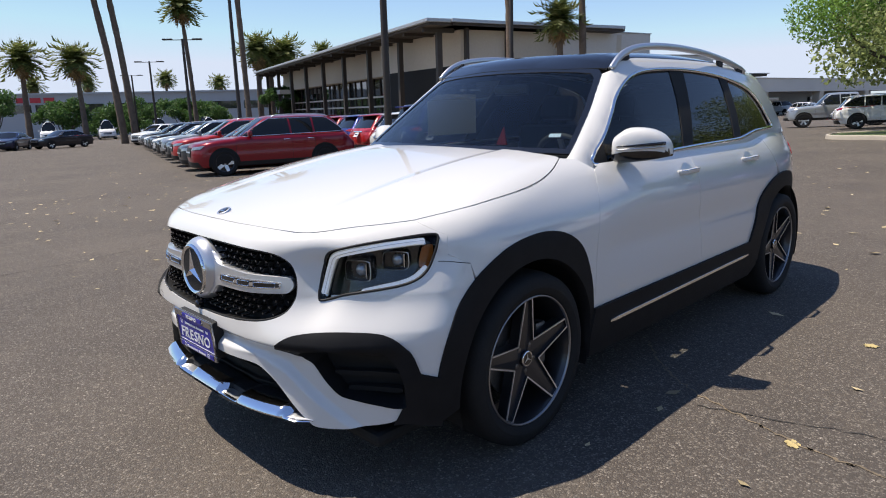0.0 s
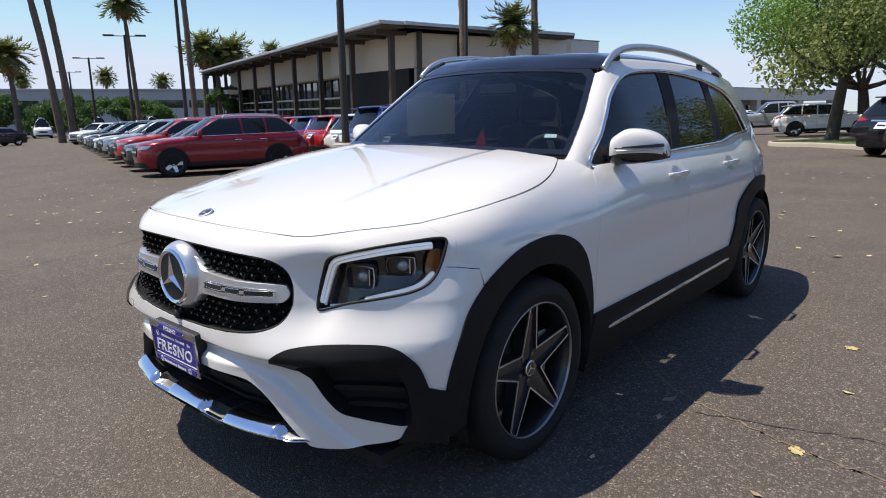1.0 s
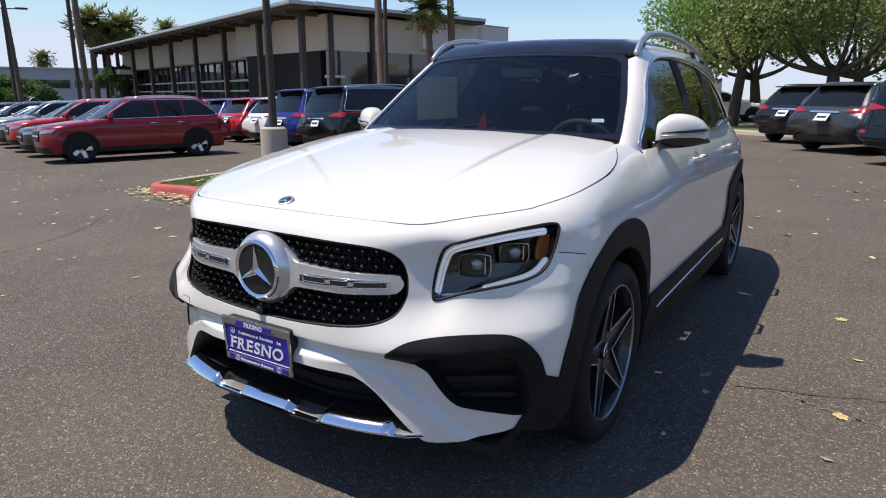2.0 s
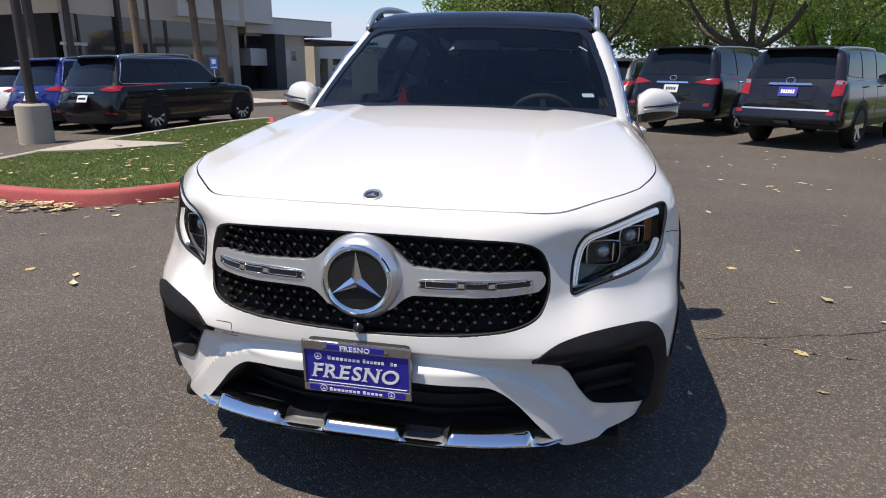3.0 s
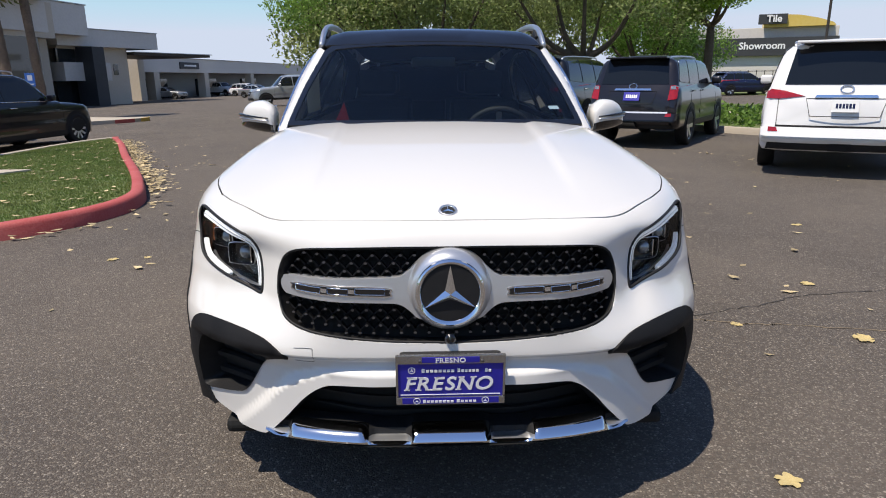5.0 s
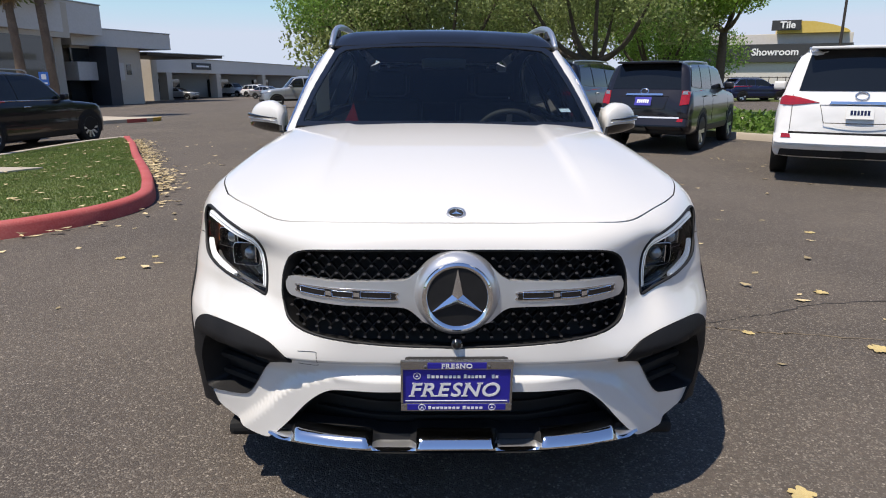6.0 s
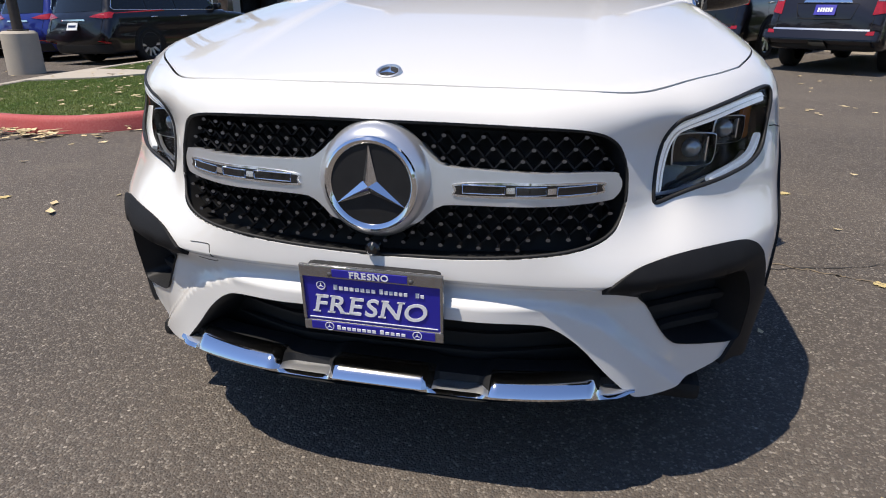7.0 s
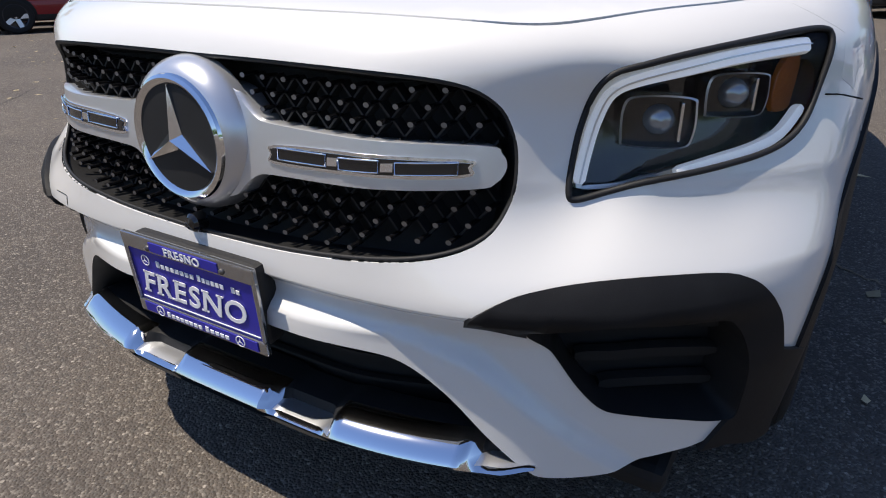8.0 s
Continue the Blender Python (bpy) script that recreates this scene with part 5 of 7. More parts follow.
def wheel_meshes(r, width, arms, bright):
    tyre = lathe("tyre", [(-width / 2, r * 0.68), (-width / 2, r * 0.9), (-width * 0.4, r), (width * 0.4, r), (width / 2, r * 0.93), (width * 0.51, r * 0.84), (width * 0.46, r * 0.70)], 30, M["rubber"], "x", angle=None)
    dish = lathe("rim", [(width * 0.44, r * 0.72), (width * 0.47, r * 0.69), (width * 0.42, r * 0.64), (0.0, r * 0.60), (0.0, 0.0)], 30, [M["rim_face"]], "x", angle=40)
    dish.materials[0] = M["rim_dark"]
    v, f = [], []
    for i in range(arms):
        a = 2 * math.pi * i / arms
        ca, sa = math.cos(a), math.sin(a)
        k = len(v)
        w0, w1 = 0.20 * r * math.sin(math.pi / arms) + 0.008, r * 0.62 * math.sin(math.pi / arms) * 0.34
        for rr, w, x in ((0.03, w0, width * 0.34), (r * 0.67, w1, width * 0.44)):
            for sg in (-1, 1):
                v += [(x, rr * ca - sg * w * sa, rr * sa + sg * w * ca), (x - 0.025, rr * ca - sg * w * sa, rr * sa + sg * w * ca)]
        f += [(k, k + 2, k + 6, k + 4), (k, k + 4, k + 5, k + 1), (k + 2, k + 3, k + 7, k + 6), (k + 4, k + 6, k + 7, k + 5)]
    spokes = mesh_of("spokes", v, f, M["satin"] if bright else M["rim_dark"], False)
    hub = lathe("hub_cap", [(width * 0.30, r * 0.14), (width * 0.37, r * 0.12), (width * 0.38, 0)], 14, M["satin"], "x")
    return tyre, dish, spokes, hub


def vehicle(name, label, category, c, colour, group=""):
    """One parked vehicle, nose at y = 0 looking to -y, tail at y = L."""
    shape = body_shape(c)
    L, W, H, belt = c["L"], c["W"], c["H"], c["belt"]
    car = thing(name, label, category, group)
    side = lambda q: ray_set(q, 1, 2, 0, 0.0, (1, 0, 0), 2.0, shape)
    ahead = lambda q: ray_set(q, 0, 2, 1, (c["ws1"] + c["rw1"]) / 2, (0, -1, 0), 4.0, shape)
    behind = lambda q: ray_set(q, 0, 2, 1, (c["ws1"] + c["rw1"]) / 2, (0, 1, 0), 4.5, shape)
    t = (1 - np.cos(np.linspace(0.0, math.pi, 64))) / 2
    ys = 0.024 + (L - 0.046) * np.clip(0.35 * t + 0.65 * np.linspace(0, 1, 64), 0, 1)
    ys[0], ys[-1] = 0.0215, L - 0.0215
    k = 104
    a = np.linspace(0, 2 * math.pi, k, endpoint=False) - math.pi / 2
    st = np.stack([np.zeros(64 * k), np.repeat(ys, k), np.full(64 * k, 0.58)], 1)
    way = np.tile(np.stack([np.cos(a), np.zeros(k), np.sin(a)], 1), (64, 1))
    v = cast(st, way, 2.6, shape)
    f = [(i * k + j, i * k + (j + 1) % k, (i + 1) * k + (j + 1) % k, (i + 1) * k + j) for i in range(63) for j in range(k)] + [tuple(range(k))[::-1], tuple(range(63 * k, 64 * k))]
    part("body", mesh_of("body", v, f, PAINT[colour], True), car)

    def patch(pname, outline, lift, m, out=0.006, sign=1, lip=0.012, step=0.07, plabel=""):
        return part(pname, panel(pname, outline, lift, m, (), step, out=out, lip=lip, sign=sign, shape=shape), car, plabel)
    zt = H - 0.12
    hw = W / 2
    k1 = (c["ws1"] - c["ws0"]) / (H - 0.06 - belt)
    k2 = (c["rw0"] - c["rw1"]) / (H - 0.06 - belt)
    yf0, yf1 = c["ws0"] + 0.10, c["ws0"] + 0.16 + (zt - belt) * k1
    yr0, yr1 = c["rw0"] - 0.22, c["rw0"] - 0.20 - (zt - belt) * k2
    zb = belt + 0.035
    p1, p2 = yf1 + (yr1 - yf1) * 0.30 + 0.1, yf1 + (yr1 - yf1) * 0.68 + 0.1
    wins = [[(yf0 + 0.08, zb), (p1, zb), (p1 - 0.02, zt), (yf1 + 0.1, zt - 0.01), (yf1 - 0.12, zt - 0.10)], [(p1 + 0.06, zb), (p2, zb + 0.01), (p2 - 0.02, zt), (p1 + 0.04, zt)]]
    if yr0 - p2 > 0.25:
        wins.append([(p2 + 0.06, zb + 0.01), (yr0 - 0.02, zb + 0.05), (yr0 + 0.01, zb + 0.09), (yr1, zt - 0.04), (yr1 - 0.1, zt - 0.015), (p2 + 0.04, zt)])
    wf, wr, r = c["wf"], c["wr"], c["r"]
    for s in (1, -1):
        for w in wins:
            patch("side_window", w, side, M["car_glass"], 0.011, s)
        if c.get("chrome"):
            edge = np.array([(yf0, zb - 0.012), (yr0, zb + 0.03), (yr0 + 0.03, zb + 0.09), (yr1 + 0.02, zt - 0.02), (yr1 - 0.1, zt + 0.014), (yf1 + 0.1, zt + 0.012), (yf1 - 0.13, zt - 0.09)])
            q = side(keep_corners(edge, 0.12))
            part("window_trim", tube("window_trim", (q + [0.006, 0, 0]) * [s, 1, 1], 0.011, M["chrome"], 5, True), car, "chrome window trim")
        for yw in (wf, wr):
            # near-black disc on the uncut body stands in for the shaded wheel well
            arc = arc_side(yw, r, r * 1.18, -14, 194, 26)
            patch("arch", np.concatenate([arc]), side, M["black"] if c.get("clad") else M["dark"], 0.006, s, 0.02, 0.1)
        low = [(wf + r * 1.1, c["clear"] + 0.02), (wr - r * 1.1, c["clear"] + 0.02), (wr - r * 1.13, c["clear"] + 0.14), (wf + r * 1.13, c["clear"] + 0.14)]
        patch("sill", low, side, M["black"], 0.010, s)
        xm = hw - 0.09
        mirror = part("door_mirror", from_bm("door_mirror", box_bm(0.20, 0.12, 0.15, (s * (hw + 0.06), c["ws0"] + 0.38, belt + 0.10), 0.045, segments=3), PAINT[colour], True), car)
        part("foot", from_bm("foot", box_bm(0.12, 0.05, 0.04, (s * (xm + 0.05), c["ws0"] + 0.40, belt + 0.035), 0.01), M["black"]), mirror)
        for yh in (p1 - 0.12, p2 - 0.10):
            q = side(np.array([(yh - 0.10, belt - 0.10), (yh, belt - 0.095), (yh + 0.10, belt - 0.10)])) + [0.02, 0, 0]
            part("door_handle", tube("door_handle", q * [s, 1, 1], 0.013, M["chrome"] if c.get("chrome") else PAINT[colour], 6), car)
        for yd in (yf0 - 0.12, p1 + 0.03, p2 + 0.02):
            q = side(np.stack([np.linspace(yd, yd + 0.02, 8), np.linspace(c["clear"] + 0.16, belt + 0.01, 8)], 1))
            part("door_seam", tube("door_seam", q * [s, 1, 1], 0.0035, M["seam"], 4), car)
        zl = c["lamp_z"]
        patch("headlamp", [(hw * 0.52, zl - 0.045), (hw * 0.86, zl - 0.02), (hw * 0.93, zl + 0.07), (hw * 0.60, zl + 0.045)], ahead, M["lamp_clear"], 0.008, s, 0.02, 0.05, "clear headlamp")
        zt2 = c["tail_z"]
        if c.get("tall_tail"):
            patch("tail_lamp", [(hw * 0.76, zt2 - 0.15), (hw * 0.93, zt2 - 0.12), (hw * 0.92, zt2 + 0.13), (hw * 0.77, zt2 + 0.12)], behind, M["red_lens"], 0.012, s, 0.03, 0.05, "red tail lamp")
            patch("lamp_top", [(hw * 0.78, zt2 + 0.05), (hw * 0.925, zt2 + 0.055), (hw * 0.92, zt2 + 0.12), (hw * 0.79, zt2 + 0.11)], behind, M["lamp_clear"], 0.018, s, 0.02, 0.05)
        else:
            patch("tail_lamp", [(hw * 0.48, zt2 - 0.02), (hw * 0.80, zt2 - 0.055), (hw * 0.95, zt2 - 0.05), (hw * 0.94, zt2 + 0.08), (hw * 0.72, zt2 + 0.045)], behind, M["red_lens"], 0.010, s, 0.03, 0.05, "red tail lamp")
        zq = 0.60 if c.get("bumper") else 0.46
        patch("reflector", [(hw * 0.76, zq), (hw * 0.88, zq), (hw * 0.88, zq + 0.06), (hw * 0.78, zq + 0.055)], behind, M["red_lens"], 0.062 if c.get("bumper") else 0.016, s, 0.01, 0.05)
        if c.get("rails"):
            y0, y1 = c["ws1"] + 0.25, c["rw1"] - 0.10
            zr = H - (0.075 if c["lean"] < 0.2 else 0.035)
            q = spline([(0.60, y0, zr - 0.05), (0.60, y0 + 0.15, zr + 0.02), (0.60, (y0 + y1) / 2, zr + 0.03), (0.60, y1 - 0.15, zr + 0.0), (0.60, y1, zr - 0.07)], 4) * [s * (hw - 0.33) / 0.60, 1, 1]
            part("roof_rail", tube("roof_rail", q, 0.018, M["satin"], 6), car)
        tyre, dish, spokes, hub = c["wheels"]
        for yw in (wf, wr):
            m = Matrix.Translation((s * (hw - 0.105), yw, r)) @ (Matrix.Identity(4) if s > 0 else Matrix.Rotation(math.pi, 4, "Z"))
            wheel = part("wheel", tyre, car, at=m)
            part("rim", dish, wheel)
            part("spokes", spokes, wheel)
            part("hub_cap", hub, wheel)
    patch("windscreen", [(-hw * 0.76, belt + 0.05), (hw * 0.76, belt + 0.05), (hw * 0.62, zt + 0.02), (0, zt + 0.045), (-hw * 0.62, zt + 0.02)], ahead, M["car_glass"])
    zr1 = c.get("rear_top", zt + 0.01)
    patch("rear_window", [(-hw * 0.74, belt + 0.04), (hw * 0.74, belt + 0.04), (hw * (0.62 + 0.25 * (0.255 - c["lean"])), zr1), (-hw * (0.62 + 0.25 * (0.255 - c["lean"])), zr1)], behind, M["car_glass"], 0.008, plabel="dark rear window")
    zg = c["lamp_z"] - 0.06
    patch("grille", [(-hw * 0.44, zg - 0.17), (hw * 0.44, zg - 0.17), (hw * 0.50, zg + 0.08), (-hw * 0.50, zg + 0.08)], ahead, M["black"], 0.008)
    patch("grille_bar", [(-hw * 0.46, zg - 0.06), (hw * 0.46, zg - 0.06), (hw * 0.46, zg - 0.02), (-hw * 0.46, zg - 0.02)], ahead, M["satin"], 0.022)
    patch("front_apron", [(-hw * 0.85, c["clear"] + 0.03), (hw * 0.85, c["clear"] + 0.03), (hw * 0.78, c["clear"] + 0.17), (-hw * 0.78, c["clear"] + 0.17)], ahead, M["black"], 0.010)
    patch("rear_apron", [(-hw * 0.90, c["clear"] + 0.03), (hw * 0.90, c["clear"] + 0.03), (hw * 0.86, c["clear"] + 0.20), (-hw * 0.86, c["clear"] + 0.20)], behind, M["black"], 0.014)
    patch("plate", [(-0.155, c["plate_z"] - 0.077), (0.155, c["plate_z"] - 0.077), (0.155, c["plate_z"] + 0.077), (-0.155, c["plate_z"] + 0.077)], behind, M["plate_blue"] if c.get("blue_plate") else M["plate_white"], 0.018, plabel="rear plate")
    patch("handle_bar", [(-0.36, c["plate_z"] + 0.11), (0.36, c["plate_z"] + 0.11), (0.34, c["plate_z"] + 0.145), (-0.34, c["plate_z"] + 0.145)], behind, M["chrome"], 0.022, lip=0.02, plabel="bright tailgate bar")
    if c.get("badge"):
        bz = c["plate_z"] + c["badge"]
        an = np.linspace(0, 2 * math.pi, 20, endpoint=False)
        part("badge_ring", tube("badge_ring", behind(np.c_[0.075 * np.cos(an), bz + 0.05 * np.sin(an)]) + [0, 0.012, 0], 0.010, M["chrome"], 6, True), car)
        for i in range(6):
            xc = -0.095 + 0.038 * i
            patch("plate_mark", [(xc - 0.014, c["plate_z"] - 0.03), (xc + 0.014, c["plate_z"] - 0.03), (xc + 0.014, c["plate_z"] + 0.03), (xc - 0.014, c["plate_z"] + 0.03)], behind, M["letter_white"] if c.get("blue_plate") else M["navy"], 0.021, lip=0.001)
        wz = c["plate_z"]
        loop = keep_corners(np.array([(-0.40, wz - 0.13), (0.40, wz - 0.13), (0.46, wz + 0.10), (-0.46, wz + 0.10)]), 0.06)
        part("plate_recess_seam", tube("plate_recess_seam", behind(loop) + [0, 0.002, 0], 0.005, M["seam"], 4, True), car)
    else:
        patch("plate_bar", [(-0.115, c["plate_z"] - 0.022), (0.115, c["plate_z"] - 0.022), (0.115, c["plate_z"] + 0.022), (-0.115, c["plate_z"] + 0.022)], behind, M["navy"], 0.022, lip=0.001)
    if c.get("bumper"):
        patch("bumper_step", [(-hw * 0.80, 0.655), (hw * 0.80, 0.655), (hw * 0.80, 0.69), (-hw * 0.80, 0.69)], behind, M["satin"] if c.get("blue_plate") else M["cladding"], 0.045, lip=0.04)
        patch("hitch_cover", [(-0.14, c["clear"] + 0.04), (0.14, c["clear"] + 0.04), (0.12, c["clear"] + 0.15), (-0.12, c["clear"] + 0.15)], behind, M["dark"], 0.05, lip=0.04)
        patch("rear_bumper", [(-hw * 0.94, 0.50), (hw * 0.94, 0.50), (hw * 0.95, 0.66), (-hw * 0.95, 0.66)], behind, PAINT[colour], 0.055, lip=0.06)
    for s in (1, -1):
        q = behind(np.stack([np.full(8, s * hw * 0.80), np.linspace(c["clear"] + 0.25, belt, 8)], 1)) + [0, 0.002, 0]
        part("gate_seam", tube("gate_seam", q, 0.004, M["seam"], 4), car)
    q = behind(np.stack([np.linspace(-hw * 0.8, hw * 0.8, 10), np.full(10, c["clear"] + 0.25)], 1)) + [0, 0.002, 0]
    part("gate_seam", tube("gate_seam", q, 0.004, M["seam"], 4), car)
    if c.get("spoiler"):
        yq = c["rw1"] + 0.06
        part("spoiler", from_bm("spoiler", box_bm(W * 0.66, 0.30, 0.035, (0, yq, H - 0.085), 0.014), PAINT[colour]), car)
    return car


M["navy"] = PAINT["navy"]


def kind_of(L, W, H, belt, ws0, ws1, rw0, rw1, wf, wr, r, clear=0.24, lamp_z=0.78, tail_z=0.98, plate_z=0.82, arms=5, bright=True, **more):
    c = dict(L=L, W=W, H=H, belt=belt, ws0=ws0, ws1=ws1, rw0=rw0, rw1=rw1, wf=wf, wr=wr, r=r, clear=clear, lamp_z=lamp_z, tail_z=tail_z, plate_z=plate_z, rake=0.10, round=0.42, tail=0.22, drop=0.17, lean=0.255)
    c.update(more)
    c["wheels"] = wheel_meshes(r, 0.23, arms, bright)
    return c


CROSS = kind_of(4.66, 1.89, 1.63, 1.03, 1.22, 2.05, 4.52, 4.05, 0.87, 3.74, 0.36, rails=1, chrome=1, spoiler=1, clad=0)
LARGE = kind_of(5.20, 1.96, 1.82, 1.08, 1.40, 2.15, 5.08, 4.75, 0.92, 4.05, 0.385, rails=1, chrome=1, spoiler=1, arms=10, lamp_z=0.86, tail_z=1.03)
RUGGED = kind_of(4.83, 1.78, 1.79, 1.17, 1.35, 1.98, 4.74, 4.52, 0.92, 3.71, 0.39, clear=0.36, rails=1, spoiler=1, lamp_z=0.92, tail_z=1.06, plate_z=0.98, tall_tail=1, blue_plate=1, bumper=1, badge=0.19, arms=6, tail=0.12, drop=0.12, clad=1, lean=0.15)
GRAND = kind_of(5.08, 1.98, 1.87, 1.19, 1.40, 2.05, 4.98, 4.78, 0.95, 3.80, 0.40, clear=0.34, rails=1, spoiler=1, lamp_z=0.94, tail_z=1.10, plate_z=0.95, arms=6, tail=0.14, bumper=1, badge=0.22, drop=0.12, lean=0.19)
LOW = kind_of(4.68, 1.81, 1.44, 0.93, 1.30, 2.15, 4.15, 3.45, 0.85, 3.69, 0.33, lamp_z=0.68, tail_z=0.88, plate_z=0.80, chrome=1, deck_y=4.0, deck_z=0.97, clear=0.20)
TRUCK = kind_of(5.70, 2.02, 1.92, 1.22, 1.55, 2.15, 3.85, 3.75, 0.98, 4.60, 0.41, clear=0.40, lamp_z=0.95, tail_z=1.05, plate_z=0.70, tall_tail=1, tail=0.06, deck_y=3.85, deck_z=1.22, arms=6)
VAN = kind_of(5.90, 2.02, 2.60, 1.28, 0.75, 1.45, 5.85, 5.75, 1.0, 4.66, 0.36, clear=0.25, lamp_z=0.90, tail_z=1.2, plate_z=1.0, tall_tail=1, tail=0.03, round=0.3, bright=False)


def park(car, x, y, turn, grip_y=0.0):
    """Stands a vehicle with the point grip_y along its length at (x, y). turn: degrees, 0 looks to -y, 180 to +y."""
    m = Matrix.Translation((x, y, 0)) @ Matrix.Rotation(radians(turn), 4, "Z") @ Matrix.Translation((0, -grip_y, 0))
    o = m.translation
    far = m @ Vector((0, 4.6, 0))
    z0, z1 = float(fall(o.x, o.y)), float(fall(far.x, far.y))
    side_a, side_b = m @ Vector((-0.8, 2.3, 0)), m @ Vector((0.8, 2.3, 0))
    pitch = math.atan2(z1 - z0, 4.6)
    roll = -math.atan2(float(fall(side_b.x, side_b.y)) - float(fall(side_a.x, side_a.y)), 1.6)
    car.matrix_basis = Matrix.Translation((o.x, o.y, z0)) @ Matrix.Rotation(radians(turn), 4, "Z") @ Matrix.Rotation(pitch, 4, "X") @ Matrix.Rotation(roll, 4, "Y")
    return car


def repaint(car, colour, label):
    """A copy takes its own paint, over shared meshes."""
    tagged(car, label)
    for o in car.children_recursive:
        if o.name.split(".")[0] in ("body", "door_mirror", "spoiler", "rear_bumper") and o.material_slots:
            o.material_slots[0].link = "OBJECT"
            o.material_slots[0].material = PAINT[colour]
    return car


ROW, BACK, SLANT, FAR = "cars in the front row", "cars parked with their tails out", "cars parked at a slant", "distant cars"
ruby = park(vehicle("crossover_car", "dark red crossover with bright alloy wheels", "car", CROSS, "ruby", ROW), -15.5, 6.54, -17.5, 0.87)
sedan = park(vehicle("sedan_car", "grey sedan parked nose out", "car", LOW, "grey", ROW), -18.15, 7.36, -17.5, 0.87)
order = [("c", "red", "red crossover parked nose out"), ("s", "grey", "dark grey sedan parked nose out"), ("c", "silver", "silver crossover parked nose out"), ("s", "black", "black sedan parked nose out"),
         ("s", "pearl", "white sedan parked nose out"), ("c", "charcoal", "charcoal crossover parked nose out"), ("s", "steel", "steel blue sedan parked nose out"), ("s", "pearl", "white sedan parked nose out"),
         ("c", "black", "black crossover parked nose out"), ("s", "silver", "silver sedan parked nose out"), ("s", "pearl", "white sedan parked nose out")]
for i, (k, colour, label) in enumerate(order):
    car = copy_thing(ruby if k == "c" else sedan, Matrix.Identity(4))
    repaint(park(car, -20.8 - 2.65 * i, 8.18 + 0.82 * i, -17.5, 0.87), colour, label)
big = park(vehicle("large_suv", "black large SUV with chrome window trim and red tail lamps", "car", LARGE, "black", BACK), -10.5, 11.55, 170, 4.05)
repaint(park(copy_thing(big, Matrix.Identity(4)), -13.0, 12.6, 170, 4.05), "blue", "bright blue large SUV with red tail lamps")
for x, y, colour, label in ((-15.5, 13.6, "pearl", "white crossover parked tail out"), (-18.1, 14.5, "red", "bright red crossover parked tail out"), (-20.7, 15.5, "blue", "blue crossover parked tail out"),
                            (-23.3, 16.4, "red", "bright red crossover parked tail out"), (-25.9, 17.3, "silver", "silver crossover parked tail out"), (-28.5, 18.2, "pearl", "white crossover parked tail out")):
    repaint(park(copy_thing(ruby, Matrix.Identity(4)), x, y, 170, 3.74), colour, label)
rough = park(vehicle("rugged_suv", "charcoal off-road SUV with a chrome tailgate bar and blue plate", "car", RUGGED, "charcoal", SLANT), 4.57, 10.92, 145.6, 3.71)
grand = park(vehicle("luxury_suv", "white luxury SUV with large red tail lamps", "car", GRAND, "pearl", SLANT), 6.08, 6.93, 151, 3.80)
repaint(park(copy_thing(grand, Matrix.Identity(4)), 2.95, 13.35, 147, 3.8), "black", "black luxury SUV parked tail out")
repaint(park(copy_thing(ruby, Matrix.Identity(4)), 1.2, 15.9, 148, 3.74), "grey", "dark grey crossover with a white plate")
repaint(park(copy_thing(ruby, Matrix.Identity(4)), 0.05, 18.8, 150, 3.74), "charcoal", "charcoal crossover parked tail out")
repaint(park(copy_thing(ruby, Matrix.Identity(4)), -5.2, 36.0, 110, 2.3), "pearl", "white crossover parked beyond the tree island")
repaint(park(copy_thing(ruby, Matrix.Identity(4)), 0.4, 36.6, 110, 2.3), "white", "white crossover parked beyond the tree island")
truck = park(vehicle("pickup_truck", "silver pickup truck with a crew cab", "pickup", TRUCK, "silver", FAR), -9.0, 41.2, 292, 2.6)
repaint(park(copy_thing(truck, Matrix.Identity(4)), -29.0, 93.0, 60, 2.6), "pearl", "white pickup truck before the service bays")
repaint(park(copy_thing(sedan, Matrix.Identity(4)), -30.3, 76.0, 80, 2.3), "silver", "silver sedan before the service bays")
repaint(park(copy_thing(ruby, Matrix.Identity(4)), -23.6, 86.3, 70, 2.3), "pearl", "white crossover before the service bays")
repaint(park(copy_thing(sedan, Matrix.Identity(4)), -19.4, 74.9, 70, 2.3), "silver", "silver sedan before the service bays")
repaint(park(copy_thing(ruby, Matrix.Identity(4)), 22.6, 44.2, 98, 2.3), "navy", "dark blue crossover on the street")
repaint(park(copy_thing(sedan, Matrix.Identity(4)), 27.2, 43.0, 98, 2.3), "red", "red sedan on the street")
repaint(park(copy_thing(ruby, Matrix.Identity(4)), -52.5, 19.0, 20, 2.3), "pearl", "white crossover across the lot")
repaint(park(copy_thing(ruby, Matrix.Identity(4)), -55.5, 20.2, 20, 2.3), "white", "white crossover across the lot")
repaint(park(copy_thing(sedan, Matrix.Identity(4)), -57.2, 13.0, 20, 2.3), "charcoal", "charcoal sedan at the end of the lane")
for i, colour in enumerate(("navy", "charcoal", "steel")):
    repaint(park(copy_thing(sedan, Matrix.Identity(4)), -58.0 - 4.5 * i, 9.6 + 0.6 * i, 60, 2.3), colour, "dark sedan parked across the lot")
van = park(vehicle("cargo_van", "white high-roof cargo van", "van", VAN, "pearl", FAR), -92.0, 20.5, 75, 3.0)
for i in (1, 2, 3):
    park(copy_thing(van, Matrix.Identity(4)), -92.0 + 1.2 * i, 20.5 + 6.4 * i, 75, 3.0)

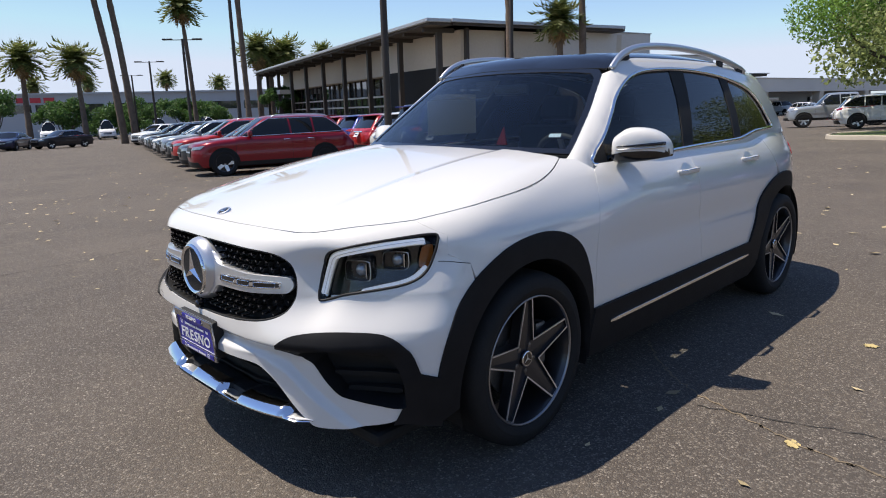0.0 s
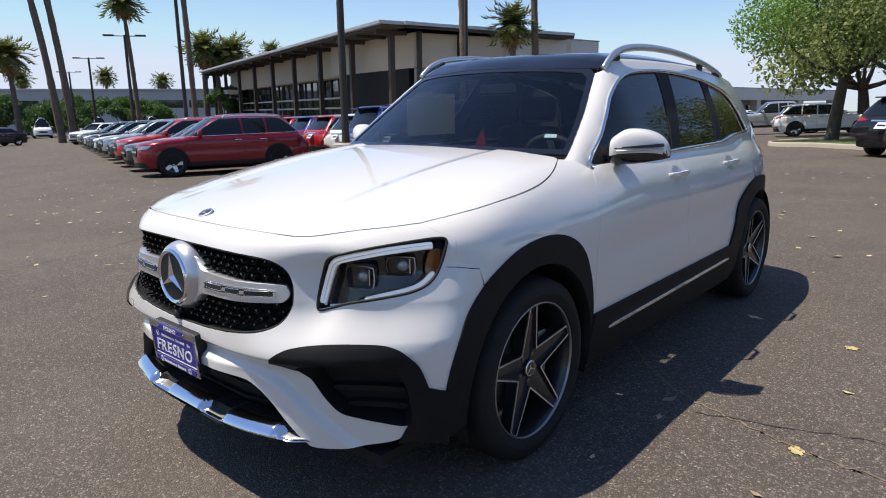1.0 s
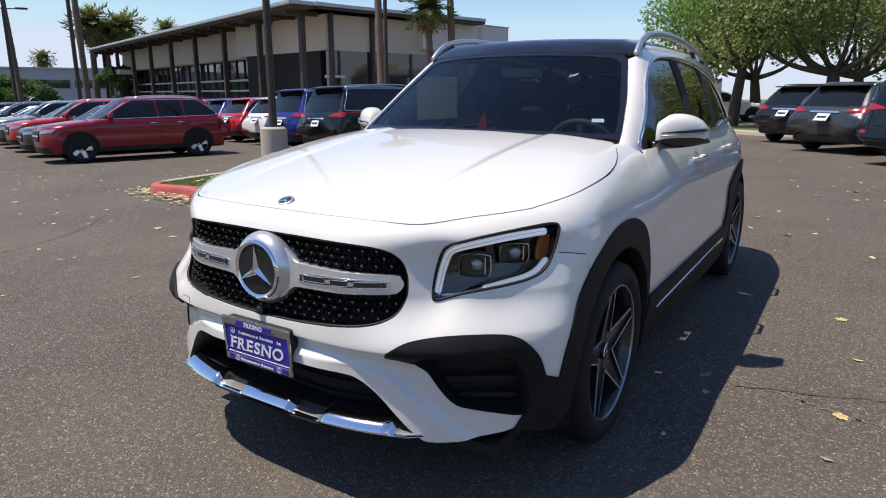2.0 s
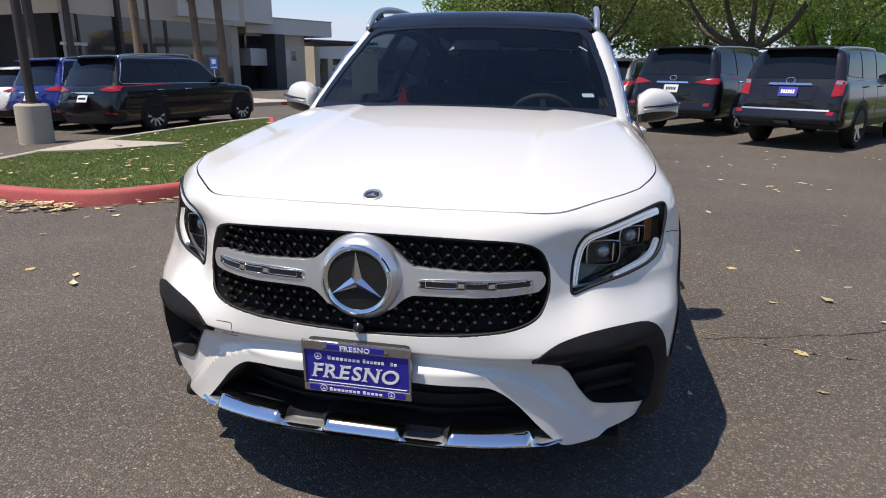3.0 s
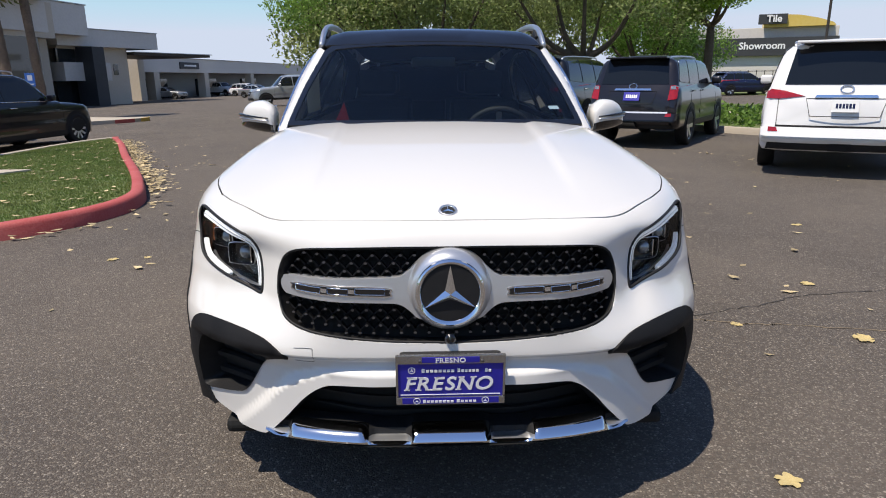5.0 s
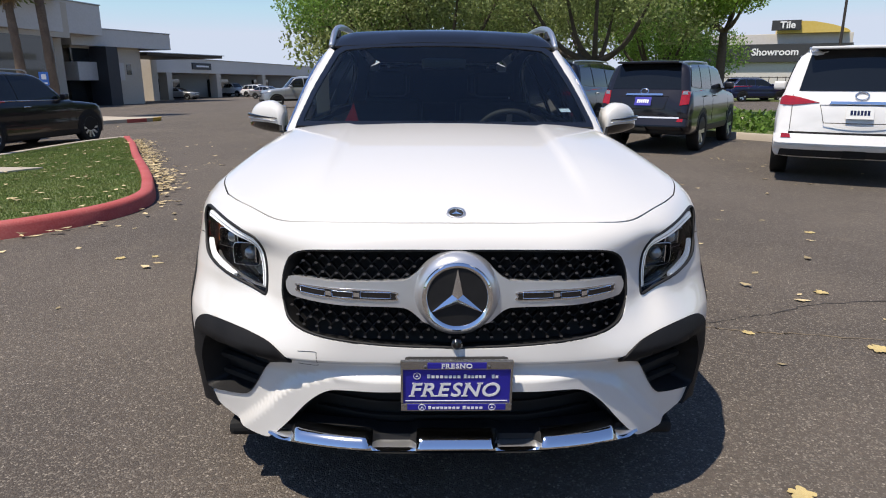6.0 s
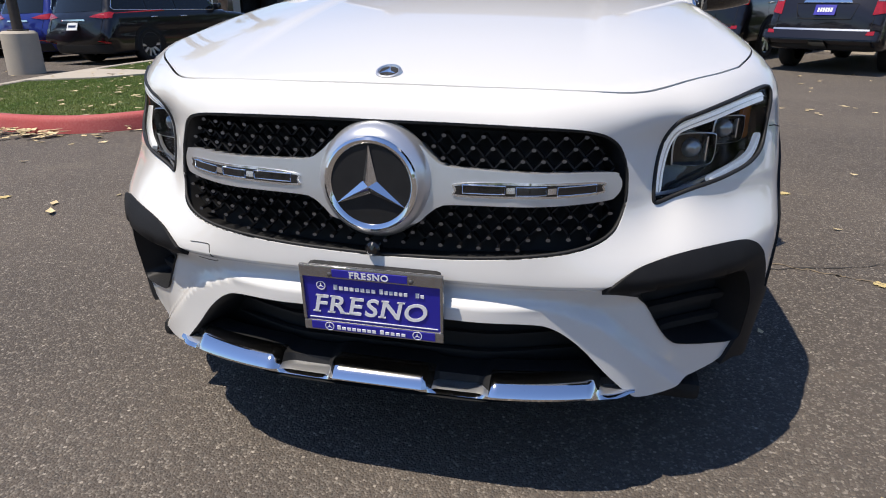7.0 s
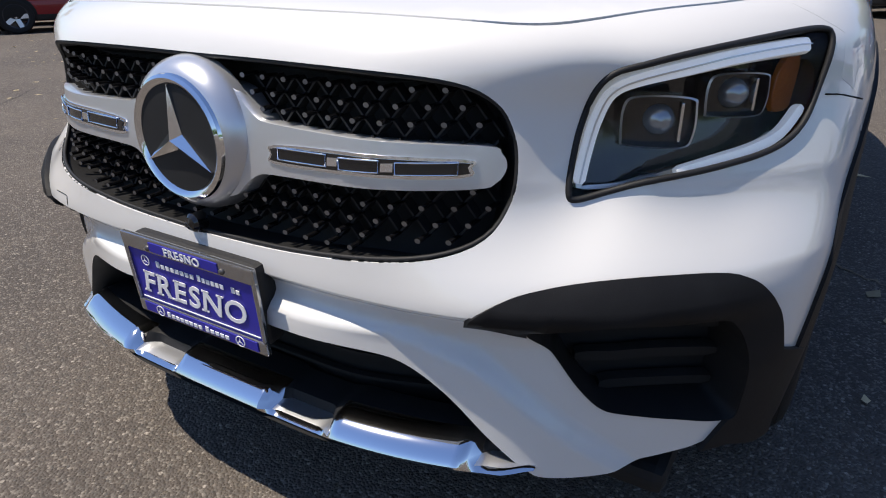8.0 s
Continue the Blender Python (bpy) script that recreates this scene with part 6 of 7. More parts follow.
# ---- ground and kerbs ----
M["kerb_red"] = mat("red_kerb_paint", (0.34, 0.045, 0.045), 0.75, grain=(60, (0.42, 0.12, 0.11), 0.75, 2.2), bump=0.002)
M["concrete"] = mat("concrete", (0.42, 0.37, 0.30), 0.9, grain=(90, (0.32, 0.28, 0.23), 0.8, 1.8), bump=0.002)
M["kerb_yellow"] = mat("yellow_kerb_paint", (0.55, 0.36, 0.05), 0.75, grain=(60, (0.42, 0.30, 0.10), 0.7, 3))
M["turf"] = mat("turf", (0.070, 0.115, 0.026), 0.95, grain=(26, (0.15, 0.16, 0.06), 0.8, 1.3), bump=0.01)
M["blade"] = mat("grass_blade", (0.11, 0.18, 0.04), 0.8, grain=(3, (0.22, 0.24, 0.085), 0.8, 0.9), island=True)
M["leaf_dry"] = mat("dry_leaf", (0.50, 0.41, 0.24), 0.8, grain=(60, (0.36, 0.27, 0.14), 0.7, 9), island=True)
M["leaf_big"] = mat("yellowed_leaf", (0.50, 0.43, 0.22), 0.8, grain=(90, (0.40, 0.26, 0.08), 0.8, 14))
M["leaf"] = mat("green_leaf", (0.13, 0.25, 0.04), 0.6, grain=(0.9, (0.26, 0.40, 0.09), 0.8, 0.35), island=True)
M["leaf_olive"] = mat("olive_leaf", (0.17, 0.235, 0.075), 0.65, grain=(0.9, (0.34, 0.37, 0.15), 0.8, 0.4), island=True)
M["leaf_lime"] = mat("lime_leaf", (0.13, 0.235, 0.03), 0.55, grain=(0.9, (0.24, 0.37, 0.06), 0.8, 0.4), island=True)
M["bark"] = mat("bark", (0.10, 0.080, 0.060), 0.95, grain=(16, (0.05, 0.04, 0.03), 0.9, 3), bump=0.02)
M["palm_bark"] = mat("palm_bark", (0.17, 0.125, 0.09), 0.95, grain=(14, (0.08, 0.06, 0.045), 0.9, 3), bump=0.02)
M["frond"] = mat("palm_frond", (0.085, 0.13, 0.03), 0.6, grain=(2, (0.22, 0.20, 0.07), 0.7, 0.8), island=True)
M["frond_dry"] = mat("dry_frond", (0.26, 0.17, 0.075), 0.9, grain=(3, (0.16, 0.10, 0.04), 0.7, 0.8), island=True)
M["wall_cream"] = mat("cream_render", (0.52, 0.46, 0.38), 0.9, grain=(6, (0.46, 0.40, 0.32), 0.8, 0.25), bump=0.003)
M["wall_white"] = mat("white_render", (0.60, 0.57, 0.53), 0.9, grain=(6, (0.52, 0.49, 0.45), 0.8, 0.2), bump=0.003)
M["wall_grey"] = mat("grey_panel", (0.40, 0.42, 0.44), 0.8, grain=(4, (0.34, 0.36, 0.38), 0.7, 0.1))
M["roof_edge"] = mat("roof_metal", (0.42, 0.45, 0.48), 0.5, 0.5, grain=(8, (0.34, 0.36, 0.38), 0.7, 0.8))
M["post_brown"] = mat("brown_steel", (0.030, 0.022, 0.018), 0.6, grain=(20, (0.05, 0.04, 0.03), 0.7, 2))
M["shop_glass"] = mat("shop_glass", (0.014, 0.018, 0.020), 0.05, 0, 0.5, spec=0.7, grain=(0.4, (0.05, 0.05, 0.05), 0.6, 0.15))
M["sign_dark"] = mat("sign_charcoal", (0.030, 0.032, 0.036), 0.6, grain=(4, (0.045, 0.046, 0.05), 0.6, 0.4))
M["sign_yellow"] = mat("sign_yellow", (0.62, 0.47, 0.14), 0.6, grain=(4, (0.55, 0.36, 0.05), 0.6, 0.4))
M["sign_blue"] = mat("blue_sign", (0.03, 0.14, 0.50), 0.45, grain=(30, (0.05, 0.18, 0.55), 0.5, 4))
M["sign_red"] = mat("red_sign", (0.50, 0.03, 0.04), 0.5)
M["leaf_deep"] = mat("deep_green_leaf", (0.045, 0.10, 0.025), 0.65, grain=(0.9, (0.10, 0.19, 0.05), 0.8, 0.4), island=True)
M["hedge"] = mat("hedge_leaf", (0.075, 0.16, 0.022), 0.7, grain=(2, (0.17, 0.26, 0.05), 0.8, 0.8), island=True)

for key in ("leaf", "leaf_olive", "leaf_lime", "leaf_deep", "frond", "hedge", "blade"):
    leafy(M[key])

gx = np.unique(np.concatenate([np.linspace(-900, -60, 29), np.linspace(-60, 60, 121), np.linspace(60, 900, 29)]))
xx, yy = np.meshgrid(gx, gx)
gn = len(gx)
quads = [(j * gn + i, j * gn + i + 1, (j + 1) * gn + i + 1, (j + 1) * gn + i) for j in range(gn - 1) for i in range(gn - 1)]
ground = thing("ground", "dark worn asphalt of a car lot", "ground", kind="structure",
               data=mesh_of("ground", np.stack([xx.ravel(), yy.ravel(), fall(xx, yy).ravel()], 1), quads, M["asphalt"]))


def slab(name, outline, height, material, label, category, depth=0.2, kind="structure"):
    """A flat-topped slab that follows the lot, standing height above it."""
    from mathutils.geometry import delaunay_2d_cdt
    o = np.asarray(outline, float)
    n = len(o)
    lo, hi = o.min(0), o.max(0)
    gx2, gy2 = np.meshgrid(np.arange(lo[0], hi[0], 0.6), np.arange(lo[1], hi[1], 0.6))
    g2 = np.stack([gx2.ravel(), gy2.ravel()], 1)
    g2 = g2[inside_poly(g2, o)]
    g2 = g2[[np.min(((o - q) ** 2).sum(1)) > 0.04 for q in g2]] if len(g2) else g2
    v2, _, f2, *_ = delaunay_2d_cdt([Vector(p) for p in np.concatenate([o, g2])], [(i, (i + 1) % n) for i in range(n)], [], 0, 1e-6)
    v2 = np.array([tuple(q) for q in v2])
    tri = [f for f in f2 if inside_poly(v2[list(f)].mean(0)[None], o)[0]]
    tri = [f if np.cross(v2[f[1]] - v2[f[0]], v2[f[2]] - v2[f[0]]) > 0 else f[::-1] for f in tri]
    k = len(v2)
    v = np.concatenate([np.c_[v2, fall(v2[:, 0], v2[:, 1]) + height], np.c_[o, fall(o[:, 0], o[:, 1]) + height], np.c_[o, fall(o[:, 0], o[:, 1]) - depth]])
    f = [tuple(q) for q in tri] + [(k + i, k + n + i, k + n + (i + 1) % n, k + (i + 1) % n) for i in range(n)]
    return thing(name, label, category, kind=kind, data=mesh_of(name, v, f, material, False))


def kerb(name, line, width, height, material, label, closed=False, slope_in=0.02):
    """A kerb stone run along a line, with rounded top edges."""
    p = np.asarray(line, float)
    d = (np.roll(p, -1, 0) - np.roll(p, 1, 0)) if closed else np.gradient(p, axis=0)
    d /= np.linalg.norm(d, axis=1)[:, None]
    s = np.stack([d[:, 1], -d[:, 0]], 1)
    prof = [(0.0, -0.1), (slope_in * 0.6, height * 0.7), (slope_in, height - 0.02), (slope_in + 0.018, height), (width - 0.015, height), (width, height - 0.015), (width, -0.1)]
    z = fall(p[:, 0], p[:, 1])
    v = np.concatenate([np.c_[p - s * a, z + h] for a, h in prof])
    n = len(p)
    f = []
    for r in range(len(prof) - 1):
        for i in range(n if closed else n - 1):
            k = (i + 1) % n
            f.append((r * n + i, r * n + k, (r + 1) * n + k, (r + 1) * n + i))
    me = mesh_of(name, v, f, material, True)
    me.set_sharp_from_angle(angle=radians(50))
    return thing(name, label, "kerb", kind="structure", data=me)


# grass island with its red kerb
ISLAND = spline([(-8.0, 14.2), (-7.75, 13.9), (-6.8, 12.1), (-5.6, 9.6), (-4.25, 6.9), (-3.6, 5.5), (-3.27, 4.6), (-3.30, 3.85), (-3.72, 3.2), (-4.3, 2.88), (-5.3, 3.0), (-6.5, 3.35), (-7.4, 3.4),
                 (-7.8, 3.9), (-8.0, 5.3), (-8.5, 7.8), (-8.65, 10.5), (-8.5, 13.2)], 6, True)
red_part, grey_part = ISLAND[:78], np.concatenate([ISLAND[77:], ISLAND[:1]])
kerb("kerb_red", red_part[::-1], 0.16, 0.15, M["kerb_red"], "faded red painted kerb round the grass", slope_in=0.025)
kerb("kerb_plain", grey_part[::-1], 0.15, 0.15, M["concrete"], "pale concrete kerb along the grass", slope_in=0.02)
turf_line = shrink(ISLAND, 0.14)
slab("turf", turf_line, 0.12, M["turf"], "worn green turf strewn with dry leaves", "grass")
slab("path", [(-8.42, 8.1), (-6.2, 7.5), (-7.0, 6.6), (-8.15, 6.2)], 0.15, M["concrete"], "concrete strip in the turf", "path")
rng = np.random.default_rng(5)


def scatter_in(poly, count):
    lo, hi = poly.min(0), poly.max(0)
    q = rng.uniform(lo, hi, (count * 3, 2))
    return q[inside_poly(q, poly)][:count]


def tufts(name, spots, height, width, base, material, label, category):
    """Upright blades, three to a spot."""
    n = len(spots)
    v, f = [], []
    for q, z in zip(spots, base):
        for _ in range(2):
            a = rng.uniform(0, 6.28)
            dx, dy = math.cos(a) * width, math.sin(a) * width
            lean = rng.uniform(-0.6, 0.6, 2) * height
            h = height * rng.uniform(0.5, 1.2)
            k = len(v)
            v += [(q[0] - dx, q[1] - dy, z), (q[0] + dx, q[1] + dy, z), (q[0] + lean[0], q[1] + lean[1], z + h)]
            f.append((k, k + 1, k + 2))
    return thing(name, label, category, kind="stuff", data=mesh_of(name, v, f, material, False))


g = scatter_in(turf_line, 60000)
g = g[(g[:, 1] < 13) | (rng.uniform(0, 1, len(g)) < 0.5)]
tufts("grass", g, 0.022, 0.0055, fall(g[:, 0], g[:, 1]) + 0.12, M["blade"], "short green grass on the island", "grass")


def litter(name, spots, size, base, material, label):
    """Dry leaves: little curled diamonds with a fold down the middle."""
    v, f = [], []
    for q, z in zip(spots, base):
        a, s = rng.uniform(0, 6.28), size * rng.uniform(0.5, 1.4)
        c, d = math.cos(a), math.sin(a)
        curl = s * rng.uniform(0.05, 0.45)
        pts = [(-s, 0, curl), (-0.2 * s, 0.5 * s, curl * 0.4), (s, 0.1 * s, curl * 0.8), (-0.1 * s, -0.5 * s, curl * 0.7), (0, 0, 0.004)]
        k = len(v)
        v += [(q[0] + c * x - d * y, q[1] + d * x + c * y, z + w) for x, y, w in pts]
        f += [(k, k + 4, k + 1), (k + 1, k + 4, k + 2), (k + 2, k + 4, k + 3), (k + 3, k + 4, k)]
    return thing(name, label, "leaves", kind="stuff", data=mesh_of(name, v, f, material, False))


on_turf = scatter_in(turf_line, 230)
litter("fallen_leaves", on_turf, 0.045, fall(on_turf[:, 0], on_turf[:, 1]) + 0.145, M["leaf_dry"], "dry leaves on the turf")
edge = evenly(red_part, 0.05, False)
tang = np.gradient(edge, axis=0)
tang /= np.linalg.norm(tang, axis=1)[:, None]
heap = []
for i in rng.integers(0, len(edge), 1300):
    q = edge[i]
    dense = 1.0 if (q[1] > 5.5 or (q[0] < -4.3 and q[1] < 4.4)) else 0.12
    if rng.uniform() < dense:
        off = abs(rng.normal(0, 0.16)) + 0.03
        for way in (1, -1):
            heap.append(q + np.array([-tang[i, 1], tang[i, 0]]) * off * way)
heap = np.array(heap)
heap = heap[~inside_poly(heap, ISLAND)]
litter("leaf_drift", heap, 0.05, fall(heap[:, 0], heap[:, 1]) + rng.uniform(0.0, 0.05, len(heap)), M["leaf_dry"], "drift of dry leaves along the kerb")
loose = np.concatenate([rng.normal((-9, 2.5), (6, 3.5), (330, 2)), rng.normal((3.5, 7), (3, 4), (150, 2)), rng.uniform((-30, -6), (12, 22), (260, 2)), rng.normal((-5.5, 9), (3, 4), (150, 2))])
loose = loose[~inside_poly(loose, ISLAND) & ~((np.abs(loose[:, 0]) < 1.0) & (loose[:, 1] > -1.2) & (loose[:, 1] < 3.9)) & ~((np.abs(loose[:, 0]) < 1.6) & (loose[:, 1] < 0))]
litter("loose_leaves", loose, 0.042, fall(loose[:, 0], loose[:, 1]) + 0.003, M["leaf_dry"], "scattered dry leaves on the asphalt")


def big_leaf(seed):
    """A lobed yellow leaf, curled at the rim."""
    r = np.random.default_rng(seed)
    a = np.linspace(0, 2 * math.pi, 30, endpoint=False)
    rad = 0.62 + 0.38 * np.abs(np.cos(2.5 * a)) ** 0.7 + r.normal(0, 0.06, 30)
    rim = np.c_[rad * np.cos(a), rad * np.sin(a) * 0.85, 0.10 + 0.14 * r.uniform(0, 1, 30)]
    mid = np.c_[rad * 0.5 * np.cos(a), rad * 0.42 * np.sin(a), 0.06 + 0.05 * r.uniform(0, 1, 30)]
    v = np.concatenate([rim, mid, [(0, 0, 0.03)]])
    f = [(i, (i + 1) % 30, 30 + (i + 1) % 30, 30 + i) for i in range(30)] + [(30 + i, 30 + (i + 1) % 30, 60) for i in range(30)]
    return mesh_of("big_leaf", v, f, M["leaf_big"], True)


for i, (x, y, s) in enumerate(((1.18, -0.77, 0.050), (2.25, 0.43, 0.062), (2.49, 1.36, 0.05), (-2.52, 2.25, 0.045), (-2.27, 2.30, 0.035), (1.634, 2.077, 0.04), (1.68, 0.67, 0.035), (3.4, 3.1, 0.05), (-3.0, 0.9, 0.04))):
    lf_ob = thing("yellow_leaf", "curled yellow leaf on the asphalt", "leaf", "big leaves", data=big_leaf(i))
    lf_ob.matrix_basis = Matrix.Translation((x, y, float(fall(x, y)) - s * 0.02)) @ pose(0, 0, 0, 0, 0, 77 * i) @ Matrix.Scale(s, 4)


def crack(name, pts, width, material, label):
    """A filled crack: an uneven ribbon a hair above the asphalt."""
    p = spline(pts, 14)
    p = p + rng.normal(0, 0.008, p.shape)
    d = np.gradient(p, axis=0)
    d /= np.linalg.norm(d, axis=1)[:, None]
    s = np.stack([d[:, 1], -d[:, 0]], 1)
    w = width * rng.uniform(0.3, 1.4, len(p))[:, None]
    z = fall(p[:, 0], p[:, 1]) + 0.003
    v = np.concatenate([np.c_[p - s * w, z], np.c_[p + s * w, z]])
    n = len(p)
    return thing(name, label, "crack", kind="structure", data=mesh_of(name, v, [(i, i + 1, n + i + 1, n + i) for i in range(n - 1)], material, False))


M["crack"] = mat("crack_grit", (0.22, 0.17, 0.11), 0.95, grain=(40, (0.10, 0.08, 0.06), 0.9, 6))
M["crack_dark"] = mat("crack_dark", (0.028, 0.026, 0.024), 0.95, grain=(40, (0.045, 0.04, 0.035), 0.9, 6))
crack("crack_a", [(0.70, 1.35), (0.88, 1.11), (1.16, 0.89), (1.43, 0.78), (1.68, 0.69), (1.85, 0.66), (2.04, 0.63), (3.2, 0.35)], 0.006, M["crack"], "gritty crack in the asphalt")
crack("crack_b", [(-4.5, -1.4), (-4.62, -0.67), (-4.66, -0.18), (-4.88, 0.51), (-5.3, 1.2), (-6.0, 1.9)], 0.006, M["crack_dark"], "dark crack in the asphalt")
crack("crack_c", [(1.25, 0.75), (1.9, 0.95), (2.4, 1.15), (3.4, 1.3), (4.8, 1.9)], 0.005, M["crack_dark"], "dark crack in the asphalt")

# planter, pavement and verge beyond the slanted row
ROWD = np.array([-0.545, 0.838])
ROWN = np.array([0.838, 0.545])
P0 = np.array([7.35, 13.25])


def band(a, b, s0=-22.0, s1=34.0):
    return [P0 + ROWD * s0 + ROWN * a, P0 + ROWD * s1 + ROWN * a, P0 + ROWD * s1 + ROWN * b, P0 + ROWD * s0 + ROWN * b]


kl = np.array([P0 + ROWD * s for s in np.linspace(-22, 6.5, 20)])
kerb("kerb_planter", kl, 0.16, 0.16, M["concrete"], "pale concrete kerb before the planter")
slab("planter_soil", band(0.15, 5.2, -22, 6.4), 0.13, M["turf"], "planted strip along the lot", "planter")
slab("pavement", band(5.2, 7.0), 0.14, M["concrete"], "pale concrete pavement by the street", "pavement")
slab("verge", band(7.0, 13.0), 0.12, M["turf"], "mown grass verge by the street", "grass")
slab("far_verge", band(30.0, 60.0, -60, 80), 0.10, M["turf"], "grass beyond the street", "grass")
hp = np.array(band(0.5, 4.6, -14, 6.0))
hq = scatter_in(hp, 9000)


def clump_cloud(centres, radii, count, size, material, squash=0.8):
    """Small leaf quads filling a set of lumps, denser towards their rims."""
    c, r = np.asarray(centres, float), np.asarray(radii, float)
    pick = rng.choice(len(c), count, p=r ** 2 / (r ** 2).sum())
    d = rng.normal(0, 1, (count, 3))
    d /= np.linalg.norm(d, axis=1)[:, None]
    rad = r[pick] * (1 - 0.75 * rng.uniform(0, 1, count) ** 2.2) * rng.uniform(0.85, 1.12, count)
    p = c[pick] + d * rad[:, None] * [1, 1, squash]
    s = size * rng.uniform(0.5, 1.5, count)
    u = rng.normal(0, 1, (count, 3))
    u /= np.linalg.norm(u, axis=1)[:, None]
    w = np.cross(u, rng.normal(0, 1, (count, 3)))
    w /= np.linalg.norm(w, axis=1)[:, None]
    u, w = u * s[:, None], w * s[:, None] * 0.55
    v = np.stack([p - u, p - w, p + u, p + w], 1).reshape(-1, 3)
    return v, np.arange(4 * count).reshape(-1, 4)


hc = np.c_[hq[:260], fall(hq[:260, 0], hq[:260, 1]) + 0.28]
v, f = clump_cloud(hc, np.full(len(hc), 0.42), 9000, 0.07, None, 0.75)
thing("hedge", "low bright green shrubs in the planter", "hedge", kind="stuff", data=mesh_of("hedge", v, f, M["hedge"], False))


# ---- trees ----
def tree(x, y, height, spread, trunk, leaf, count, leaf_size, label, seed, low=0.30, name="shade_tree", lumps=15):
    """A forked trunk with limbs, and a crown of small leaf blades in uneven lumps."""
    r = np.random.default_rng(seed)
    t = thing(name, label, "tree", "shade trees", at=Matrix.Translation((x, y, float(fall(x, y)) - 0.05)))
    fork = height * low
    bend = r.normal(0, 0.12, 2)
    stem = spline([(0, 0, 0), (bend[0] * 0.4, bend[1] * 0.4, fork * 0.5), (bend[0], bend[1], fork)], 5)
    part("trunk", tube("trunk", stem, np.linspace(trunk * 1.25, trunk * 0.8, len(stem)), M["bark"], 10), t)
    centres, radii = [], []
    for i in range(lumps):
        a, q = 2.4 * i + r.uniform(-0.4, 0.4), math.sqrt((i + 0.5) / lumps)
        cz = fork + (height - fork) * (0.20 + 0.68 * r.uniform(0, 1)) * (1 - 0.25 * q)
        centres.append((bend[0] + spread * 0.78 * q * math.cos(a), bend[1] + spread * 0.78 * q * math.sin(a), cz))
        radii.append(spread * r.uniform(0.22, 0.40))
    for i in range(0, lumps, 2):
        c = np.array(centres[i])
        mid = stem[-1] * 0.5 + c * 0.5 + [0, 0, -0.25 * (c[2] - fork)]
        limb = spline([stem[-1], mid, c], 6)
        part("limb", tube("limb", limb, np.linspace(trunk * 0.55, trunk * 0.10, len(limb)), M["bark"], 7), t)
    v, f = clump_cloud(centres, radii, count, leaf_size, leaf)
    tagged(part("crown", mesh_of("crown", v, f, leaf, False), t), kind="stuff")
    return t


tree(-3.0, 26.0, 9.2, 3.8, 0.20, M["leaf"], 40000, 0.055, "broad green shade tree on a kerbed island", 3, 0.27)
tree(0.4, 25.5, 8.4, 5.0, 0.24, M["leaf_olive"], 34000, 0.058, "olive green shade tree with sparse twigs", 4, 0.25)
tree(5.7, 21.2, 7.2, 4.2, 0.24, M["leaf_olive"], 30000, 0.054, "olive green tree with a twisted trunk", 5, 0.28)
tree(9.6, 26.5, 6.8, 3.6, 0.20, M["leaf"], 26000, 0.056, "green tree behind the parked cars", 6, 0.25)
tree(10.6, 22.2, 7.6, 2.3, 0.17, M["leaf_lime"], 24000, 0.054, "bright lime green tree with a slim trunk", 7, 0.42)
tree(-3.5, 36.0, 9.0, 5.0, 0.26, M["leaf_olive"], 12000, 0.125, "olive green tree behind the island", 8, 0.25)
tree(1.0, 36.5, 10.0, 5.6, 0.26, M["leaf"], 13000, 0.13, "tall green tree beyond the lot", 9, 0.22)
tree(13.6, 37.0, 8.0, 2.8, 0.22, M["leaf"], 11000, 0.12, "dark green tree by the street", 10, 0.2)
tree(6.5, 39.0, 8.5, 5.0, 0.24, M["leaf_olive"], 11000, 0.13, "olive tree by the street", 11, 0.18)
for i, (x, y, h, w) in enumerate(((-106, 25.5, 7.0, 4.4), (-103, 30.5, 5.6, 4.2), (-99.5, 34, 6.0, 4.4), (-97, 40, 6.8, 3.8), (-97, 44.5, 5.2, 3.8), (-87, 51, 7.6, 3.4), (-114, 18.5, 10.5, 4.5))):
    tree(x, y, h, w, 0.25, M["leaf_deep"], 7000, 0.17, "rounded dark green tree before the far building", 30 + i, 0.12, lumps=10)
ki = spline([(-4.4, 23.4), (-2.4, 22.2), (-0.4, 21.1), (0.5, 21.7), (0.0, 23.5), (-1.2, 26.6), (-3.0, 27.6), (-4.8, 26.0)], 5, True)
kerb("kerb_island", ki, 0.15, 0.15, M["concrete"], "pale kerb round the tree island", True, 0.02)
slab("island_soil", shrink(ki, 0.13), 0.12, M["turf"], "soil and stones under the island tree", "planter")


# ---- palms ----
def frond_mesh(name, length, droop, material, r):
    """One fan of leaflets along a drooping rib, folded into a shallow V."""
    t = np.linspace(0, 1, 9)
    rib = np.stack([length * t * (1 - 0.25 * droop * t), np.zeros(9), length * (0.45 * t - (0.35 + 0.75 * droop) * t * t)], 1)
    v, f = [], []
    for i in range(1, 9):
        w = length * 0.34 * math.sin(math.pi * (0.15 + 0.8 * t[i]))
        for sg in (-1, 1):
            k = len(v)
            b0, b1 = rib[i - 1], rib[i]
            tip = (b0 + b1) / 2 + [0.14 * length, sg * w, -0.30 * w + r.normal(0, 0.03)]
            v += [b0, b1, tip]
            f.append((k, k + 1, k + 2))
            v += [b0 * 0.5 + b1 * 0.5, b1 + [0, 0, 0.01], (b0 + b1) / 2 + [0.26 * length, sg * w * 0.8, -0.22 * w]]
            f.append((k + 3, k + 4, k + 5))
    return v, f


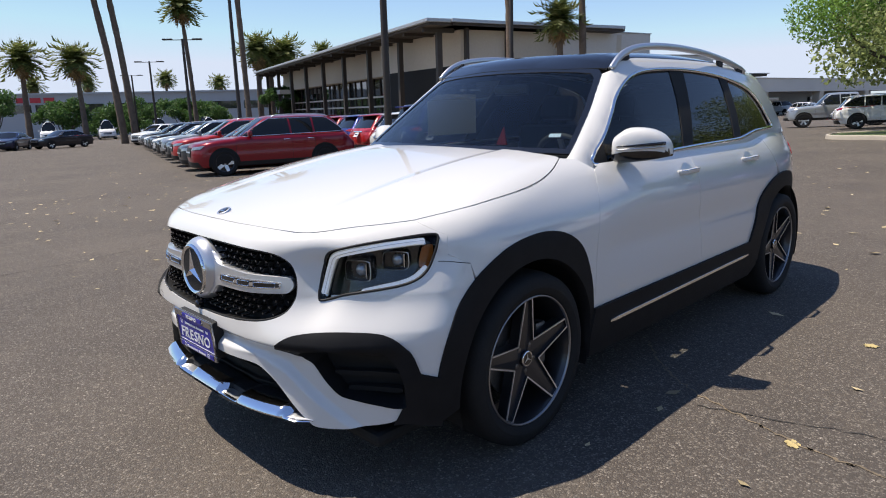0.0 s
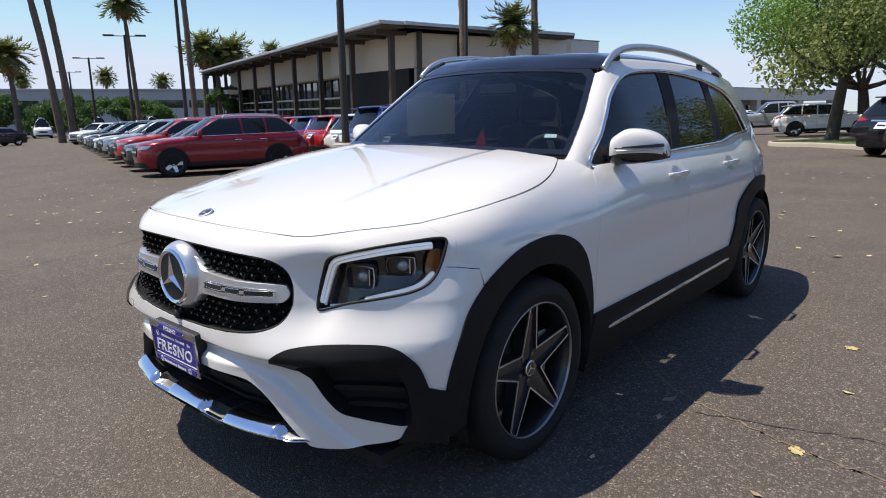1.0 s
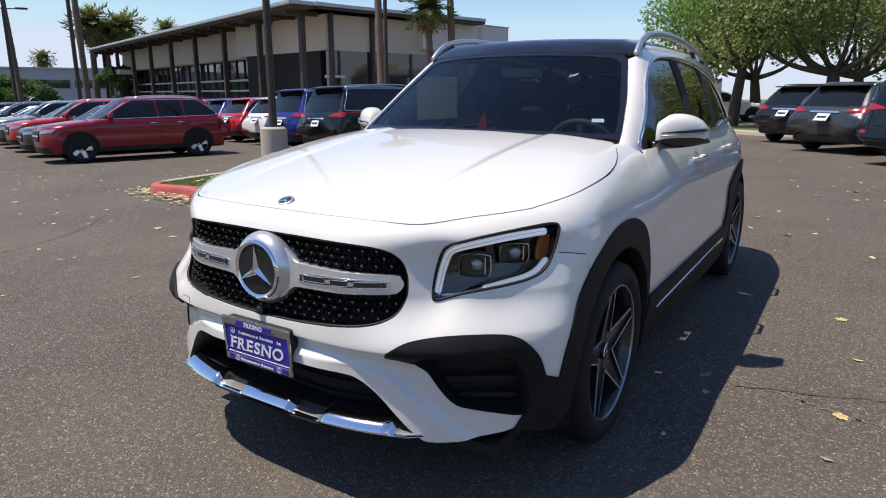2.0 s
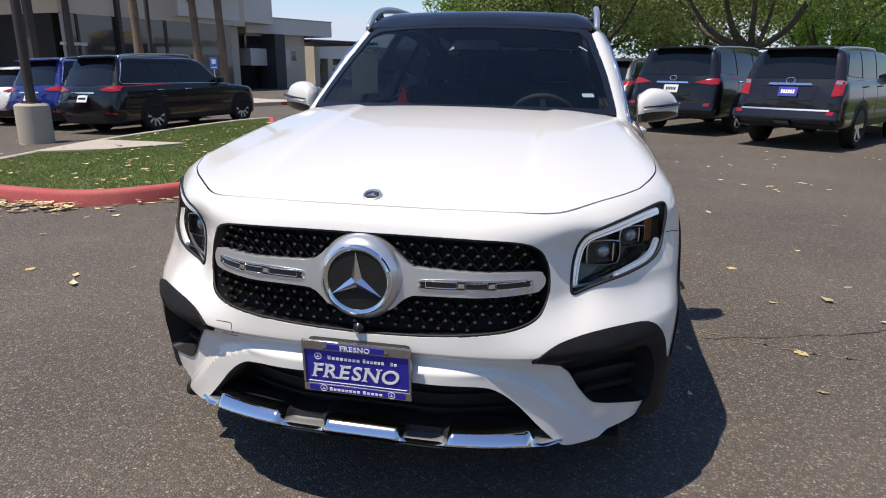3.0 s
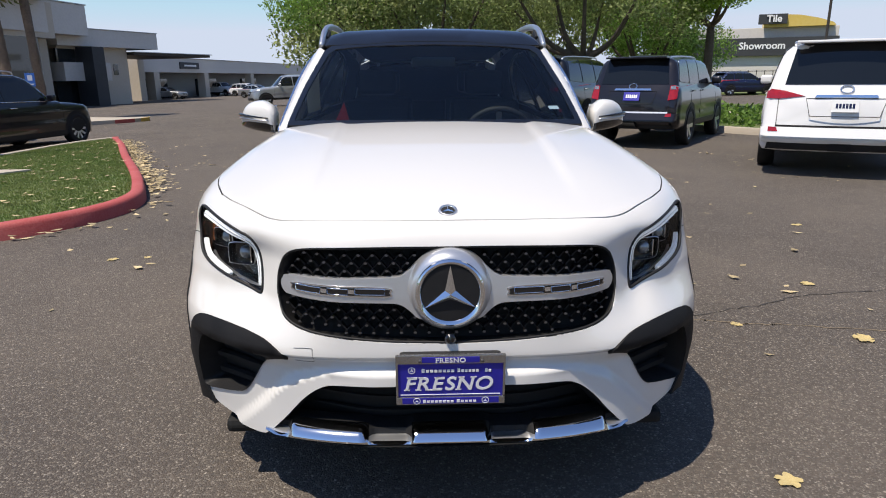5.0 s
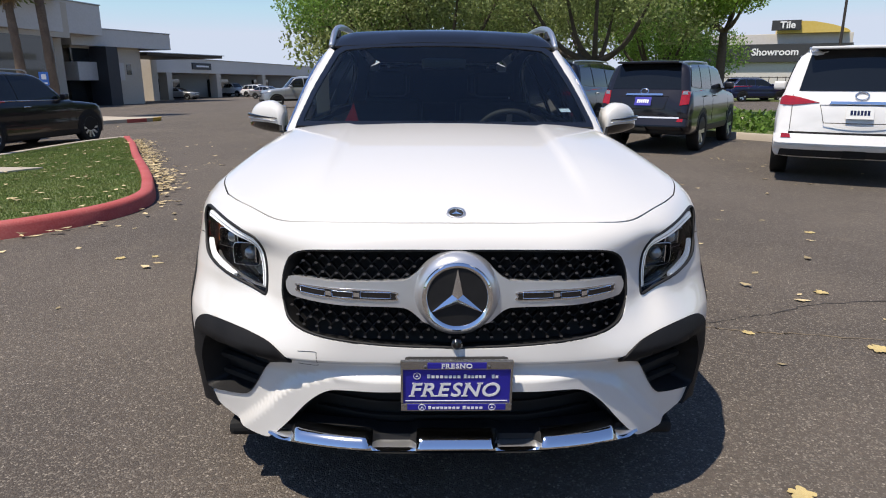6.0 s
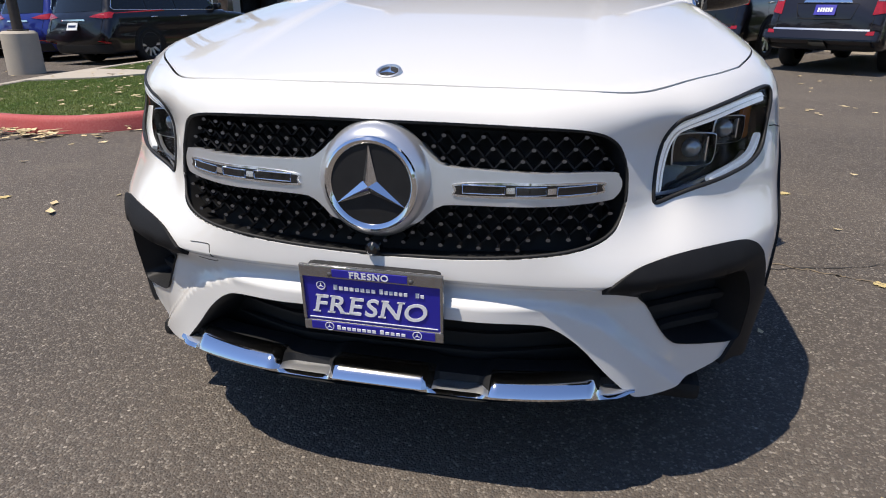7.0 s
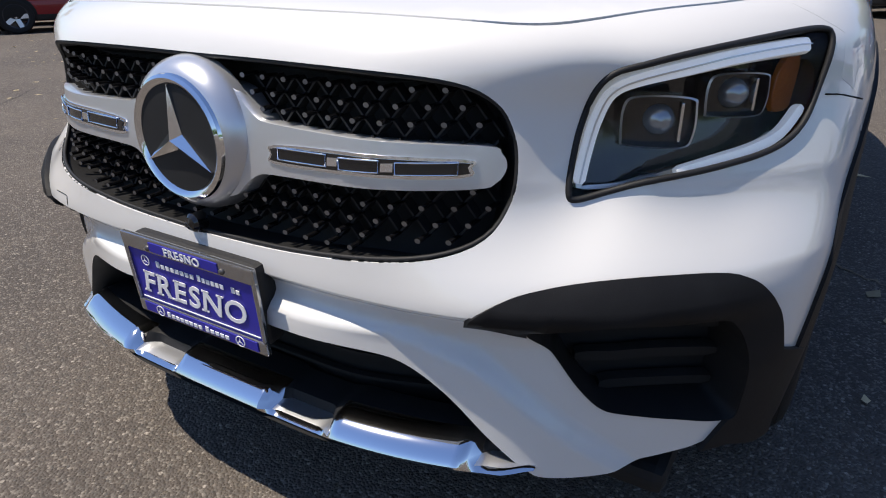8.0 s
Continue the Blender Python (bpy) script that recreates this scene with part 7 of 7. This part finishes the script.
def palm_parts(seed, height, crown, trunk, lean):
    r = np.random.default_rng(seed)
    p = spline([(0, 0, 0), (lean[0] * 0.35, lean[1] * 0.35, height * 0.5), (lean[0], lean[1], height)], 14)
    rad = np.linspace(trunk * 1.2, trunk * 0.85, len(p)) * (1 + 0.10 * r.uniform(-1, 1, len(p)))
    stem = tube("trunk", p, rad, M["palm_bark"], 9)

    def heads(count, lift0, lift1, length, droop, material, name):
        vs, fs = [], []
        for i in range(count):
            a, e = 2.39996 * i, radians(lift0 + (lift1 - lift0) * i / max(1, count - 1))
            v, f = frond_mesh(name, length * r.uniform(0.8, 1.1), droop * r.uniform(0.7, 1.2), material, r)
            m = Matrix.Translation(p[-1]) @ Matrix.Rotation(a, 4, "Z") @ Matrix.Rotation(-e, 4, "Y")
            k = len(vs)
            vs += [tuple(m @ Vector(q)) for q in v]
            fs += [tuple(j + k for j in q) for q in f]
        return mesh_of(name, vs, fs, material, False)
    return stem, heads(46, 75, -35, crown, 0.55, M["frond"], "crown"), heads(22, -45, -80, crown * 0.75, 0.3, M["frond_dry"], "dry_skirt")


def palm(x, y, height, crown, trunk, lean, seed, label="tall fan palm with a dry skirt"):
    t = thing("palm_tree", label, "palm tree", "palms", at=Matrix.Translation((x, y, float(fall(x, y)) - 0.1)))
    stem, head, skirt = palm_parts(seed, height, crown, trunk, lean)
    part("trunk", stem, t)
    part("crown", head, t)
    part("dry_skirt", skirt, t)
    return t


for i, (x, y, h, c, w, lx, ly) in enumerate((
        (-100.3, 20.1, 10.6, 3.4, 0.34, 0.6, 0.2), (-93.8, 25.3, 10.2, 3.4, 0.32, -0.8, 0), (-60.2, 18.9, 14.8, 2.6, 0.27, -0.4, -1.3), (-59.9, 19.8, 15.2, 2.6, 0.27, -0.4, -1.0),
        (-63.4, 27.2, 12.9, 2.3, 0.20, -0.2, -0.4), (-48.8, 25.3, 14.5, 2.4, 0.22, -0.1, -0.2), (-98.2, 53.8, 13.0, 4.0, 0.45, 0.4, 0), (-96.1, 57.5, 12.6, 4.0, 0.45, 0, 0.4), (-99.8, 57.1, 12.0, 3.8, 0.45, 0, 0),
        (-113.1, 77.2, 15.0, 3.0, 0.36, 0, 0), (-165, 36, 11.0, 2.8, 0.3, 0, 0), (-161, 46, 11.4, 2.8, 0.3, 0, 0), (-152, 60, 12.0, 2.8, 0.3, 0, 0), (-146, 70, 11.0, 2.8, 0.3, 0, 0))):
    palm(x, y, h, c, w, (lx, ly), 60 + i)
for i, (x, y, lx, ly) in enumerate(((-21.2, 26.6, -0.4, 0.0), (-19.0, 28.2, -0.2, 0.0), (-18.0, 28.9, -0.5, 0.0))):
    palm(x, y, 11.5 - 5.2 * (i == 1), 1.6, 0.19, (lx, ly), 90 + i, "fan palm with a rough ringed trunk")


# ---- street furniture ----
def lamp_post(x, y, height, radius, arms, label, base=None, heading=0.0):
    t = thing("lamp_post", label, "lamp post", "lamp posts", at=Matrix.Translation((x, y, float(fall(x, y)) - 0.05)))
    part("pole", lathe("pole", [(0, radius * 1.15), (height * 0.5, radius), (height, radius * 0.8), (height + 0.02, 0.0)], 12, M["post_brown"], "z"), t)
    if base:
        part("footing", lathe("footing", [(0.0, base[0] * 1.02), (base[1] - 0.04, base[0]), (base[1], base[0] - 0.04), (base[1] + 0.004, radius)], 28, M["concrete"], "z"), t, "round concrete footing")
        part("base_plate", from_bm("base_plate", box_bm(0.26, 0.26, 0.03, (0, 0, base[1] + 0.015), 0.005), M["post_brown"]), t)
    for s in arms:
        part("arm", from_bm("arm", box_bm(0.9, 0.06, 0.06, (s * 0.45, 0, height - 0.08), 0.01), M["post_brown"]), t, at=pose(0, 0, 0, 0, 0, heading))
        part("lamp_head", from_bm("lamp_head", box_bm(0.75, 0.36, 0.12, (s * 1.15, 0, height - 0.04), 0.03), M["post_brown"]), t, at=pose(0, 0, 0, 0, 0, heading))
    return t


lamp_post(-10.5, 8.75, 9.5, 0.085, (), "brown steel lamp pole on a round concrete footing", (0.32, 0.85))
lamp_post(-50.8, 21.1, 8.3, 0.12, (1, -1), "brown twin-arm lamp post", None, 55)
lamp_post(-72.4, 26.5, 8.5, 0.12, (1, -1), "brown twin-arm lamp post", None, 55)
lamp_post(-96.6, 33.0, 8.8, 0.13, (1, -1), "brown twin-arm lamp post", None, 55)
lamp_post(-36.7, 18.2, 12.0, 0.11, (1, -1), "tall brown lamp post in the car row", None, 55)
lamp_post(-16.0, 20.3, 9.0, 0.085, (1, -1), "brown lamp post by the showroom", None, 30)
lamp_post(31.0, 48.7, 11.0, 0.10, (1,), "tall grey street lamp", None, 180)


def parking_sign(x, y, z):
    t = thing("parking_sign", "blue disabled parking sign on a thin post", "sign", "parking signs", at=pose(x, y, float(fall(x, y)), 0, 0, 28))
    part("post", lathe("post", [(0, 0.025), (z, 0.025), (z + 0.005, 0)], 8, M["satin"], "z"), t)
    part("board", from_bm("board", box_bm(0.32, 0.012, 0.50, (0, -0.03, z - 0.25), 0.004), M["sign_blue"]), t)
    part("symbol", from_bm("symbol", box_bm(0.16, 0.004, 0.20, (0, -0.038, z - 0.18), 0.001), M["letter_white"]), t)
    part("word_bar", from_bm("word_bar", box_bm(0.22, 0.004, 0.05, (0, -0.038, z - 0.42), 0.001), M["letter_white"]), t)


for x, y in ((-15.2, 23.3), (-16.95, 21.6), (-18.6, 20.6)):
    parking_sign(x, y, 2.05)
wk = spline([(-12.0, 25.2), (-12.3, 26.4), (-14.4, 27.2), (-24, 33.5), (-40, 36), (-40, 30), (-24, 22.8), (-15.5, 21.9), (-13.0, 23.8)], 4, True)
slab("forecourt", wk, 0.15, M["concrete"], "concrete pavement before the showroom", "pavement")
kerb("kerb_tip", wk[33:] if len(wk) > 33 else wk, -0.02, 0.155, M["kerb_red"], "red painted kerb edge of the pavement", slope_in=-0.01)
kerb("kerb_yellow", wk[:4], -0.05, 0.158, M["kerb_yellow"], "yellow painted kerb end", slope_in=-0.01)


# ---- buildings ----
def block(name, a, b, depth, z0, z1, material, parent, bevel=0.0, out=0.0):
    """A wall block: its face runs on the line a-b (seen from the lot), depth behind it, out before it."""
    a, b = Vector((*a, 0)), Vector((*b, 0))
    d = (b - a)
    n = Vector((d.y, -d.x, 0)).normalized()
    mid = (a + b) / 2 - n * (depth - out) / 2 + n * out / 2
    m = Matrix.Translation((mid.x, mid.y, (z0 + z1) / 2)) @ Matrix.Rotation(math.atan2(d.y, d.x), 4, "Z")
    return part(name, from_bm(name, box_bm(d.length, depth + out, z1 - z0, (0, 0, 0), bevel), material), parent, at=m)


def along(a, b, t):
    return (a[0] + (b[0] - a[0]) * t, a[1] + (b[1] - a[1]) * t)


show = thing("showroom", "cream two-storey showroom with dark posts and wide eaves", "building")
A, B, C = (-92.0, 54.0), (-33.5, 35.4), (-29.2, 54.6)
zg = -4.0


def front(name, t0, t1, depth, z0, z1, material, bevel=0.0, out=0.0):
    """A block on the long front, reaching from depth behind the wall line to out before it."""
    return block(name, along(A, B, t0), along(A, B, t1), depth, z0, z1, material, show, bevel, out)


front("wall", 0.05, 1.0, 16, 4.6, 7.2, M["wall_cream"])
front("glass_front", 0.08, 0.999, 14, zg, 4.61, M["shop_glass"], 0, -0.8)
for z0 in (2.60, 1.60):
    front("sill_band", 0.08, 1.0, 0.9, z0, z0 + 0.18, M["wall_white"], 0, -0.7)
front("plinth", 0.08, 1.0, 1.0, zg, -0.4, M["wall_cream"], 0, -0.6)
for i in range(29):
    t = 0.08 + 0.92 * i / 28
    front("mullion", max(0.08, t - 0.0009), min(1.0, t + 0.0009), 0.9, -0.4, 4.6, M["post_brown"], 0, -0.72)
for i in range(9):
    t = min(0.997, i / 8)
    front("post", max(0, t - 0.0034), t + 0.0034, -0.95, zg, 7.2, M["post_brown"], 0, 1.35)
    front("rafter", max(0, t - 0.003), t + 0.003, 0.5, 6.95, 7.30, M["post_brown"], 0, 2.1)
    if i < 8:
        front("rafter", t + 0.060, t + 0.066, 0.5, 7.02, 7.30, M["post_brown"], 0, 2.1)
front("roof", -0.012, 1.030, 16, 7.45, 7.70, M["roof_edge"], 0.03, 2.5)
front("soffit", -0.010, 1.027, 16, 7.26, 7.45, M["post_brown"], 0, 2.3)
front("porch_sign", 0.10, 0.15, 0.2, 4.0, 4.6, M["wall_white"], 0, 1.4)
# the flank with its windows and deep parapet
block("wall", B, along(B, C, 0.84), 14, 4.6, 7.2, M["wall_cream"], show)
block("wall", along(B, C, 0.55), along(B, C, 0.84), 14, zg, 4.6, M["wall_cream"], show)
# near-black fill: the unlit room behind the windows, put into the colour
block("dark_inner_fill", along(B, C, 0.0), along(B, C, 0.55), 12, zg, 4.6, M["dark"], show, 0, -0.5)
block("roof", along(B, C, -0.10), along(B, C, 0.44), 3, 7.45, 7.70, M["roof_edge"], show, 0.03, 1.3)
block("soffit", along(B, C, -0.09), along(B, C, 0.43), 3, 7.26, 7.45, M["post_brown"], show, 0, 1.1)
for t in (0.002, 0.20, 0.40):
    block("post", along(B, C, t), along(B, C, t + 0.014), -0.1, zg, 7.26, M["post_brown"], show, 0, 0.45)
for z0, z1 in ((2.78, 4.58), (1.78, 2.58), (-0.6, 1.58)):
    for t0, t1 in ((0.01, 0.13), (0.135, 0.26), (0.265, 0.395), (0.40, 0.545)):
        block("window", along(B, C, t0), along(B, C, t1), 0.3, z0, z1, M["shop_glass"], show, 0, 0.02)
for z0 in (2.58, 1.58):
    block("window_band", along(B, C, 0.0), along(B, C, 0.55), 0.3, z0, z0 + 0.20, M["wall_white"], show, 0, 0.06)
for t in (0.13, 0.26, 0.395, 0.545):
    block("mullion", along(B, C, t), along(B, C, t + 0.006), 0.2, -0.6, 4.6, M["wall_white"] if t > 0.5 else M["post_brown"], show, 0, 0.06)
block("window_head", along(B, C, 0.40), along(B, C, 0.55), 0.2, 4.58, 4.70, M["wall_white"], show, 0, 0.05)
block("parapet", along(B, C, 0.445), along(B, C, 1.0), 12, 4.98, 7.38, M["wall_white"], show, 0.05, 0.9)
block("parapet_cap", along(B, C, 0.44), along(B, C, 1.003), 12, 7.38, 7.46, M["roof_edge"], show, 0.02, 0.96)
block("door", along(B, C, 0.70), along(B, C, 0.78), 0.3, zg, 1.1, M["shop_glass"], show, 0, 0.05)

wing_b = thing("office_wing", "white two-storey office wing with an entrance recess", "building")
C2, D = (-30.2, 52.9), (-27.2, 59.4)
block("wall", along(C2, D, 0.0), D, 12, 4.2, 5.0, M["wall_cream"], wing_b)
block("wall", along(C2, D, 0.62), D, 12, zg, 4.2, M["wall_cream"], wing_b)
block("back_wall", along(C2, D, 0.0), along(C2, D, 0.62), 10, zg, 4.2, M["wall_cream"], wing_b, 0, -1.2)
block("parapet", along(C2, D, -0.02), along(C2, D, 1.42), 12, 4.2, 5.62, M["wall_white"], wing_b, 0.05, 0.5)
block("parapet_cap", along(C2, D, -0.02), along(C2, D, 1.425), 12, 5.62, 5.69, M["roof_edge"], wing_b, 0.02, 0.55)
block("window", along(C2, D, 0.04), along(C2, D, 0.62), 0.3, 2.9, 4.0, M["shop_glass"], wing_b, 0, -0.1)
block("window_head", along(C2, D, 0.04), along(C2, D, 0.62), 0.9, 4.0, 4.2, M["wall_cream"], wing_b, 0, 0.0)
block("balcony", along(C2, D, 0.03), along(C2, D, 0.66), 1.3, 1.4, 2.9, M["wall_white"], wing_b, 0.03, 0.45)
block("recess", along(C2, D, 0.05), along(C2, D, 0.60), 0.3, zg, 1.4, M["shop_glass"], wing_b, 0, -0.9)
block("chimney", along(C2, D, 0.28), along(C2, D, 0.44), 1.0, zg, 4.15, M["sign_dark"], wing_b, 0, 1.3)
block("window", along(C2, D, 0.77), along(C2, D, 0.84), 0.3, 1.9, 2.8, M["shop_glass"], wing_b, 0, 0.03)
block("canopy_roof", along(C2, D, 1.0), along(C2, D, 2.35), 9, 3.62, 3.86, M["post_brown"], wing_b, 0.03, 0.6)
block("canopy_edge", along(C2, D, 1.0), along(C2, D, 2.37), 9, 3.86, 3.94, M["roof_edge"], wing_b, 0.02, 0.7)

bays = thing("service_bays", "low white service building with open drive-through bays", "building")
D3, F2 = (-31.2, 72.5), (-22.5, 131.0)
block("beam", D3, F2, 10, 2.3, 4.0, M["wall_white"], bays, 0.03, 0.0)
block("beam_cap", along(D3, F2, -0.004), F2, 10, 4.0, 4.07, M["roof_edge"], bays, 0.02, 0.08)
block("back_wall", D3, F2, 0.4, zg, 2.4, M["wall_grey"], bays, 0, -9.6)
block("end_wall", along(D3, F2, -0.02), D3, 10, zg, 4.0, M["wall_cream"], bays)
block("sign_board", along(D3, F2, 0.13), along(D3, F2, 0.21), 0.2, 2.75, 3.55, M["sign_dark"], bays, 0, 0.10)
block("word_bar", along(D3, F2, 0.145), along(D3, F2, 0.195), 0.1, 3.05, 3.25, M["letter_white"], bays, 0, 0.16)
for t in (0.03, 0.235, 0.49, 0.74, 0.98):
    block("pier", along(D3, F2, t), along(D3, F2, t + 0.02), 1.0, zg, 2.31, M["wall_cream"], bays, 0, 0.02)
for t in (0.12, 0.36, 0.62):
    block("bay_door", along(D3, F2, t), along(D3, F2, t + 0.10), 0.1, zg, 1.6, M["shop_glass"], bays, 0, -9.4)

far = thing("warehouse", "long low grey warehouse with a dark window band", "building")
W1, W2 = (-155.0, 25.8), (-123.0, 79.7)
block("wall", W1, W2, 30, zg, 6.1, M["wall_grey"], far)
block("roof", W1, W2, 30, 6.1, 6.4, M["roof_edge"], far, 0, 0.3)
for i in range(9):
    block("window", along(W1, W2, 0.02 + i * 0.108), along(W1, W2, 0.115 + i * 0.108), 0.3, 2.5, 4.1, M["shop_glass"], far, 0, 0.06)
for i in range(8):
    block("panel_seam", along(W1, W2, 0.117 + i * 0.108), along(W1, W2, 0.120 + i * 0.108), 0.3, zg, 6.1, M["roof_edge"], far, 0, 0.03)
for i in range(4):
    block("word_bar", along(W1, W2, 0.035 + i * 0.040), along(W1, W2, 0.066 + i * 0.040), 0.3, 4.5, 5.5, M["sign_red"], far, 0, 0.12)

tile = thing("tile_showroom", "charcoal shop building with white lettering and a yellow gable", "building")
S1, S2 = (22.8, 60.7), (42.3, 51.4)
block("wall", S1, S2, 16, -1, 3.1, M["wall_white"], tile)
block("sign_band", along(S1, S2, 0.0), along(S1, S2, 0.66), 0.4, 3.05, 4.6, M["sign_dark"], tile, 0.02, 0.25)
block("parapet", along(S1, S2, 0.02), along(S1, S2, 0.66), 15, 4.6, 5.5, M["wall_white"], tile, 0.03, -0.4)
sd = Vector((S2[0] - S1[0], S2[1] - S1[1], 0))
sa = math.atan2(sd.y, sd.x)
sn = Vector((sd.y, -sd.x, 0)).normalized()


def on_band(t, z, out):
    q = along(S1, S2, t)
    return Matrix.Translation((q[0] + sn.x * out, q[1] + sn.y * out, z)) @ Matrix.Rotation(sa, 4, "Z")


gab = bmesh.new()
for xx2, zz2 in ((0, 5.5), (5.6, 5.5), (5.4, 5.75), (4.2, 6.15), (2.8, 6.45), (0.4, 6.6), (0, 6.5)):
    gab.verts.new((xx2, 0, zz2))
bmesh.ops.contextual_create(gab, geom=gab.verts[:])
gr = bmesh.ops.extrude_face_region(gab, geom=gab.faces[:])
bmesh.ops.translate(gab, vec=(0, 6, 0), verts=[x for x in gr["geom"] if isinstance(x, bmesh.types.BMVert)])
part("gable", from_bm("gable", gab, M["sign_yellow"]), tile, at=on_band(0.385, 0, 0.1))
part("lettering", text_mesh("Showroom", 0.84, 0.06, M["letter_white"], 0.02), tile, at=on_band(0.385, 3.9, 0.35))
part("sign_board", from_bm("sign_board", box_bm(2.3, 0.2, 0.85, (0, 0, 0), 0.03), M["sign_dark"]), tile, at=on_band(0.415, 6.15, 0.35))
part("lettering", text_mesh("Tile", 0.80, 0.06, M["letter_white"], 0.02), tile, at=on_band(0.42, 6.15, 0.50))
fence = thing("street_fence", "thin dark street fence", "fence")
for i in range(40):
    q = along((18.5, 60.5), (42.0, 50.0), i / 39)
    part("picket", from_bm("picket", box_bm(0.05, 0.05, 1.8, (q[0], q[1], 0.9), 0), M["post_brown"]), fence)
for z in (0.35, 1.7):
    block("rail", (18.5, 60.5), (42.0, 50.0), 0.04, z, z + 0.06, M["post_brown"], fence)
# closing line of trees all round, behind the lot
for i in range(26):
    a = radians(62 + 195 * i / 25)
    rr = 70 + 25 * rng.uniform()
    tree(rr * math.sin(a) * 1.0, rr * math.cos(a), 8 + 3 * rng.uniform(), 6.5, 0.3, M["leaf_olive"] if i % 3 else M["leaf"], 900, 0.6, "green tree on the far edge of the lot", 200 + i, 0.1, lumps=9)
